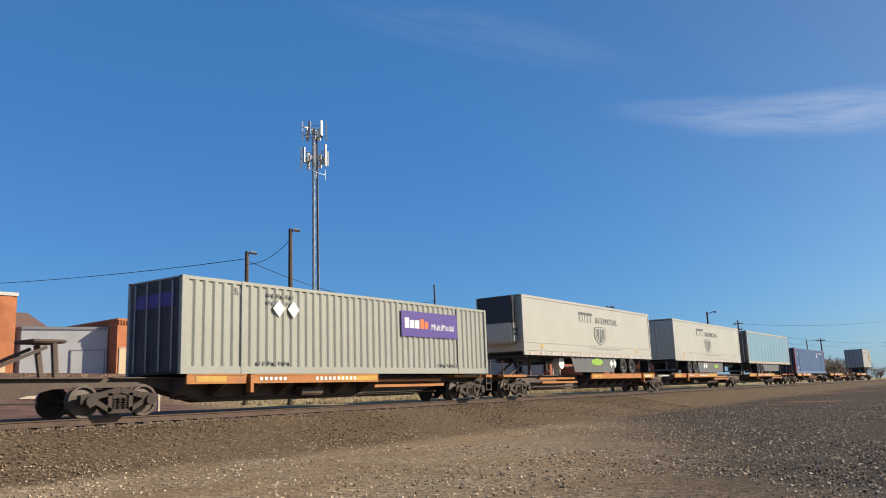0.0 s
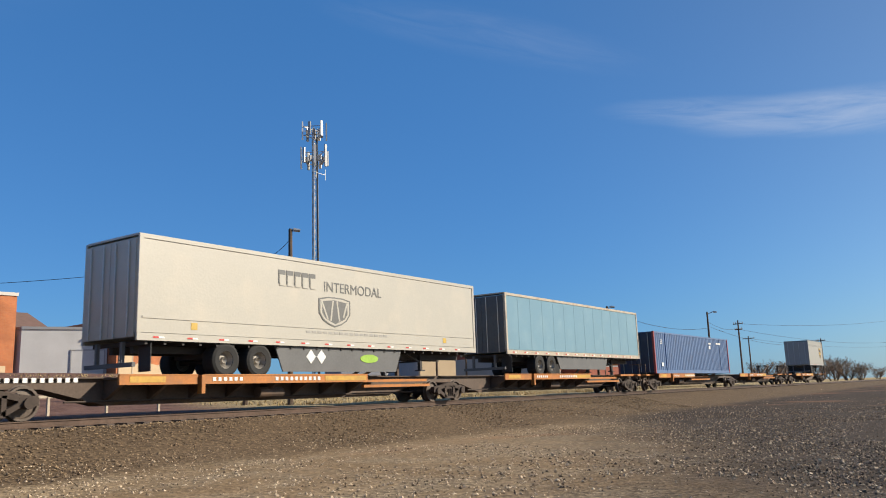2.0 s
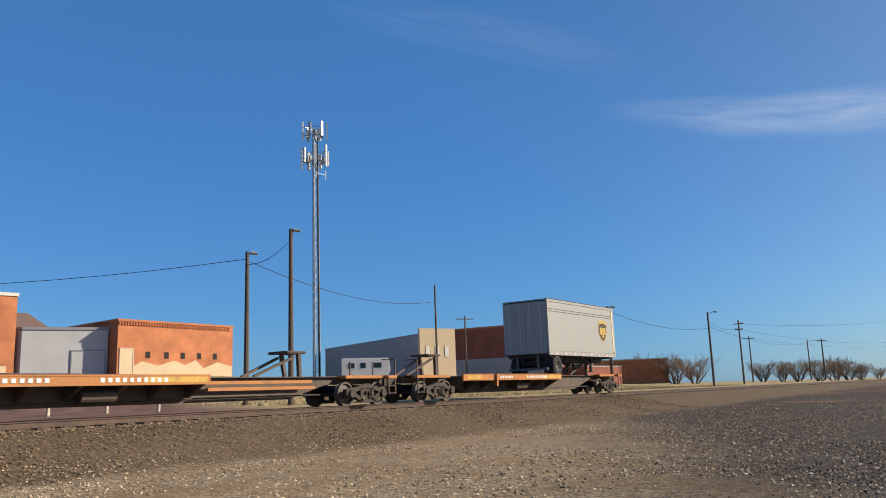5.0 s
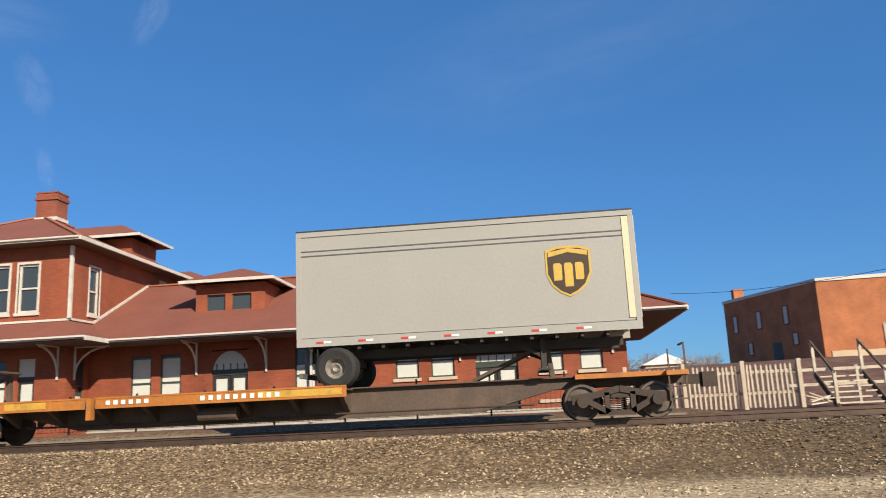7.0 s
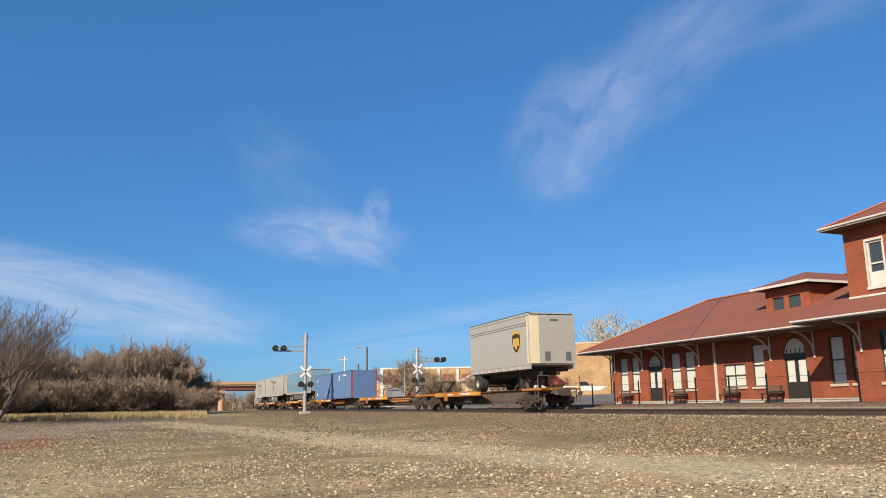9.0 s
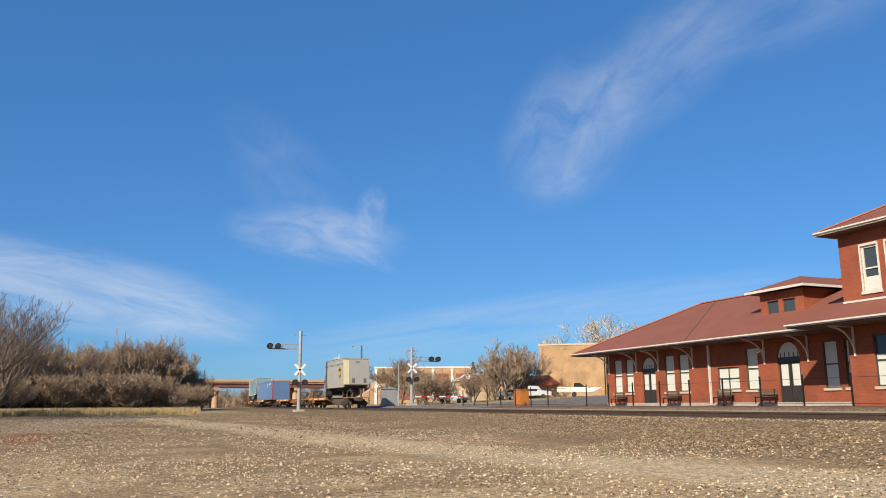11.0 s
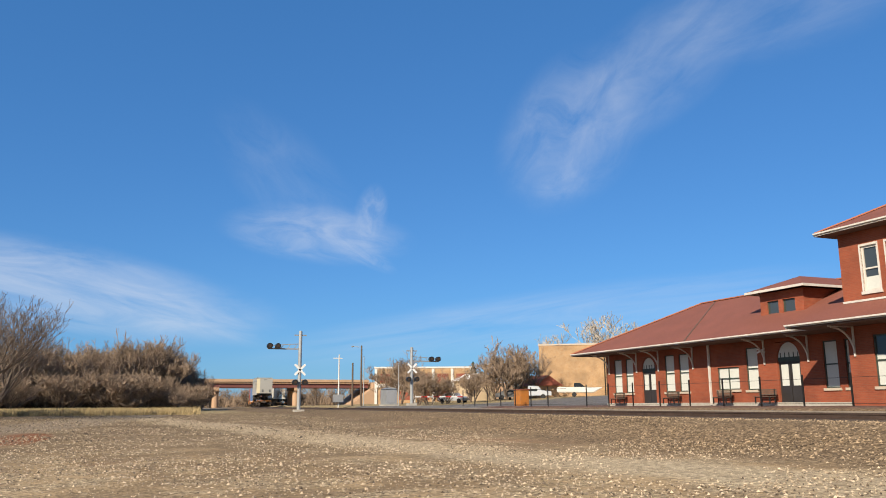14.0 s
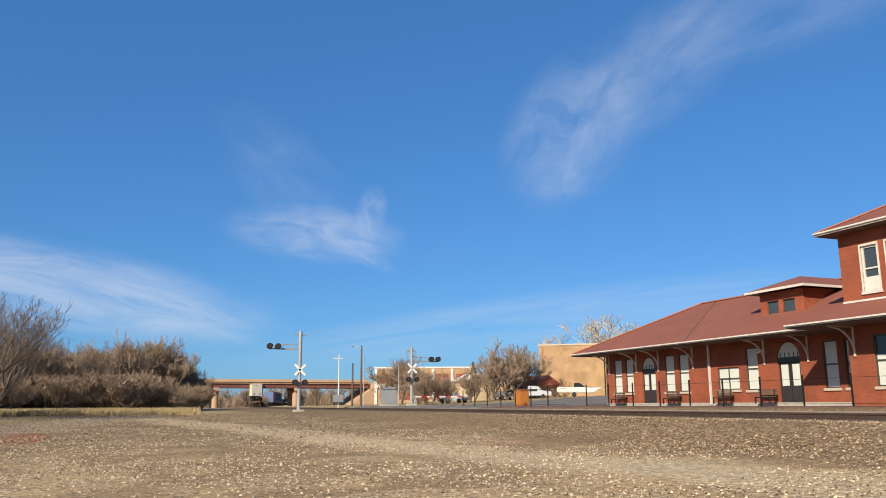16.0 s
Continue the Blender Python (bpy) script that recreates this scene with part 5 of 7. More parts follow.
# ---- crossing signals, poles, wires ----


def crossing_mast(x, y, z0, top, reach, arm_z, label):
    m = thing("crossing_signal", label, "signal")
    part("mast", rod(B(), (x, y, z0), (x, y, top), 0.2, 0.18, 12), "galv", m)
    part("mast", rod(B(), (x - 0.6, y + 0.2, z0), (x - 0.6, y + 0.2, top - 1.2), 0.09, 0.09, 8), "galv", m)
    bm = B()
    beam(bm, (x, y, arm_z), (x, y + reach, arm_z), 0.14)
    beam(bm, (x, y, arm_z + 0.55), (x, y + reach, arm_z + 0.3), 0.08)
    for k in range(1, 5):
        beam(bm, (x, y + reach * k / 5, arm_z), (x, y + reach * (k - 0.5) / 5, arm_z + 0.5), 0.05)
    part("arm", bm, "galv", m)
    for dy, zz in ((reach * 0.95, arm_z + 0.25), (reach * 0.7, arm_z + 0.25), (0.5, z0 + 2.9), (-0.5, z0 + 2.9)):
        l_ = part("light_hood", rod(B(), (x + 0.1, y + dy, zz), (x + 0.55, y + dy, zz), 0.3, 0.3, 12), "black", m)
        part("light_lens", rod(B(), (x + 0.551, y + dy, zz), (x + 0.57, y + dy, zz), 0.16, 0.16, 12), "brown", l_)
    bm = B()
    for s in (-1, 1):
        beam(bm, (x + 0.2, y - 0.55, z0 + 4.2 - s * 0.55), (x + 0.2, y + 0.55, z0 + 4.2 + s * 0.55), 0.03, 0.22)
    part("crossbuck", bm, "white", m)
    part("cross_piece", beam(B(), (x, y - 0.65, top - 0.45), (x, y + 0.65, top - 0.45), 0.12), "galv", m)
    bm = B()
    box(bm, x - 0.5, x + 0.5, y - 0.5, y + 0.5, z0 - 0.5, z0 + 0.12)
    part("foot", bm, "concrete", m)
    return m


crossing_mast(-83.3, 16.75, -0.6, 7.65, -3.4, 5.75, "grey cantilever crossing signal with black lamps and crossbuck")
crossing_mast(-89.7, 31.4, 0.0, 6.7, 3.4, 5.05, "far grey cantilever crossing signal with black lamps")
gate = thing("crossing_gate", "raised striped crossing barrier on a white post with a box", "barrier")
part("post", rod(B(), (-95, 23.9, -0.5), (-95, 23.9, 6.0), 0.09, 0.07, 8), "stucco", gate)
part("cross_piece", beam(B(), (-95, 23.2, 5.55), (-95, 24.3, 5.55), 0.1), "stucco", gate)
part("machine", box(B(), -95.4, -94.6, 23.3, 24.4, 0.3, 1.2), "galv", gate)
bm, bw2 = B(), B()
for k in range(8):
    beam(bm if k % 2 else bw2, (-93, 33 + k * 0.8, 0.9), (-93, 33.8 + k * 0.8, 0.9), 0.06, 0.14)
part("bar_red", bm, "red", gate)
part("bar_white", bw2, "white", gate)

WIRES = []


def pole(x, y, z0, z1, label, arms=(), lamp=None, r=0.15, material="wood"):
    p = thing("utility_pole", label, "pole", "utility poles")
    part("mast", rod(B(), (x, y, z0), (x, y, z1), r, r * 0.65, 8), material, p)
    for z, ln, ang_ in arms:
        a = radians(ang_)
        d = Vector((math.cos(a), math.sin(a), 0)) * ln / 2
        c = Vector((x, y, z))
        part("crossarm", beam(B(), c - d, c + d, 0.1, 0.13), "wood", p)
        for k in (-0.9, -0.45, 0.45, 0.9):
            part("insulator", rod(B(), c + d * k + Vector((0, 0, 0.07)), c + d * k + Vector((0, 0, 0.25)), 0.05, 0.04, 6), "galv", p)
    if lamp:
        a = radians(lamp[0])
        d = Vector((math.cos(a), math.sin(a), 0))
        s = Vector((x, y, z1 - 0.3))
        bm = B()
        rod(bm, s, s + d * lamp[1] + Vector((0, 0, 0.3)), 0.035, n=6)
        part("lamp_arm", bm, "galv", p)
        e = s + d * lamp[1] + Vector((0, 0, 0.25))
        part("lamp_head", rod(B(), e, e + d * 0.35 - Vector((0, 0, 0.05)), 0.1, 0.08, 8), "galv", p)
    return p


pole(28.4, 29.5, -0.6, 8.65, "tall bare wooden pole with a small lamp near the rails", lamp=(-45, 0.15))
pole(28.8, 33.3, -0.3, 8.0, "wooden pole with a small lamp bracket", lamp=(-40, 0.2), r=0.15)
pole(60.9, 43.8, 0, 10.2, "slim dark wooden pole in the dry grass", r=0.12)
pole(91.6, 60.9, 1, 10.4, "wooden power pole with a crossarm", [(10.0, 2.4, -35)])
pole(64.2, 27.8, -0.4, 6.9, "dark wooden pole beside the rails", r=0.16, lamp=(-60, 0.3))
pole(91.0, 27.3, -0.3, 8.05, "wooden pole carrying a lamp and wires", lamp=(-80, 0.7))
pole(116.0, 30.6, -0.2, 8.7, "wooden power pole with short crossarms", [(8.2, 1.8, 60), (7.4, 1.4, 60)])
pole(150, 38, 0, 8.2, "far power pole with a crossarm", [(7.8, 2.4, 70)])
pole(150, 26, 0, 7.0, "far dark wooden pole beside the rails", [(6.6, 1.6, 70)])
pole(175, 33, 0, 8.0, "far pole with a lamp", lamp=(-60, 2.0))
pole(-106.0, 29.8, -0.2, 8.0, "street lamp on a brown wooden pole", lamp=(-150, 1.6), r=0.16)
pole(-112, 30.2, -0.2, 5.9, "short brown wooden pole", r=0.17)
pole(-108.6, 30.9, -0.2, 6.7, "thin pole beside the street lamp", r=0.08, material="galv")
pole(-89.5, 29.7, -0.2, 4.6, "thin pale pole beside the cabinet", r=0.07, material="galv")
pole(-130, 66, 1, 10.6, "dark pole behind the trees", r=0.14)
fl = thing("flagpole", "thin white pole on the depot roof", "flagpole")
part("mast", rod(B(), (-28.7, 33.5, 5.2), (-28.9, 33.5, 7.4), 0.025, 0.02, 6), "white", fl)


def wire(p, q, sag, label="dark overhead wire between the poles"):
    bm = B()
    p, q = Vector(p), Vector(q)
    prev = p
    for i in range(1, 17):
        u = i / 16
        c = p.lerp(q, u) - Vector((0, 0, sag * 4 * u * (1 - u)))
        rod(bm, prev, c, 0.018, n=4)
        prev = c
    solo("overhead_wire", bm, "iron", label, "wire", group="overhead wires")


wire((28.8, 33.3, 7.6), (15, 85, 11.2), 1.25)
wire((28.8, 33.3, 7.3), (28.4, 29.5, 8.1), 0.35)
wire((60.9, 43.8, 8.6), (28.8, 33.3, 7.5), 1.0)
wire((64.2, 27.8, 6.5), (91, 27.3, 6.2), 0.7)
wire((91, 27.3, 6.9), (116, 30.6, 7.6), 0.5)
wire((116, 30.6, 8.2), (190, 16, 12.0), 0.8)
wire((116, 30.6, 7.4), (200, 20, 7.6), 0.9)
wire((150, 38, 7.8), (260, 25, 8.8), 1.0)
wire((91, 27.3, 6.4), (175, 33, 7.6), 1.2)

# cell tower: a tapered lattice with two rings of antennas
TWX, TWY, TZ0, TZ1 = 86.0, 84.0, 1.5, 42.6
tower = thing("cell_tower", "tall galvanised lattice mast with two rings of panel antennas", "tower")
legs = []
for k in range(3):
    a = radians(90 + 120 * k)
    legs.append(lambda z, a=a: Vector((TWX + math.cos(a) * (0.62 - 0.16 * z / 42), TWY + math.sin(a) * (0.62 - 0.16 * z / 42), z)))
for k in range(3):
    part("leg", rod(B(), legs[k](TZ0), legs[k](TZ1 - 1), 0.09, 0.07, 8), "galv", tower)
    bm = B()
    n = 44
    for i in range(n):
        z0, z1 = TZ0 + (TZ1 - 3 - TZ0) * i / n, TZ0 + (TZ1 - 3 - TZ0) * (i + 1) / n
        p, q = (legs[k](z0), legs[(k + 1) % 3](z1)) if i % 2 else (legs[(k + 1) % 3](z0), legs[k](z1))
        beam(bm, p, q, 0.06)
        beam(bm, legs[k](z1), legs[(k + 1) % 3](z1), 0.05)
    part("lattice", bm, "galv", tower)
part("cable", rod(B(), (TWX + 0.2, TWY - 0.45, 2), (TWX + 0.15, TWY - 0.4, 40), 0.14, 0.12, 8), "iron", tower)
for zc, reach, pan_h, n in ((40.9, 1.75, 2.6, 6), (36.6, 2.0, 3.2, 7)):
    bm = B()
    for k in range(3):
        a, b = radians(30 + 120 * k), radians(150 + 120 * k)
        p, q = Vector((math.cos(a), math.sin(a), 0)) * reach, Vector((math.cos(b), math.sin(b), 0)) * reach
        c = Vector((TWX, TWY, zc))
        for dz in (-0.7, 0.7):
            beam(bm, c + p + Vector((0, 0, dz)), c + q + Vector((0, 0, dz)), 0.09)
        beam(bm, c, c + p, 0.1)
    part("antenna_frame", bm, "galv", tower)
    for k in range(n):
        a = radians(20 + 360 * k / n)
        x, y = TWX + math.cos(a) * (reach + 0.1), TWY + math.sin(a) * (reach + 0.1)
        ph = pan_h * (0.75 + 0.35 * ((k * 7) % 3) / 2)
        part("panel_antenna", box(B(), -0.2, 0.2, -0.1, 0.1, -ph / 2, ph / 2), "white" if k % 2 == 0 else "galv", tower, at=pose(x, y, zc + 0.15, 0, 0, math.degrees(a) + 90))
        part("radio_unit", box(B(), -0.22, 0.22, -0.15, 0.15, -0.4, 0.4), "metal_wall", tower, at=pose(TWX + math.cos(a + 0.4) * reach * 0.7, TWY + math.sin(a + 0.4) * reach * 0.7, zc - 0.3, 0, 0, math.degrees(a)))
bm = B()
for s in (-0.7, 1.3):
    beam(bm, (TWX + s, TWY - 1, 33.2), (TWX + s, TWY - 1, 34.9), 0.07)
beam(bm, (TWX - 0.7, TWY - 1, 34.0), (TWX + 1.3, TWY - 1, 34.0), 0.07)
part("whip_antenna", bm, "galv", tower)

# ---- vehicles far off ----


def car(x, y, z, turn, label, pickup=False, material="carpaint"):
    c = thing("pickup_truck" if pickup else "parked_car", label, "car", at=pose(x, y, z, 0, 0, turn))
    prof = [(-2.2, 0.35), (2.2, 0.35), (2.25, 0.75), (1.9, 0.92), (1.0, 1.0), (0.45, 1.45), (-0.9, 1.48), (-1.5, 1.0), (-2.2, 0.95)] if not pickup else \
           [(-2.6, 0.45), (2.6, 0.45), (2.6, 1.0), (1.2, 1.15), (0.8, 1.75), (-0.6, 1.8), (-0.7, 1.15), (-2.6, 1.15)]
    b = part("body", prism(B(), prof, "y", -0.85, 0.85), material, c, bevel=0.04)
    w0, w1 = (0.42, -0.9) if not pickup else (0.75, -0.55)
    part("side_window", box(B(), w1, w0 - 0.1, -0.86, -0.851, 1.05, 1.38), "carglass", b)
    for wx in (-1.4, 1.45):
        for s in (-1, 1):
            part("wheel", rod(B(), (wx, s * 0.7, 0.33), (wx, s * 0.88, 0.33), 0.33, n=16), "tyre", c)
    return c


car(-101, 53.5, ground_z(-101, 53.5), 60, "silver pickup parked on the street", True, "carpaint")
car(-108, 44.2, ground_z(-108, 44.2), 35, "silver saloon car parked by the trees")
car(-106, 52.5, ground_z(-106, 52.5), 70, "dark car parked on the street", material="skirt")
boat = thing("boat", "white motor boat on a trailer beside the street", "boat", at=pose(-94.8, 57.2, ground_z(-94.8, 57.2), 0, 0, 60))
part("hull", prism(B(), [(-2.9, 0.6), (2.0, 0.55), (3.2, 1.25), (-2.9, 1.3)], "y", -0.95, 0.95), "stucco", boat, bevel=0.08)
part("windscreen", prism(B(), [(-0.6, 1.3), (0.9, 1.3), (0.2, 1.85), (-0.6, 1.85)], "y", -0.7, 0.7), "carglass", boat)
for s in (-0.8, 0.8):
    part("wheel", rod(B(), (-0.6, s * 0.95, 0.32), (-0.6, s * 1.15, 0.32), 0.32, n=14), "tyre", boat)
rv = thing("travel_trailer", "white travel trailer with small dark windows on the grass", "caravan", at=pose(66.5, 57.5, ground_z(66.5, 57.5), 0, 0, -48))
part("body", prism(B(), [(-2.6, 0.5), (2.4, 0.5), (2.7, 1.2), (2.5, 2.45), (-2.6, 2.5)], "y", -1.1, 1.1), "white", rv, bevel=0.08)
for a, b in ((-1.9, -1.2), (-0.6, 0.0), (0.8, 1.7)):
    part("window", box(B(), a, b, -1.12, -1.101, 1.4, 1.95), "carglass", rv)
for wx in (-0.6, 0.2):
    part("wheel", rod(B(), (wx, -1.12, 0.33), (wx, -0.9, 0.33), 0.33, n=14), "tyre", rv)

# ---- bare winter trees ----


def tree_meshes(seed, height, stems, spread, levels, twig_r, upright=0.6):
    """Trunk and crown of a leafless tree: tapered limbs that fork into many fine twigs."""
    rnd = random.Random(seed)
    out = [([], []), ([], [])]

    def limb(p, q, r0, r1, which, n=5):
        vs, fs = out[which]
        d = (q - p).normalized()
        up = Vector((0, 0, 1)) if abs(d.z) < 0.9 else Vector((1, 0, 0))
        s = d.cross(up).normalized()
        u = s.cross(d)
        o = len(vs)
        for c, r in ((p, r0), (q, r1)):
            for i in range(n):
                a = 2 * math.pi * i / n
                vs.append(tuple(c + (s * math.cos(a) + u * math.sin(a)) * r))
        for i in range(n):
            fs.append((o + i, o + (i + 1) % n, o + n + (i + 1) % n, o + n + i))

    def grow(p, d, ln, r, lev):
        segs = 3 if lev < 2 else 2
        for k in range(segs):
            d = (d + Vector((rnd.uniform(-1, 1), rnd.uniform(-1, 1), rnd.uniform(-0.5, 0.9))) * (0.16 + 0.05 * lev)).normalized()
            q = p + d * ln / segs
            r2 = max(twig_r, r * 0.82)
            limb(p, q, r, r2, 0 if lev < 2 else 1, 6 if lev < 2 else 3)
            p, r = q, r2
            if lev < levels:
                for _ in range(rnd.choice((1, 2, 2)) if k < segs - 1 else 3):
                    a = rnd.uniform(0, 6.283)
                    side = Vector((math.cos(a), math.sin(a), rnd.uniform(0.0, upright + 0.4)))
                    nd = (d * 0.75 + side * spread).normalized()
                    grow(p, nd, ln * rnd.uniform(0.48, 0.75), max(twig_r, r * 0.6), lev + 1)

    for k in range(stems):
        a = 2 * math.pi * k / max(1, stems) + rnd.uniform(-0.5, 0.5)
        lean = 0.0 if stems == 1 else 0.5
        grow(Vector((math.cos(a) * 0.3 * (stems > 1), math.sin(a) * 0.3 * (stems > 1), -0.5)), Vector((math.cos(a) * lean, math.sin(a) * lean, 1)).normalized(), height * 0.4, height * 0.022, 0)
    res = []
    for nm, (vs, fs) in zip(("trunk", "crown"), out):
        me = bpy.data.meshes.new(nm)
        me.from_pydata(vs, [], fs)
        res.append(me)
    return res


SHRUBS = [tree_meshes(s, 7.5, 3, 0.72, 4, 0.02, 0.6) for s in (1, 2, 3)]
BARE = [tree_meshes(s, 8.5, 1, 0.75, 4, 0.024, 0.5) for s in (11, 12)]
BIG = tree_meshes(21, 9.5, 3, 0.62, 4, 0.011, 0.7)

LIGHT = [tree_meshes(s, 8.0, 5, 0.8, 3, 0.02, 0.6) for s in (31, 32)]


def tree(meshes, x, y, size, label, twig="twig", wide=1.0, name="bare_tree", group="bare winter trees"):
    t = thing(name, label, "tree", group, at=Matrix.LocRotScale((x, y, ground_z(x, y)), Euler((0, 0, random.uniform(0, 6.28))), (size * wide, size * wide, size)))
    for me, nm in zip(meshes, ("trunk", "crown")):
        m2 = me if not me.materials or me.materials[0] == M[twig if nm == "crown" else "bark"] else me.copy()
        if m2 is not me:
            m2.materials.clear()
        part(nm, m2, twig if nm == "crown" else "bark", t)
    return t


def polar(az, d):
    return d * math.cos(radians(az)), d * math.sin(radians(az))


for i, (az, d, sz) in enumerate(((175.9, 121, 0.72), (176.5, 117, 0.9), (177.2, 116, 1.05), (177.9, 112, 1.12), (178.6, 113, 1.18), (179.3, 112, 1.2), (180.0, 110, 1.12), (180.8, 112, 1.08),
                                 (181.6, 108, 1.0), (182.4, 110, 1.02), (183.2, 104, 0.95), (184.0, 108, 0.98), (184.9, 104, 1.0), (186.0, 102, 1.0), (187.0, 100, 1.05), (188.2, 100, 1.0),
                                 (178.9, 128, 1.2), (182.6, 126, 1.1), (190, 98, 1.1), (193, 96, 1.1))):
    x, y = polar(az, d)
    tree(SHRUBS[i % 3], x, y, sz * 1.22, "bare brown thicket tree in dry grass", wide=0.95)
for az, d, sz in ((188.3, 66, 1.12), (190.2, 72, 1.2)):
    tree(BIG, *polar(az, d), sz, "large bare grey-brown tree at the edge of the lot", "twig_pale")
for az, d, sz in ((153.7, 118, 0.92), (152.6, 121, 0.78), (154.9, 122, 0.75), (156.4, 112, 0.5), (160.3, 112, 0.6), (159.5, 108, 0.5), (161.6, 130, 0.85), (158.3, 110, 0.42)):
    tree(SHRUBS[0], *polar(az, d), sz * 1.35, "bare brown street tree", wide=1.15)
for az, d, sz in ((147.9, 165, 1.55), (147.0, 170, 1.7), (150.5, 172, 1.35), (145.0, 165, 1.5), (142.5, 160, 1.2)):
    tree(BARE[1], *polar(az, d), sz * 1.35, "tall bare pale tree behind the buildings", "pale_twig")
for az, d, sz in ((19.2, 150, 0.85), (17.9, 155, 0.8), (13.6, 190, 0.75), (12.4, 190, 0.7), (11.4, 185, 0.75), (10.2, 190, 0.8), (9.3, 185, 0.8), (8.5, 190, 0.7), (7.8, 190, 0.55), (6.8, 230, 0.5), (5.5, 250, 0.5), (4.5, 260, 0.5), (21.5, 165, 0.9), (23.5, 170, 0.8),
                  (57, 115, 0.95), (54.6, 120, 1.0), (41.0, 130, 0.9), (38.5, 135, 0.8), (84, 150, 0.9), (81.5, 155, 1.0), (78.5, 150, 0.9)):
    tree(LIGHT[int(az * 7) % 2], *polar(az, d), sz * 1.0, "bare tree at the edge of town", "twig", wide=1.25)
for az, d, sz in ((170.5, 230, 0.9), (169, 235, 1.0), (167.5, 230, 1.0), (166, 235, 1.05), (164.8, 230, 1.0), (172.3, 240, 0.9), (173.6, 245, 0.9), (163.6, 215, 0.9)):
    tree(LIGHT[int(d) % 2], *polar(az, d), sz, "far bare trees beyond the overpass")
for az, d, sz in ((170.9, 205, 0.45), (172.8, 210, 0.4), (173.9, 200, 0.45), (168.5, 200, 0.5)):
    tree(LIGHT[0], *polar(az, d), sz, "low bare brush under the overpass")

BUSH = [tree_meshes(s, 4.6, 9, 1.0, 3, 0.02, 0.5) for s in (41, 42, 43)]
brush_rnd = random.Random(77)
for k in range(58):
    az = 175.5 + 0.29 * k + brush_rnd.uniform(-0.3, 0.3)
    tree(BUSH[k % 3], *polar(az, brush_rnd.uniform(99, 116) - 0.12 * k), brush_rnd.uniform(0.5, 1.45), "low tangled brown brush below the thicket", wide=brush_rnd.uniform(0.9, 1.3), name="brush", group="low brush")


def far_woods():
    """Leafless woods far behind the overpass, as many thin upright sprays."""
    rnd_ = np.random.RandomState(31)
    vs, fs, k = [], [], 0
    for _ in range(15000):
        y = -75 + 165 * rnd_.rand()
        x = -236 - 30 * rnd_.rand()
        if abs(y - track_y(x)) < 4.5:
            continue
        top = 3.6 + 2.2 * noise.noise(Vector((y * 0.09, x * 0.05, 1.0))) + 1.6 * noise.noise(Vector((y * 0.35, x * 0.2, 5.0)))
        z0 = ground_z(x, y)
        z1 = z0 + max(1.2, top) * (0.35 + 0.75 * rnd_.rand())
        w, lx, ly = 0.06 + 0.12 * rnd_.rand(), 0.8 * rnd_.randn(), 0.8 * rnd_.randn()
        vs += [(x, y - w, z0 - 0.1 + (z1 - z0) * 0.3 * rnd_.rand()), (x, y + w, z0 - 0.1), (x + lx, y + ly, z1)]
        fs.append((k, k + 1, k + 2))
        k += 3
    me = bpy.data.meshes.new("far_woods")
    me.from_pydata(vs, [], fs)
    me.materials.append(M["twig"])
    tagged(new("far_woods", me), "far leafless brown woods beyond the overpass", "woods", kind="stuff")


far_woods()

ev = thing("evergreen_tree", "small dark evergreen beyond the street", "tree", at=pose(*polar(156.3, 140), 1.2) @ Matrix.Diagonal((1.1, 1.1, 0.8, 1)))
part("trunk", rod(B(), (0, 0, -0.5), (0, 0, 6.5), 0.15, 0.03, 6), "bark", ev)
bm = B()
rnd = random.Random(4)
for k in range(420):
    z = rnd.uniform(1.0, 7.6)
    a = rnd.uniform(0, 6.283)
    r = (7.9 - z) * 0.24
    c = Vector((math.cos(a) * r * rnd.uniform(0.1, 0.6), math.sin(a) * r * rnd.uniform(0.1, 0.6), z))
    beam(bm, c, Vector((math.cos(a) * r, math.sin(a) * r, z - 0.25)), 0.16, 0.05)
part("crown", bm, "evergreen", ev)


def blades(name, label, count, area, height):
    """Dry grass as many thin blades."""
    rnd_ = np.random.RandomState(9)
    vs, fs = [], []
    for k in range(count):
        x, y = area(rnd_)
        z = ground_z(x, y)
        a = rnd_.rand() * 6.283
        h = height * (0.5 + rnd_.rand())
        dx, dy = math.cos(a) * 0.05, math.sin(a) * 0.05
        lx, ly = rnd_.randn() * 0.12, rnd_.randn() * 0.12
        vs += [(x - dx, y - dy, z - 0.05), (x + dx, y + dy, z - 0.05), (x + lx, y + ly, z + h)]
        fs.append((3 * k, 3 * k + 1, 3 * k + 2))
    me = bpy.data.meshes.new(name)
    me.from_pydata(vs, [], fs)
    me.materials.append(M["grass"])
    tagged(new(name, me), label, "grass", kind="stuff")


def verge(r):
    az, d = radians(175.2 + 13.6 * r.rand() ** 0.75), 77 + 27 * r.rand()
    return d * math.cos(az), d * math.sin(az)


blades("dry_grass", "long dry yellow grass below the thicket", 34000, verge, 0.42)
blades("field_grass", "short dry grass on the bank behind the rails", 16000, lambda r: (28 + 80 * r.rand(), 28 + 30 * r.rand()), 0.14)

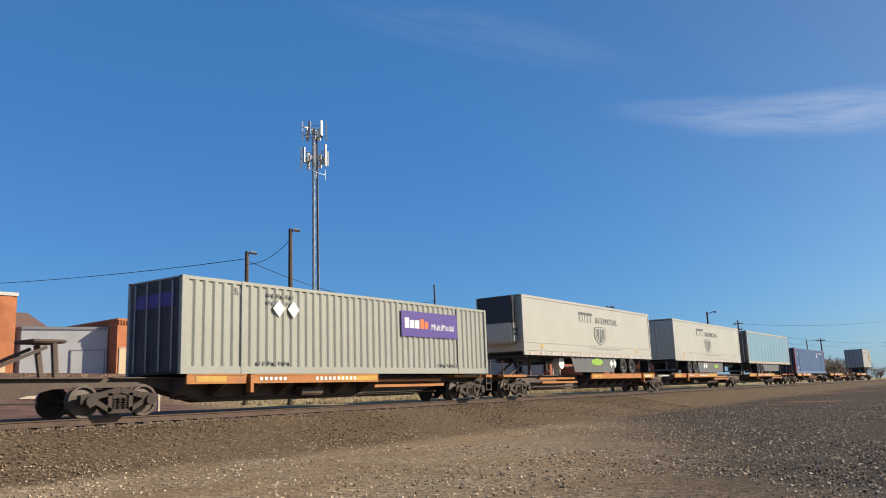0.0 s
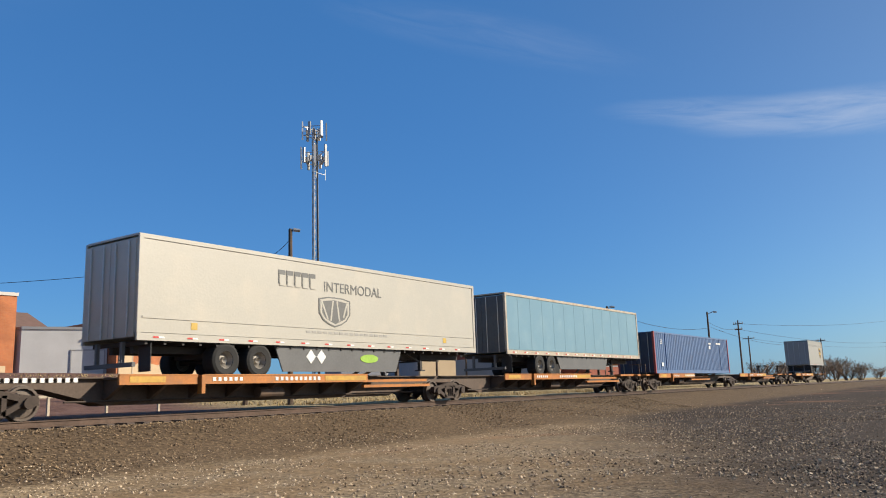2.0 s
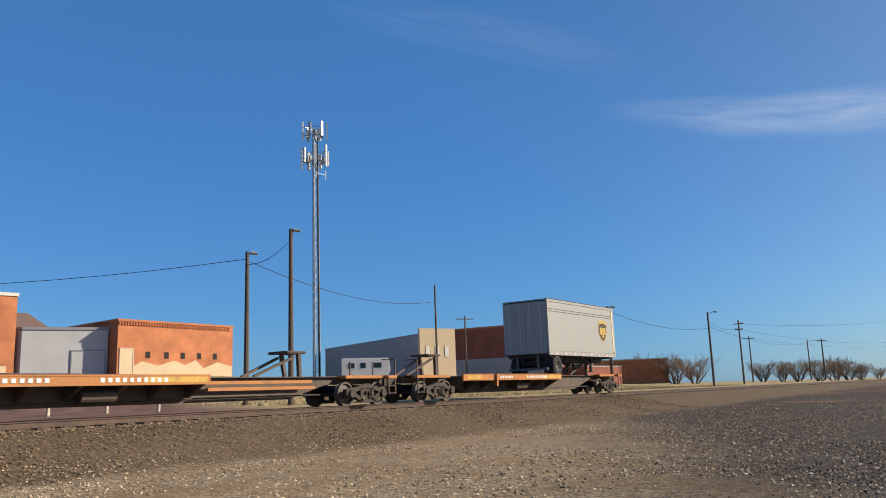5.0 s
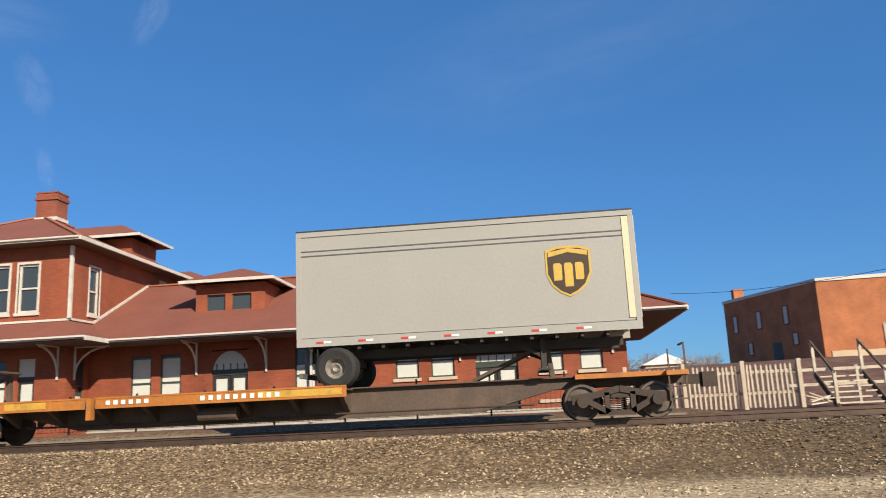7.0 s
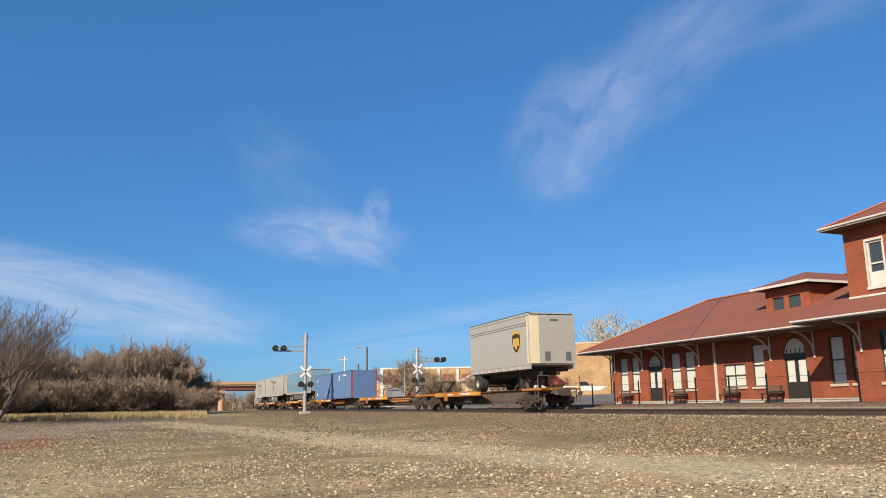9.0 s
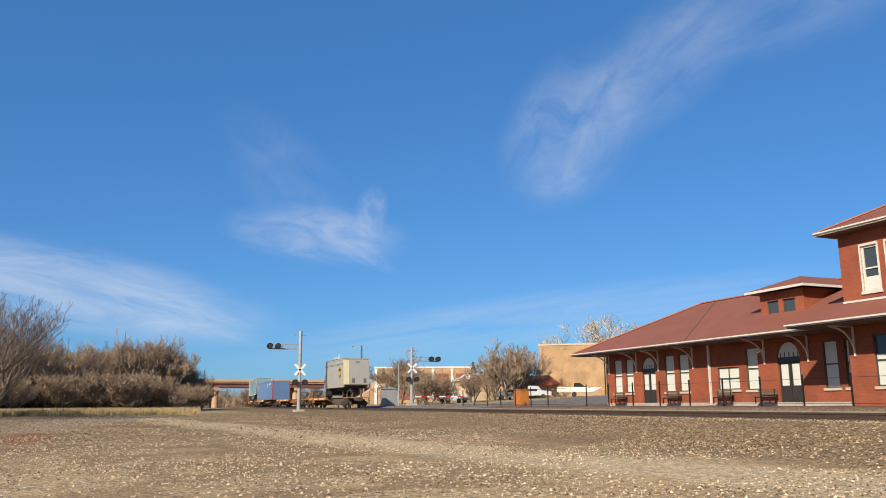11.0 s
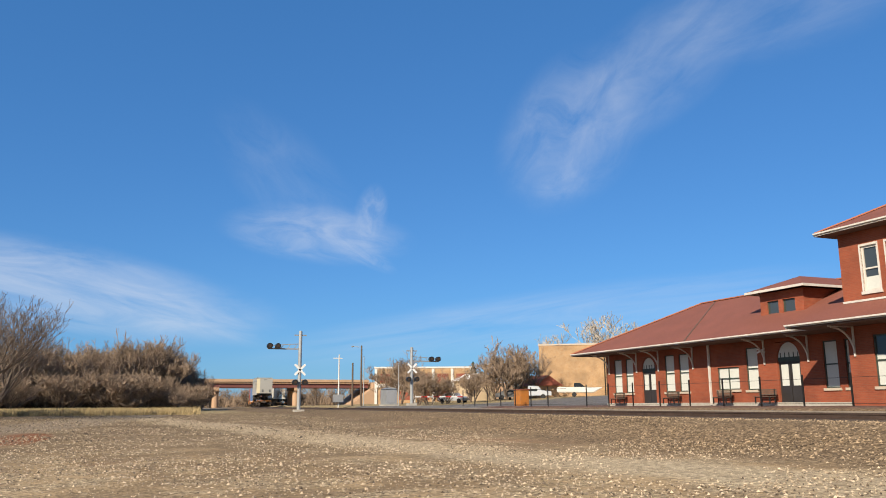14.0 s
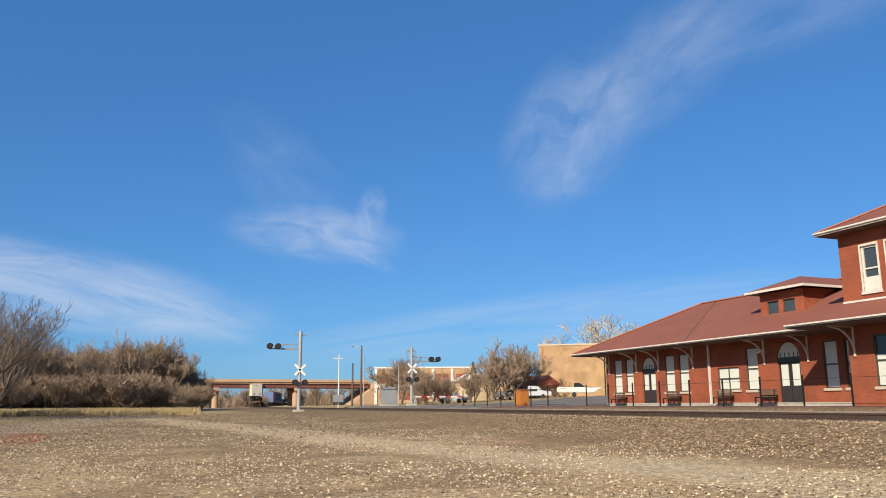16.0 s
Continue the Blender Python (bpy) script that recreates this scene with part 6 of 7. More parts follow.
# ---- the train ----
# distance gone by the train, in metres, against seconds
GONE = [(0, 0.0), (0.5, -10.5), (1, -21.1), (1.5, -31.8), (2, -42.4), (2.5, -53.1), (3, -63.9), (3.5, -74.6), (4.3, -92.1), (5.1, -109.6), (5.9, -127.1), (6.3, -135.3), (6.6, -141.3),
        (7, -149.3), (7.3, -155.2), (7.6, -161.1), (8, -169.0), (8.4, -176.8), (9, -188.4), (10, -209.3), (11, -230.6), (12, -251.4), (13, -271.3), (14, -291.0), (15, -310.3), (16, -329.5)]
MOVERS = []


def riding(x0, t_gone, z=0.0):
    x = x0 + t_gone
    slope = (track_y(x + 7.0) - track_y(x - 7.0)) / 14.0
    return pose(x, track_y(x), RAIL_TOP + z, 0, 0, math.degrees(math.atan(slope)))


def moving(name, label, category, x0, group=""):
    ob = thing(name, label, category, group, at=riding(x0, 0))
    MOVERS.append((ob, x0))
    return ob


def wheel_mesh():
    bm = B()
    prof = [(0.0, -0.02), (0.13, -0.05), (0.15, 0.0), (0.34, 0.02), (0.36, -0.05), (0.42, -0.05), (0.425, 0.06), (0.45, 0.075), (0.45, 0.1), (0.34, 0.1), (0.32, 0.06), (0.0, 0.06)]
    n = 24
    rings = [[bm.verts.new((r * math.cos(2 * math.pi * i / n), y, r * math.sin(2 * math.pi * i / n))) for i in range(n)] if r > 0 else [bm.verts.new((0, y, 0))] for r, y in prof]
    for r0, r1 in zip(rings, rings[1:]):
        for i in range(n):
            a, b = r0[i % len(r0)], r0[(i + 1) % len(r0)]
            c, d = r1[(i + 1) % len(r1)], r1[i % len(r1)]
            q = []
            for v in (a, b, c, d):
                if v not in q:
                    q.append(v)
            bm.faces.new(q)
    return finish(bm, "wheel")


def side_frame_mesh():
    """The cast side frame of a freight truck with its two openings."""
    bm = B()
    for s in (-1, 1):
        prism(bm, [(s * 1.12, 0.36), (s * 1.12, 0.58), (s * 0.66, 0.64), (s * 0.62, 0.46), (s * 0.70, 0.36)], "y", -0.09, 0.09)
        beam(bm, (s * 0.66, 0, 0.55), (0, 0, 0.70), 0.17, 0.15)
        beam(bm, (s * 0.72, 0, 0.42), (s * 0.28, 0, 0.17), 0.17, 0.13)
        beam(bm, (s * 0.30, 0, 0.16), (s * 0.30, 0, 0.62), 0.17, 0.12)
        rod(bm, (s * 0.87, -0.17, 0.42), (s * 0.87, 0.1, 0.42), 0.14, n=12)
    box(bm, -0.36, 0.36, -0.085, 0.085, 0.10, 0.20)
    return finish(bm, "side_frame")


WHEEL, SIDE = wheel_mesh(), side_frame_mesh()
bm = B()
for k in range(-1, 2):
    for j in range(7):
        rod(bm, (k * 0.16, 0, 0.2 + j * 0.045), (k * 0.16, 0, 0.222 + j * 0.045), 0.075, n=10)
SPRING = finish(bm, "spring")
BOLSTER = finish(box(B(), -0.22, 0.22, -1.05, 1.05, 0.48, 0.74), "bolster", 0.02)
bm = B()
rod(bm, (0, -0.95, 0), (0, 0.95, 0), 0.075)
AXLE = finish(bm, "axle")


def truck(parent, x):
    t = new("truck")
    t.parent, t.matrix_basis = parent, pose(x, 0, 0)
    t["label"] = "two-axle freight truck of rusty cast steel"
    for s in (-1, 1):
        part("side_frame", SIDE, "truckmetal", t, at=pose(0, s * 1.0, 0))
        part("spring", SPRING, "truckmetal", t, at=pose(0, s * 1.0, 0))
        for a in (-0.87, 0.87):
            part("wheel", WHEEL, "wheelmetal", t, at=pose(a, s * 0.76, 0.42, 0, 0, 0 if s < 0 else 180), smooth=False)
    part("bolster", BOLSTER, "truckmetal", t)
    for a in (-0.87, 0.87):
        part("axle", AXLE, "truckmetal", t, at=pose(a, 0, 0.42))


def spine_car(x0, x1, deck, hitch, right_truck, left_end, right_end, mark=True, low_beam=True):
    """One platform of a spine car between two truck centres; deck: (from, gap, to); hitch: places of fold-down stands."""
    c = (x0 + x1) / 2
    car = moving("spine_car", "weathered orange and brown spine car platform on rusty trucks", "rail car", c, "spine cars of the train")
    a, b = x0 - c, x1 - c
    # centre sill: deep in the middle, shallow over the trucks
    ends = (a - (1.6 if left_end else 0.0), b + (1.6 if right_end else 0.0))
    sill_pts = [(ends[0], 0.78), (ends[0], 1.02), (ends[1], 1.02), (ends[1], 0.78), (b - 1.5, 0.76), (b - 3.3, 0.30), (a + 3.3, 0.30), (a + 1.5, 0.76)]
    part("centre_sill", prism(B(), sill_pts, "y", -0.42, 0.42), "spine", car)
    bm = B()
    box(bm, ends[0] + 0.1, ends[1] - 0.1, -0.56, 0.56, 1.02, 1.05)
    part("sill_cap", bm, "spine", car)
    d0, dg, d1 = (v - c for v in deck)
    for side in (-1, 1):
        for u0, u1 in ((d0, dg - 0.12), (dg + 0.12, d1)):
            bm = B()
            y0, y1 = sorted((side * 1.22, side * 1.30))
            box(bm, u0, u1, y0, y1, 0.86, 1.06)
            box(bm, u0, u1, y0 - (0.0 if side > 0 else 0.012), y1 + (0.012 if side > 0 else 0.0), 1.06, 1.10)
            box(bm, u0, u1, y0, y1, 0.82, 0.86)
            part("side_sill", bm, "orange", car)
        y0, y1 = sorted((side * 0.56, side * 1.22))
        part("tyre_deck", box(B(), d0, d1, y0, y1, 0.98, 1.02), "spine", car)
        n_arm = int((d1 - d0) / 1.25)
        for k in range(n_arm + 1):
            x = d0 + 0.15 + (d1 - d0 - 0.3) * k / n_arm
            pts = [(side * 0.42, 0.42), (side * 0.42, 0.97), (side * 1.25, 0.97), (side * 1.25, 0.84)]
            part("cross_arm", prism(B(), pts, "x", x - 0.06, x + 0.06), "spine", car)
        bm = B()
        beam(bm, (dg, side * 1.31, 0.55), (dg, side * 1.31, 1.08), 0.2, 0.12)
        part("latch_post", bm, "orange", car)
    # yellow patches and plain bars for the lettering on the sill facing the lot
    if mark:
        u = dg + 0.4
        part("yellow_patch", box(B(), d0 + 0.3, min(dg - 0.3, d0 + 1.4), -1.309, -1.301, 0.88, 1.04), "yellow", car)
        part("yellow_patch", box(B(), d1 - 2.2, d1 - 0.1, -1.309, -1.301, 0.88, 1.04), "yellow", car)
        for k in range(6):
            part("lettering_bar", box(B(), u + 0.2 * k, u + 0.2 * k + 0.11, -1.316, -1.306, 0.905, 1.01), "white", car, "white reporting mark bars")
        for k in range(10):
            part("lettering_bar", box(B(), u + 2.45 + 0.21 * k, u + 2.45 + 0.21 * k + 0.11, -1.316, -1.306, 0.90, 1.015), "white", car)
    # low side beam between the deck and the hitch end
    u0, u1 = (d1 + 0.15, min(d1 + 4.6, b - 1.3)) if b - d1 > d0 - a else (max(d0 - 5.2, a + 1.4), d0 - 1.2)
    for zz, yy in ((0.62, -1.0), (0.82, -0.85)) if low_beam else ():
        part("side_beam", box(B(), u0, u1, yy, yy + 0.12, zz, zz + 0.1), "orange", car)
    # brake gear
    part("brake_cylinder", rod(B(), (dg + 2.6, -0.75, 0.55), (dg + 3.6, -0.75, 0.55), 0.17, n=14), "spine", car)
    bm = B()
    rod(bm, (a + 2.0, -0.62, 0.42), (b - 2.0, -0.62, 0.42), 0.03, n=6)
    part("brake_pipe", bm, "truckmetal", car)
    for h, lean, up in hitch:
        hs = new("hitch_stand")
        hs.parent, hs.matrix_basis = car, pose(h - c, 0, 1.02)
        for s in (-1, 1):
            bm = B()
            beam(bm, (0, s * 0.35, 0), (lean * 0.12, s * 0.42, up - 0.09), 0.13, 0.12)
            beam(bm, (lean * 2.0, s * 0.3, 0.05), (lean * 0.3, s * 0.40, up - 0.2), 0.1, 0.08)
            part("strut", bm, "spine", hs)
        part("hitch_plate", box(B(), lean * 0.25 - 0.45, lean * 0.25 + 0.45, -0.5, 0.5, up - 0.09, up), "spine", hs, bevel=0.03)
    truck(car, a)
    if right_truck:
        truck(car, b)
    for flag, e, s in ((left_end, ends[0], -1), (right_end, ends[1], 1)):
        if flag:
            bm = B()
            box(bm, min(e, e - s * 0.5), max(e, e - s * 0.5), -1.2, 1.2, 0.95, 1.06)
            box(bm, min(e, e - s * 2.6), max(e, e - s * 2.6), -0.95, -0.5, 0.96, 1.07)
            box(bm, min(e, e - s * 2.6), max(e, e - s * 2.6), 0.5, 0.95, 0.96, 1.07)
            part("end_platform", bm, "orange", car)
            bm = B()
            box(bm, min(e, e + s * 0.55), max(e, e + s * 0.55), -0.12, 0.12, 0.74, 0.98)
            box(bm, min(e + s * 0.5, e + s * 0.85), max(e + s * 0.5, e + s * 0.85), -0.2, 0.2, 0.66, 1.02)
            part("coupler", bm, "truckmetal", car)
            for y in (-1.15, 1.15):
                bm = B()
                beam(bm, (e - s * 0.05, y, 0.35), (e - s * 0.05, y, 1.7), 0.04)
                beam(bm, (e - s * 0.45, y, 0.35), (e - s * 0.45, y, 1.05), 0.04)
                for k in range(3):
                    beam(bm, (e - s * 0.05, y, 0.4 + k * 0.28), (e - s * 0.45, y, 0.4 + k * 0.28), 0.03)
                part("ladder", bm, "spine", car)
            part("grab_rail", beam(B(), (e - s * 0.05, -1.15, 1.68), (e - s * 0.05, -0.5, 1.68), 0.04), "spine", car)
    return car


spine_car(-5.2, 12.4, (-4.5, -1.9, 4.6), [(11.0, -1, 1.0)], False, False, False)
spine_car(12.4, 29.2, (14.3, 16.6, 22.7), [(27.0, 1, 0.5)], True, False, True)
spine_car(33.4, 51.5, (41.1, 48.6, 50.7), [(35.8, -1, 1.0)], False, True, False)
spine_car(51.5, 70.0, (54.6, 57.2, 64.5), [(67.4, -1, 1.0)], False, False, False)
spine_car(70.0, 89.4, (74.2, 76.8, 83.4), [(86.6, -1, 1.0)], True, False, True)
spine_car(93.6, 111.8, (94.0, 96.4, 101.3), [(109.2, -1, 0.4)], False, True, False)
spine_car(111.8, 129.7, (113.5, 116.2, 122.5), [(127.0, -1, 0.9)], True, False, True)
spine_car(134.2, 151.3, (135.7, 138.3, 144.8), [(135.0, -1, 0.95), (149.8, -1, 1.0)], True, True, True, low_beam=False)


def corrugated(bm, x0, x1, y, z0, z1, count, depth, face):
    """A pressed-steel panel with trapezoid ribs along x."""
    pitch_ = (x1 - x0) / count
    xs = []
    for k in range(count):
        a = x0 + k * pitch_
        xs += [(a, 0), (a + pitch_ * 0.3, 0), (a + pitch_ * 0.5, depth), (a + pitch_ * 0.8, depth)]
    xs.append((x1, 0))
    lo = [bm.verts.new((x, y - face * d, z0)) for x, d in xs]
    hi = [bm.verts.new((x, y - face * d, z1)) for x, d in xs]
    for i in range(len(xs) - 1):
        bm.faces.new((lo[i], lo[i + 1], hi[i + 1], hi[i]))


def container(x0, x1, z0, z1, body, post, label, ribs, doors):
    c = (x0 + x1) / 2
    ob = moving("shipping_container", label, "container", c, "containers on the train")
    h = (x1 - x0) / 2
    w = 1.3
    for f in (-1, 1):
        bm = B()
        corrugated(bm, -h + 0.12, h - 0.12, f * (w - 0.004), z0 + 0.22, z1 - 0.1, ribs, 0.045, f)
        part("side_panel", bm, body, ob)
    for y0, y1 in ((-w, -w + 0.1), (w - 0.1, w)):
        part("bottom_rail", box(B(), -h + 0.12, h - 0.12, y0, y1, z0, z0 + 0.22), body, ob)
        part("top_rail", box(B(), -h + 0.12, h - 0.12, y0, y1, z1 - 0.1, z1), body, ob)
    for x in (-h, -h + 2.25, h - 2.25 - 0.0, h):
        for y in (-1, 1):
            xx = max(-h, min(h - 0.14, x - 0.07))
            yy = sorted((y * w * 1.001 + y * 0.012, y * (w - 0.12)))
            part("corner_post", box(B(), xx, xx + 0.14, yy[0], yy[1], z0 - 0.004, z1 + 0.004), post if abs(x) == h else body, ob)
    part("roof_panel", box(B(), -h, h, -w + 0.02, w - 0.02, z1 - 0.06, z1 - 0.012), body, ob)
    part("floor", box(B(), -h + 0.02, h - 0.02, -w + 0.1, w - 0.1, z0 + 0.02, z0 + 0.15), "under", ob)
    part("end_panel", box(B(), h - 0.06, h - 0.01, -w + 0.1, w - 0.1, z0, z1 - 0.02), body, ob)
    # door end, leading
    for y0, y1 in ((-w + 0.1, -0.01), (0.01, w - 0.1)):
        dr = part("door", box(B(), -h + 0.005, -h + 0.05, y0, y1, z0 + 0.08, z1 - 0.08), doors, ob)
        bm = B()
        for y in (y0 + 0.3, y1 - 0.3):
            rod(bm, (-h - 0.03, y, z0 + 0.1), (-h - 0.03, y, z1 - 0.1), 0.022, n=6)
        part("lock_rod", bm, "galv", dr)
    return ob


Z = lambda world_z: world_z - RAIL_TOP
c1 = container(14.07, 30.3, Z(0.78), Z(3.6), "cgrey", "cgrey", "pale grey corrugated 53-foot container with a purple panel", 46, "dark_doors")
hL = (30.3 - 14.07) / 2
sgn = part("sign_panel", box(B(), 1.95, 5.75, -1.325, -1.300, Z(2.22), Z(3.22)), "purple", c1, "purple and white company panel")
bm = B()
for k in range(3):
    box(bm, 2.15 + 0.33 * k, 2.42 + 0.33 * k, -1.332, -1.326, Z(2.55), Z(2.95 - 0.08 * (k > 0)))
part("sign_shape", bm, "white", sgn)
bm = B()
for k in range(2):
    box(bm, 3.16 + 0.28 * k, 3.4 + 0.28 * k, -1.332, -1.326, Z(2.55), Z(2.93 - 0.08 * k))
part("sign_shape", bm, "orange_mark", sgn)
lettering("sign_word", "MultiModal", 0.36, "white", sgn, pose(4.7, -1.330, Z(2.53), 90, 0, 0))
for x in (-4.42, -3.78):
    bm = B()
    z = Z(2.86)
    prism(bm, [(x, z - 0.28), (x + 0.26, z), (x, z + 0.28), (x - 0.26, z)], "y", -1.34, -1.302)
    part("placard", bm, "white", c1, "white diamond placard")
lettering("number", "53", 0.26, "logo_grey", c1, pose(-6.1, -1.325, Z(3.2), 90, 0, 0))
grey_bar = finish(box(B(), 0, 0.12, -1.318, -1.302, 0, 0.1), "lettering_bar")
for k in range(2):
    for j in range(6):
        part("lettering_bar", grey_bar, "logo_grey", c1, at=pose(-4.9 + 0.2 * j, 0, Z(3.22 - 0.24 * k)))
    for j in range(7):
        part("lettering_bar", grey_bar, "logo_grey", c1, at=pose(-5.3 + 9.6 * k + 0.22 * j, 0, Z(1.06)))
part("end_sign", box(B(), -hL - 0.02, -hL + 0.002, -0.95, 0.85, Z(2.75), Z(3.15)), "purple", c1)

c2 = container(93.5, 110.5, Z(0.78), Z(3.56), "cblue", "cred", "blue corrugated 53-foot container with red corner posts", 48, "navy_doors")
lettering("number", "53", 0.42, "white", c2, pose(-7.2, -1.325, Z(2.75), 90, 0, 0))
lettering("number", "53", 0.42, "white", c2, pose(-8.56, 0.0, Z(2.75), 90, 0, -90))
white_bar = finish(box(B(), 0, 0.15, -1.325, -1.302, 0, 0.14), "lettering_bar")
for x, z, n in ((3.3, 3.0, 3), (5.2, 3.05, 6)):
    for k in range(n):
        part("lettering_bar", white_bar, "white", c2, at=pose(x + 0.2 * k, 0, Z(z)))
part("white_tag", box(B(), 3.35, 3.7, -1.325, -1.302, Z(2.65), Z(2.9)), "white", c2)
part("white_tag", box(B(), -7.35, -7.0, -1.325, -1.302, Z(1.25), Z(1.5)), "white", c2)


def road_wheel(parent, x, z, y=-1.0):
    for s in (-1, 1):
        t = part("tyre", TYRE, "tyre", parent, at=pose(x, s * 1.02, z))
        part("rim", RIM, "rim", t)


bm = B()
prof = [(0.26, -0.26), (0.42, -0.28), (0.50, -0.24), (0.52, -0.15), (0.52, 0.15), (0.50, 0.24), (0.42, 0.28), (0.26, 0.26)]
rings = [[bm.verts.new((r * math.cos(2 * math.pi * i / 28), y, r * math.sin(2 * math.pi * i / 28))) for i in range(28)] for r, y in prof]
for r0, r1 in zip(rings, rings[1:] + rings[:1]):
    for i in range(28):
        bm.faces.new((r0[i], r0[(i + 1) % 28], r1[(i + 1) % 28], r1[i]))
TYRE = finish(bm, "tyre")
bm = B()
prof = [(0.0, -0.10), (0.09, -0.18), (0.11, -0.12), (0.19, -0.08), (0.24, -0.2), (0.265, -0.25), (0.265, 0.25), (0.24, 0.2), (0.11, 0.1), (0.0, 0.1)]
rings = [[bm.verts.new((r * math.cos(2 * math.pi * i / 20), y, r * math.sin(2 * math.pi * i / 20))) for i in range(20)] if r else [bm.verts.new((0, y, 0))] for r, y in prof]
for r0, r1 in zip(rings, rings[1:]):
    for i in range(20):
        q = []
        for v in (r0[i % len(r0)], r0[(i + 1) % len(r0)], r1[(i + 1) % len(r1)], r1[i % len(r1)]):
            if v not in q:
                q.append(v)
        bm.faces.new(q)
RIM = finish(bm, "rim")


def trailer(x0, x1, z0, z1, body, rail, label, wheels, legs, nose, seam=1.22, skirt=None, doors=None, group="trailers on the train"):
    """A highway van trailer; nose: 1 where it points to the right, -1 to the left."""
    c = (x0 + x1) / 2
    ob = moving("semi_trailer", label, "trailer", c, group)
    h, w = (x1 - x0) / 2, 1.3
    b = part("body", box(B(), -h + 0.05, h - 0.05, -w, w, z0 + 0.2, z1 - 0.08), body, ob, bevel=0.02)
    for k in range(1, int(2 * h / seam) if seam else 0):
        x = -h + k * seam
        part("panel_seam", box(B(), x - 0.02, x + 0.02, -w - 0.006, -w - 0.001, z0 + 0.22, z1 - 0.12), body, b)
    for y in (-1, 1):
        ya, yb = sorted((y * (w - 0.06), y * (w + 0.025)))
        part("top_rail", box(B(), -h, h, ya, yb, z1 - 0.12, z1), rail, ob)
        part("bottom_rail", box(B(), -h, h, ya, yb, z0, z0 + 0.2), rail, ob)
    for x in (-h, h - 0.12):
        for y in (-1, 1):
            ya, yb = sorted((y * (w - 0.1), y * (w + 0.022)))
            part("corner_post", box(B(), x - 0.004, x + 0.124, ya, yb, z0 + 0.2, z1 - 0.12), rail, ob)
    part("roof_panel", box(B(), -h + 0.02, h - 0.02, -w + 0.05, w - 0.05, z1 - 0.04, z1 + 0.02), rail, ob)
    # red and white reflecting strips
    n = int(2 * h / 1.15)
    strips = [finish(box(B(), 0, 0.18, -w - 0.033, -w - 0.026, z0 + 0.07, z0 + 0.12), "reflector") for _ in range(2)]
    for k in range(n):
        x = -h + 0.5 + k * (2 * h - 1.0) / n
        part("red_reflector", strips[0], "red", ob, at=pose(x, 0, 0))
        part("white_reflector", strips[1], "white", ob, at=pose(x + 0.18, 0, 0))
    member = finish(box(B(), 0, 0.08, -w + 0.05, w - 0.05, z0 - 0.1, z0 + 0.02), "cross_member")
    for k in range(int(2 * h / 0.6)):
        part("cross_member", member, "under", ob, at=pose(-h + 0.3 + k * 0.6, 0, 0))
    for y in (-0.5, 0.5):
        part("frame_rail", box(B(), -h + 0.4, h - 0.4, y - 0.08, y + 0.08, z0 - 0.3, z0 - 0.09), "under", ob)
    for x in wheels:
        road_wheel(ob, x - c, Z(1.19))
        part("axle", rod(B(), (x - c, -0.9, Z(1.19)), (x - c, 0.9, Z(1.19)), 0.09, n=8), "under", ob)
    for x in wheels:
        part("suspension", box(B(), x - c - 0.35, x - c + 0.35, -0.75, 0.75, Z(1.25), z0 - 0.25), "under", ob)
    lx = legs - c
    for y in (-0.75, 0.75):
        bm = B()
        beam(bm, (lx, y, z0 - 0.05), (lx, y, Z(0.95)), 0.13)
        beam(bm, (lx, y, Z(1.25)), (lx + nose * -0.9, y, z0 - 0.1), 0.07)
        box(bm, lx - 0.15, lx + 0.15, y - 0.15, y + 0.15, Z(0.9), Z(0.95))
        part("landing_leg", bm, "under", ob)
    part("leg_brace", beam(B(), (lx, -0.75, Z(1.3)), (lx, 0.75, Z(1.3)), 0.07), "under", ob)
    if skirt:
        a, bb, zz = skirt
        part("side_skirt", prism(B(), [(a - c, z0 - 0.01), (bb - c, z0 - 0.01), (bb - c - 0.35, zz), (a - c + 0.35, zz)], "y", -w + 0.08, -w + 0.13), "skirt", ob)
    # the rear: two doors with rods and hinges, bumper, mudflaps
    e = -nose * h
    for y0, y1 in ((-w + 0.1, -0.01), (0.01, w - 0.1)):
        xa, xb = sorted((e, e - nose * 0.03))
        dr = part("door", box(B(), xa, xb, y0, y1, z0 + 0.1, z1 - 0.14), doors or body, ob)
        bm = B()
        for y in (y0 + 0.28, y1 - 0.28):
            rod(bm, (e - nose * 0.06, y, z0 + 0.1), (e - nose * 0.06, y, z1 - 0.16), 0.02, n=6)
        part("lock_rod", bm, "alu", dr)
    bm = B()
    xa, xb = sorted((e, e + nose * 0.1))
    box(bm, xa, xb, -1.15, 1.15, Z(0.98), Z(1.1))
    for y in (-0.6, 0.6):
        box(bm, xa, xb, y - 0.05, y + 0.05, Z(1.1), z0)
    part("rear_bumper", bm, "skirt", ob)
    part("mudflap", box(B(), e + nose * 0.5 - 0.012, e + nose * 0.5 + 0.012, -1.25, -0.7, Z(0.85), z0 - 0.05), "black", ob)
    return ob


def shield(parent, x, z, w, h, y, outer, inner):
    pts = [(-0.5, 0.42), (-0.25, 0.49), (0, 0.5), (0.25, 0.49), (0.5, 0.42), (0.5, -0.05), (0.38, -0.28), (0.2, -0.42), (0, -0.5), (-0.2, -0.42), (-0.38, -0.28), (-0.5, -0.05)]
    o = part("shield", prism(B(), [(x + a * w, z + b * h) for a, b in pts], "y", y - 0.012, y), outer, parent)
    part("shield_field", prism(B(), [(x + a * w * 0.91, z + b * h * 0.91) for a, b in pts], "y", y - 0.018, y - 0.0125), inner, o)
    return o


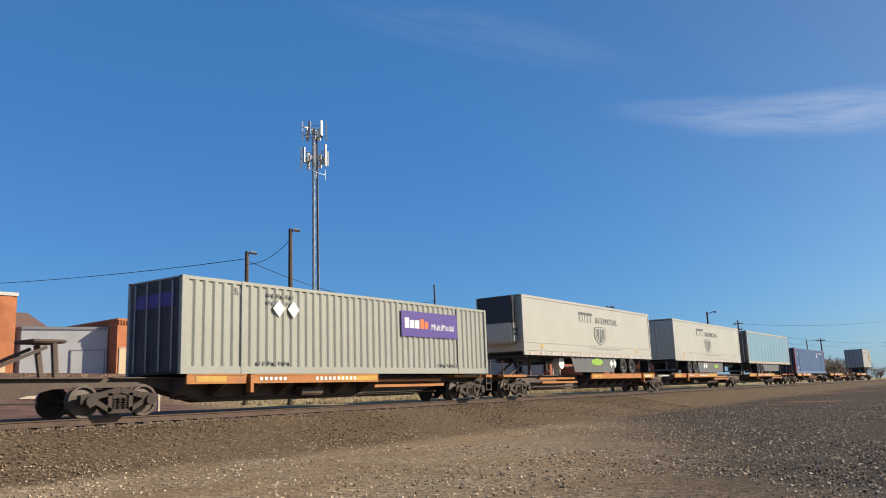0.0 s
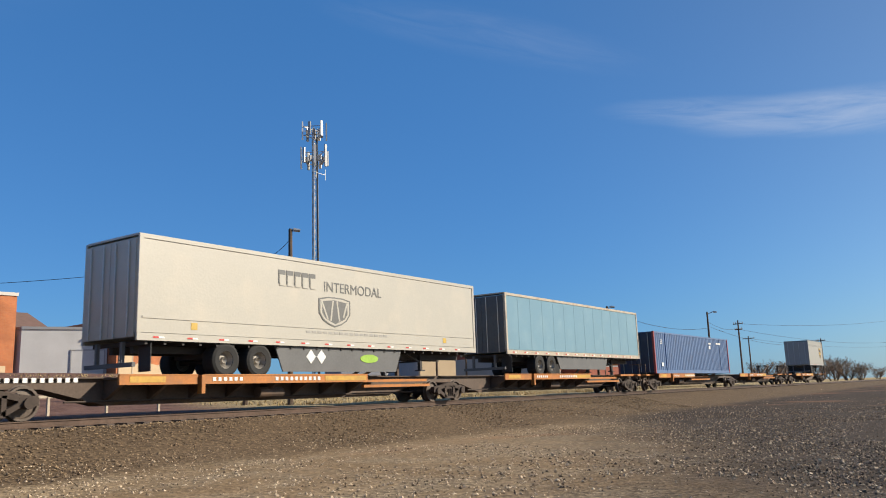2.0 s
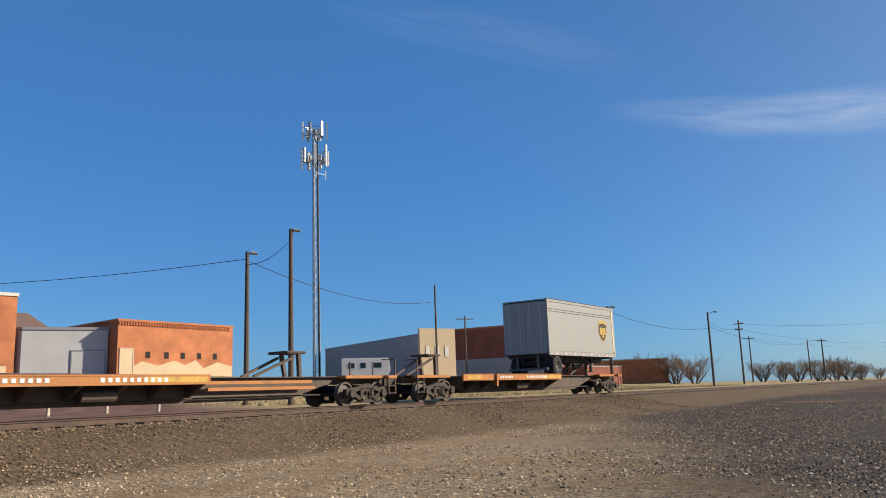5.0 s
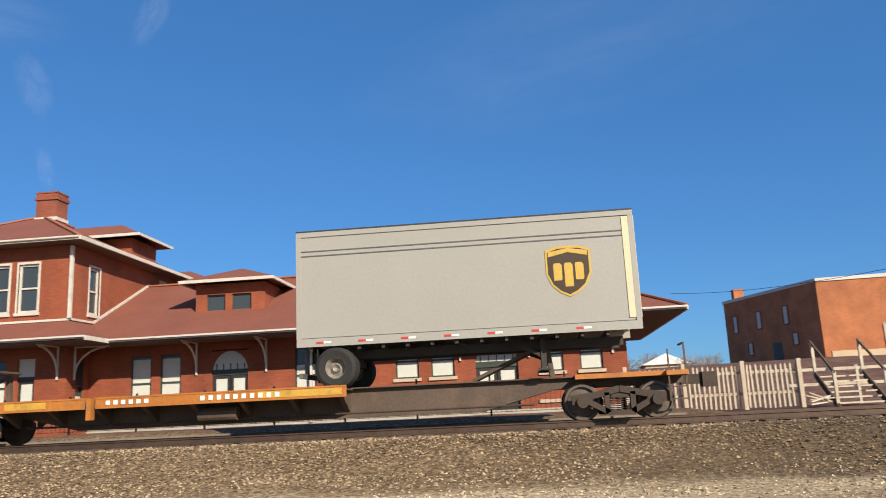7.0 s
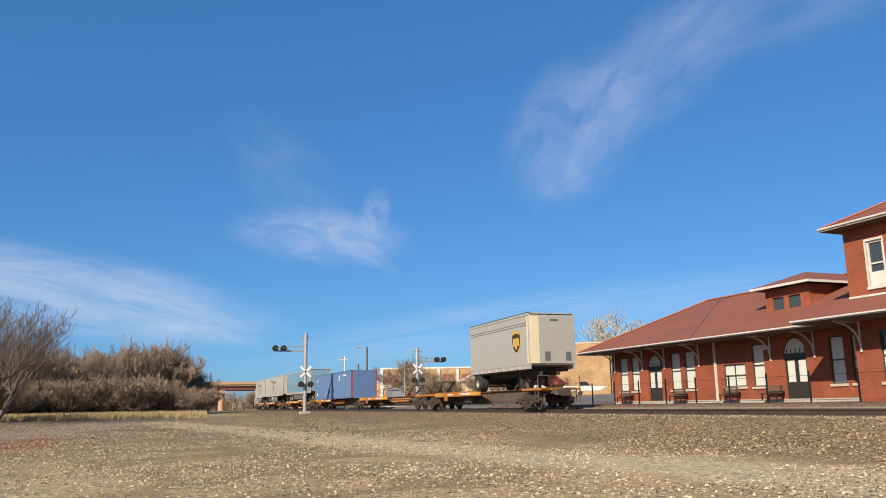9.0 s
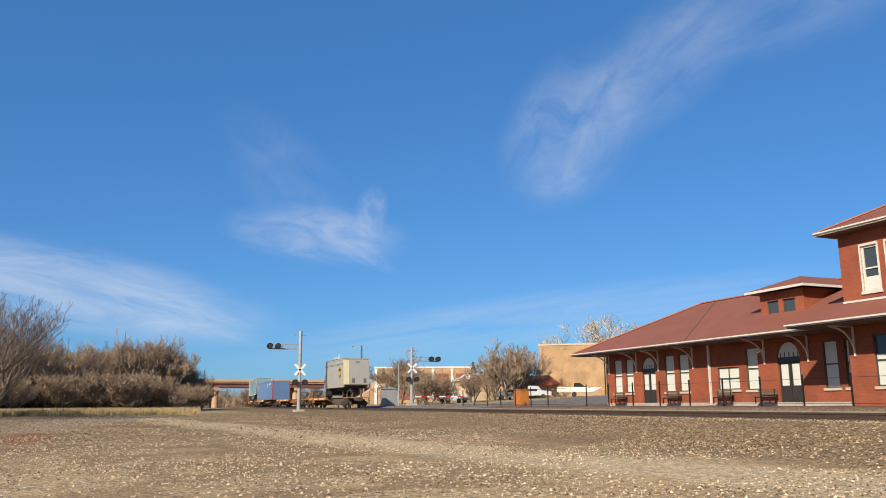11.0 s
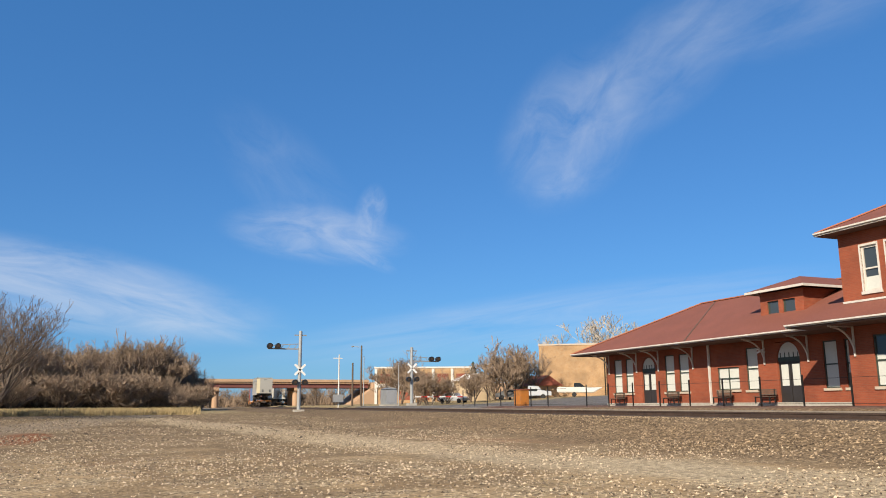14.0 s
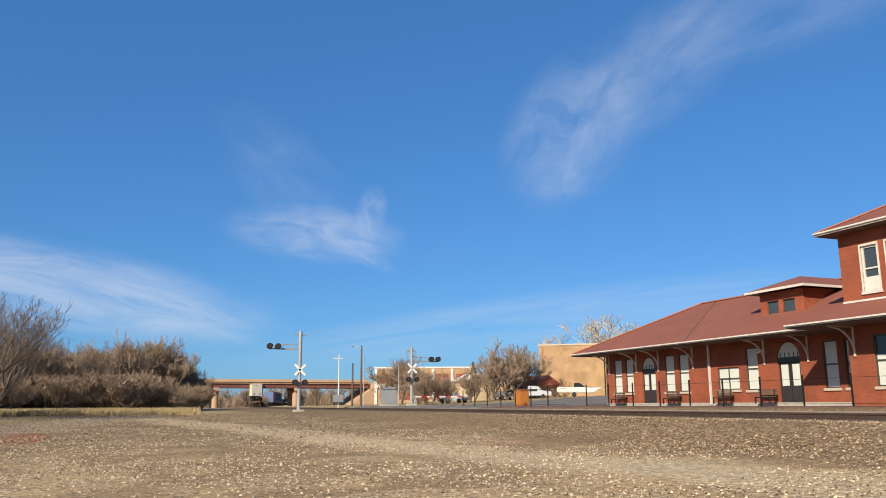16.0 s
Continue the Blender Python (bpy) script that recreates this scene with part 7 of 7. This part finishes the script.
def white_marks(ob, xw, z_top):
    """Pale block bars with grey shadows, the word beside them and the shield below."""
    bm = B()
    for k in range(5):
        box(bm, xw + 0.35 * k, xw + 0.27 + 0.35 * k, -1.322, -1.316, z_top - 0.46, z_top - 0.1)
    part("logo_bar", bm, "twhite", ob)
    bm = B()
    for k in range(5):
        box(bm, xw - 0.05 + 0.35 * k, xw + 0.25 + 0.35 * k, -1.315, -1.303, z_top - 0.4, z_top + 0.06)
    part("logo_shadow", bm, "logo_grey", ob)
    lettering("logo_word", "INTERMODAL", 0.5, "logo_grey", ob, pose(xw + 3.6, -1.308, z_top - 0.48, 90, 0, 0))
    sh = shield(ob, xw + 2.6, z_top - 1.18, 1.6, 1.05, -1.303, "logo_grey", "twhite")
    inner = [(-0.5, 0.42), (0, 0.5), (0.5, 0.42), (0.5, -0.05), (0.38, -0.28), (0, -0.5), (-0.38, -0.28), (-0.5, -0.05)]
    part("shield_core", prism(B(), [(xw + 2.6 + a * 1.28, z_top - 1.18 + b * 0.84) for a, b in inner], "y", -1.3225, -1.3212), "logo_grey", sh)
    bm = B()
    y0 = -1.3245
    for a, b in (((-0.66, 0.32), (-0.36, -0.3)), ((-0.1, 0.36), (-0.22, -0.34)), ((0.1, 0.36), (0.22, -0.34)), ((0.62, 0.3), (0.42, -0.2))):
        beam(bm, (xw + 2.6 + a[0], y0, z_top - 1.15 + a[1]), (xw + 2.6 + b[0], y0, z_top - 1.15 + b[1]), 0.006, 0.07)
    part("logo_bar", bm, "twhite", sh)
    bm = B()
    for k in range(16):
        box(bm, xw + 1.2 + 0.27 * k, xw + 1.4 + 0.27 * k, -1.31, -1.303, z_top - 1.95, z_top - 1.87)
    part("small_lettering_bar", bm, "tgrey", ob)
    part("rub_strip", box(B(), -8.2, 8.2, -1.318, -1.303, z_top - 1.79, z_top - 1.73), "twhite", ob)
    for x in (-6.6, 5.9):
        part("yellow_tag", box(B(), x, x + 0.22, -1.312, -1.303, z_top - 2.05, z_top - 1.85), "gold", ob)


t1 = trailer(33.65, 50.4, Z(1.68), Z(4.62), "twhite", "twhite", "white refrigerated trailer with grey shield mark riding a spine car", [45.8, 47.1], 36.8, -1, seam=0, skirt=(38.9, 44.8, Z(0.85)))
white_marks(t1, -2.0, Z(4.08))
# cooling unit on the nose
h1 = (50.4 - 33.65) / 2
cu = part("cooling_unit", box(B(), -h1 - 0.42, -h1 + 0.04, -0.98, 0.98, Z(2.25), Z(4.5)), "twhite", t1, bevel=0.08)
part("unit_grille", box(B(), -h1 - 0.46, -h1 - 0.1, -1.0, 1.0, Z(3.2), Z(4.56)), "black", cu, "black condenser grille", bevel=0.05)
bm = B()
for z in (2.62, 2.85):
    box(bm, -h1 - 0.1, -h1 - 0.02, -1.0, -0.984, Z(z), Z(z + 0.14))
    box(bm, -h1 - 0.35, -h1 - 0.18, -1.0, -0.984, Z(z), Z(z + 0.13))
part("unit_panel", bm, "black", cu)
part("fuel_tank", rod(B(), (-h1 + 4.6, -0.95, Z(1.35)), (-h1 + 4.6, -0.5, Z(1.35)), 0.32, n=18), "white", t1)
bm = B()
for x in (41.6, 44.1, 44.6):
    z = Z(1.35)
    if x > 43:
        prism(bm, [(x - 42.02 - 0.22, z), (x - 42.02, z - 0.24), (x - 42.02 + 0.22, z), (x - 42.02, z + 0.24)], "y", -1.235, -1.221)
part("placard", bm, "white", t1)
bm = B()
prism(bm, [(0.1 + 0.75 * math.cos(2 * math.pi * i / 20), Z(1.42) + 0.2 * math.sin(2 * math.pi * i / 20)) for i in range(20)], "y", -1.236, -1.222)
part("oval_decal", bm, "green", t1, "green oval decal on the skirt")

t2 = trailer(55.05, 71.75, Z(1.68), Z(4.62), "twhite", "twhite", "white van trailer with grey shield mark riding a spine car", [58.1, 59.4], 68.4, 1, seam=0, skirt=(60.1, 66.6, Z(0.85)))
white_marks(t2, -3.2, Z(4.08))
bm = B()
for x in (61.7, 62.2):
    z, xx = Z(1.35), x - 63.4
    prism(bm, [(xx - 0.22, z), (xx, z - 0.24), (xx + 0.22, z), (xx, z + 0.24)], "y", -1.235, -1.221)
part("placard", bm, "white", t2)
bm = B()
prism(bm, [(1.3 + 0.5 * math.cos(2 * math.pi * i / 20), Z(1.32) + 0.15 * math.sin(2 * math.pi * i / 20)) for i in range(20)], "y", -1.236, -1.222)
part("oval_decal", bm, "green", t2)

t3 = trailer(74.45, 90.75, Z(1.68), Z(4.58), "tblue", "worn_rail", "pale blue van trailer with worn cream rails riding a spine car", [77.65, 78.9], 87.5, 1, skirt=(79.6, 86.0, Z(1.0)), doors="slate_doors")

t4 = trailer(143.6, 151.95, Z(1.72), Z(4.6), "tgrey", "tgrey", "grey 28-foot trailer with a brown and gold shield", [144.55], 149.6, 1, seam=0)
h4 = (151.95 - 143.6) / 2
t4c = (143.6 + 151.95) / 2
sh4 = shield(t4, h4 - 1.62, Z(3.2), 1.08, 1.24, -1.303, "gold", "brown")
bm = B()
prism(bm, [(h4 - 2.09, Z(3.56)), (h4 - 1.62, Z(3.66)), (h4 - 1.15, Z(3.56)), (h4 - 1.15, Z(3.68)), (h4 - 1.62, Z(3.76)), (h4 - 2.09, Z(3.68))], "y", -1.3265, -1.3215)
part("shield_band", bm, "gold", sh4)
for k, (lo, hi) in enumerate(((2.98, 3.4), (2.82, 3.4), (2.98, 3.4))):
    x = h4 - 1.98 + 0.26 * k
    pts = [(x, Z(lo)), (x + 0.19, Z(lo)), (x + 0.2, Z(lo + 0.05)), (x + 0.2, Z(hi - 0.05)), (x + 0.16, Z(hi)), (x + 0.02, Z(hi)), (x, Z(hi - 0.04))]
    part("shield_shape", prism(B(), pts, "y", -1.3275, -1.3215), "gold", sh4)
bm = B()
for z in (3.98, 4.1):
    box(bm, -h4 + 0.05, h4 - 0.25, -1.315, -1.3, Z(z), Z(z + 0.025))
part("side_strip", bm, "skirt", t4)
part("roof_edge", box(B(), -h4, h4, -1.326, -1.2, Z(4.6) + 0.003, Z(4.6) + 0.04), "under", t4)
part("corner_panel", box(B(), h4 - 0.28, h4 + 0.012, -1.318, -1.302, Z(2.0), Z(4.45)), "tcream", t4)
part("corner_panel", box(B(), h4 + 0.002, h4 + 0.014, -1.29, -0.75, Z(2.0), Z(4.45)), "tcream", t4)
part("end_panel", box(B(), h4 + 0.002, h4 + 0.01, -0.74, 1.25, Z(2.0), Z(4.5)), "tgrey", t4)
for y in (-0.45, 0.75):
    part("placard_holder", box(B(), h4 + 0.011, h4 + 0.03, y, y + 0.3, Z(2.15), Z(2.6)), "skirt", t4)
bm = box(B(), h4 + 0.011, h4 + 0.03, -0.1, 0.35, Z(4.2), Z(4.3))
part("gladhand_box", bm, "skirt", t4)


def motions():
    """Everything on the rails rolls away to the left."""
    for ob, x0 in MOVERS:
        walk(ob, [(t, riding(x0, g)) for t, g in GONE])


motions()
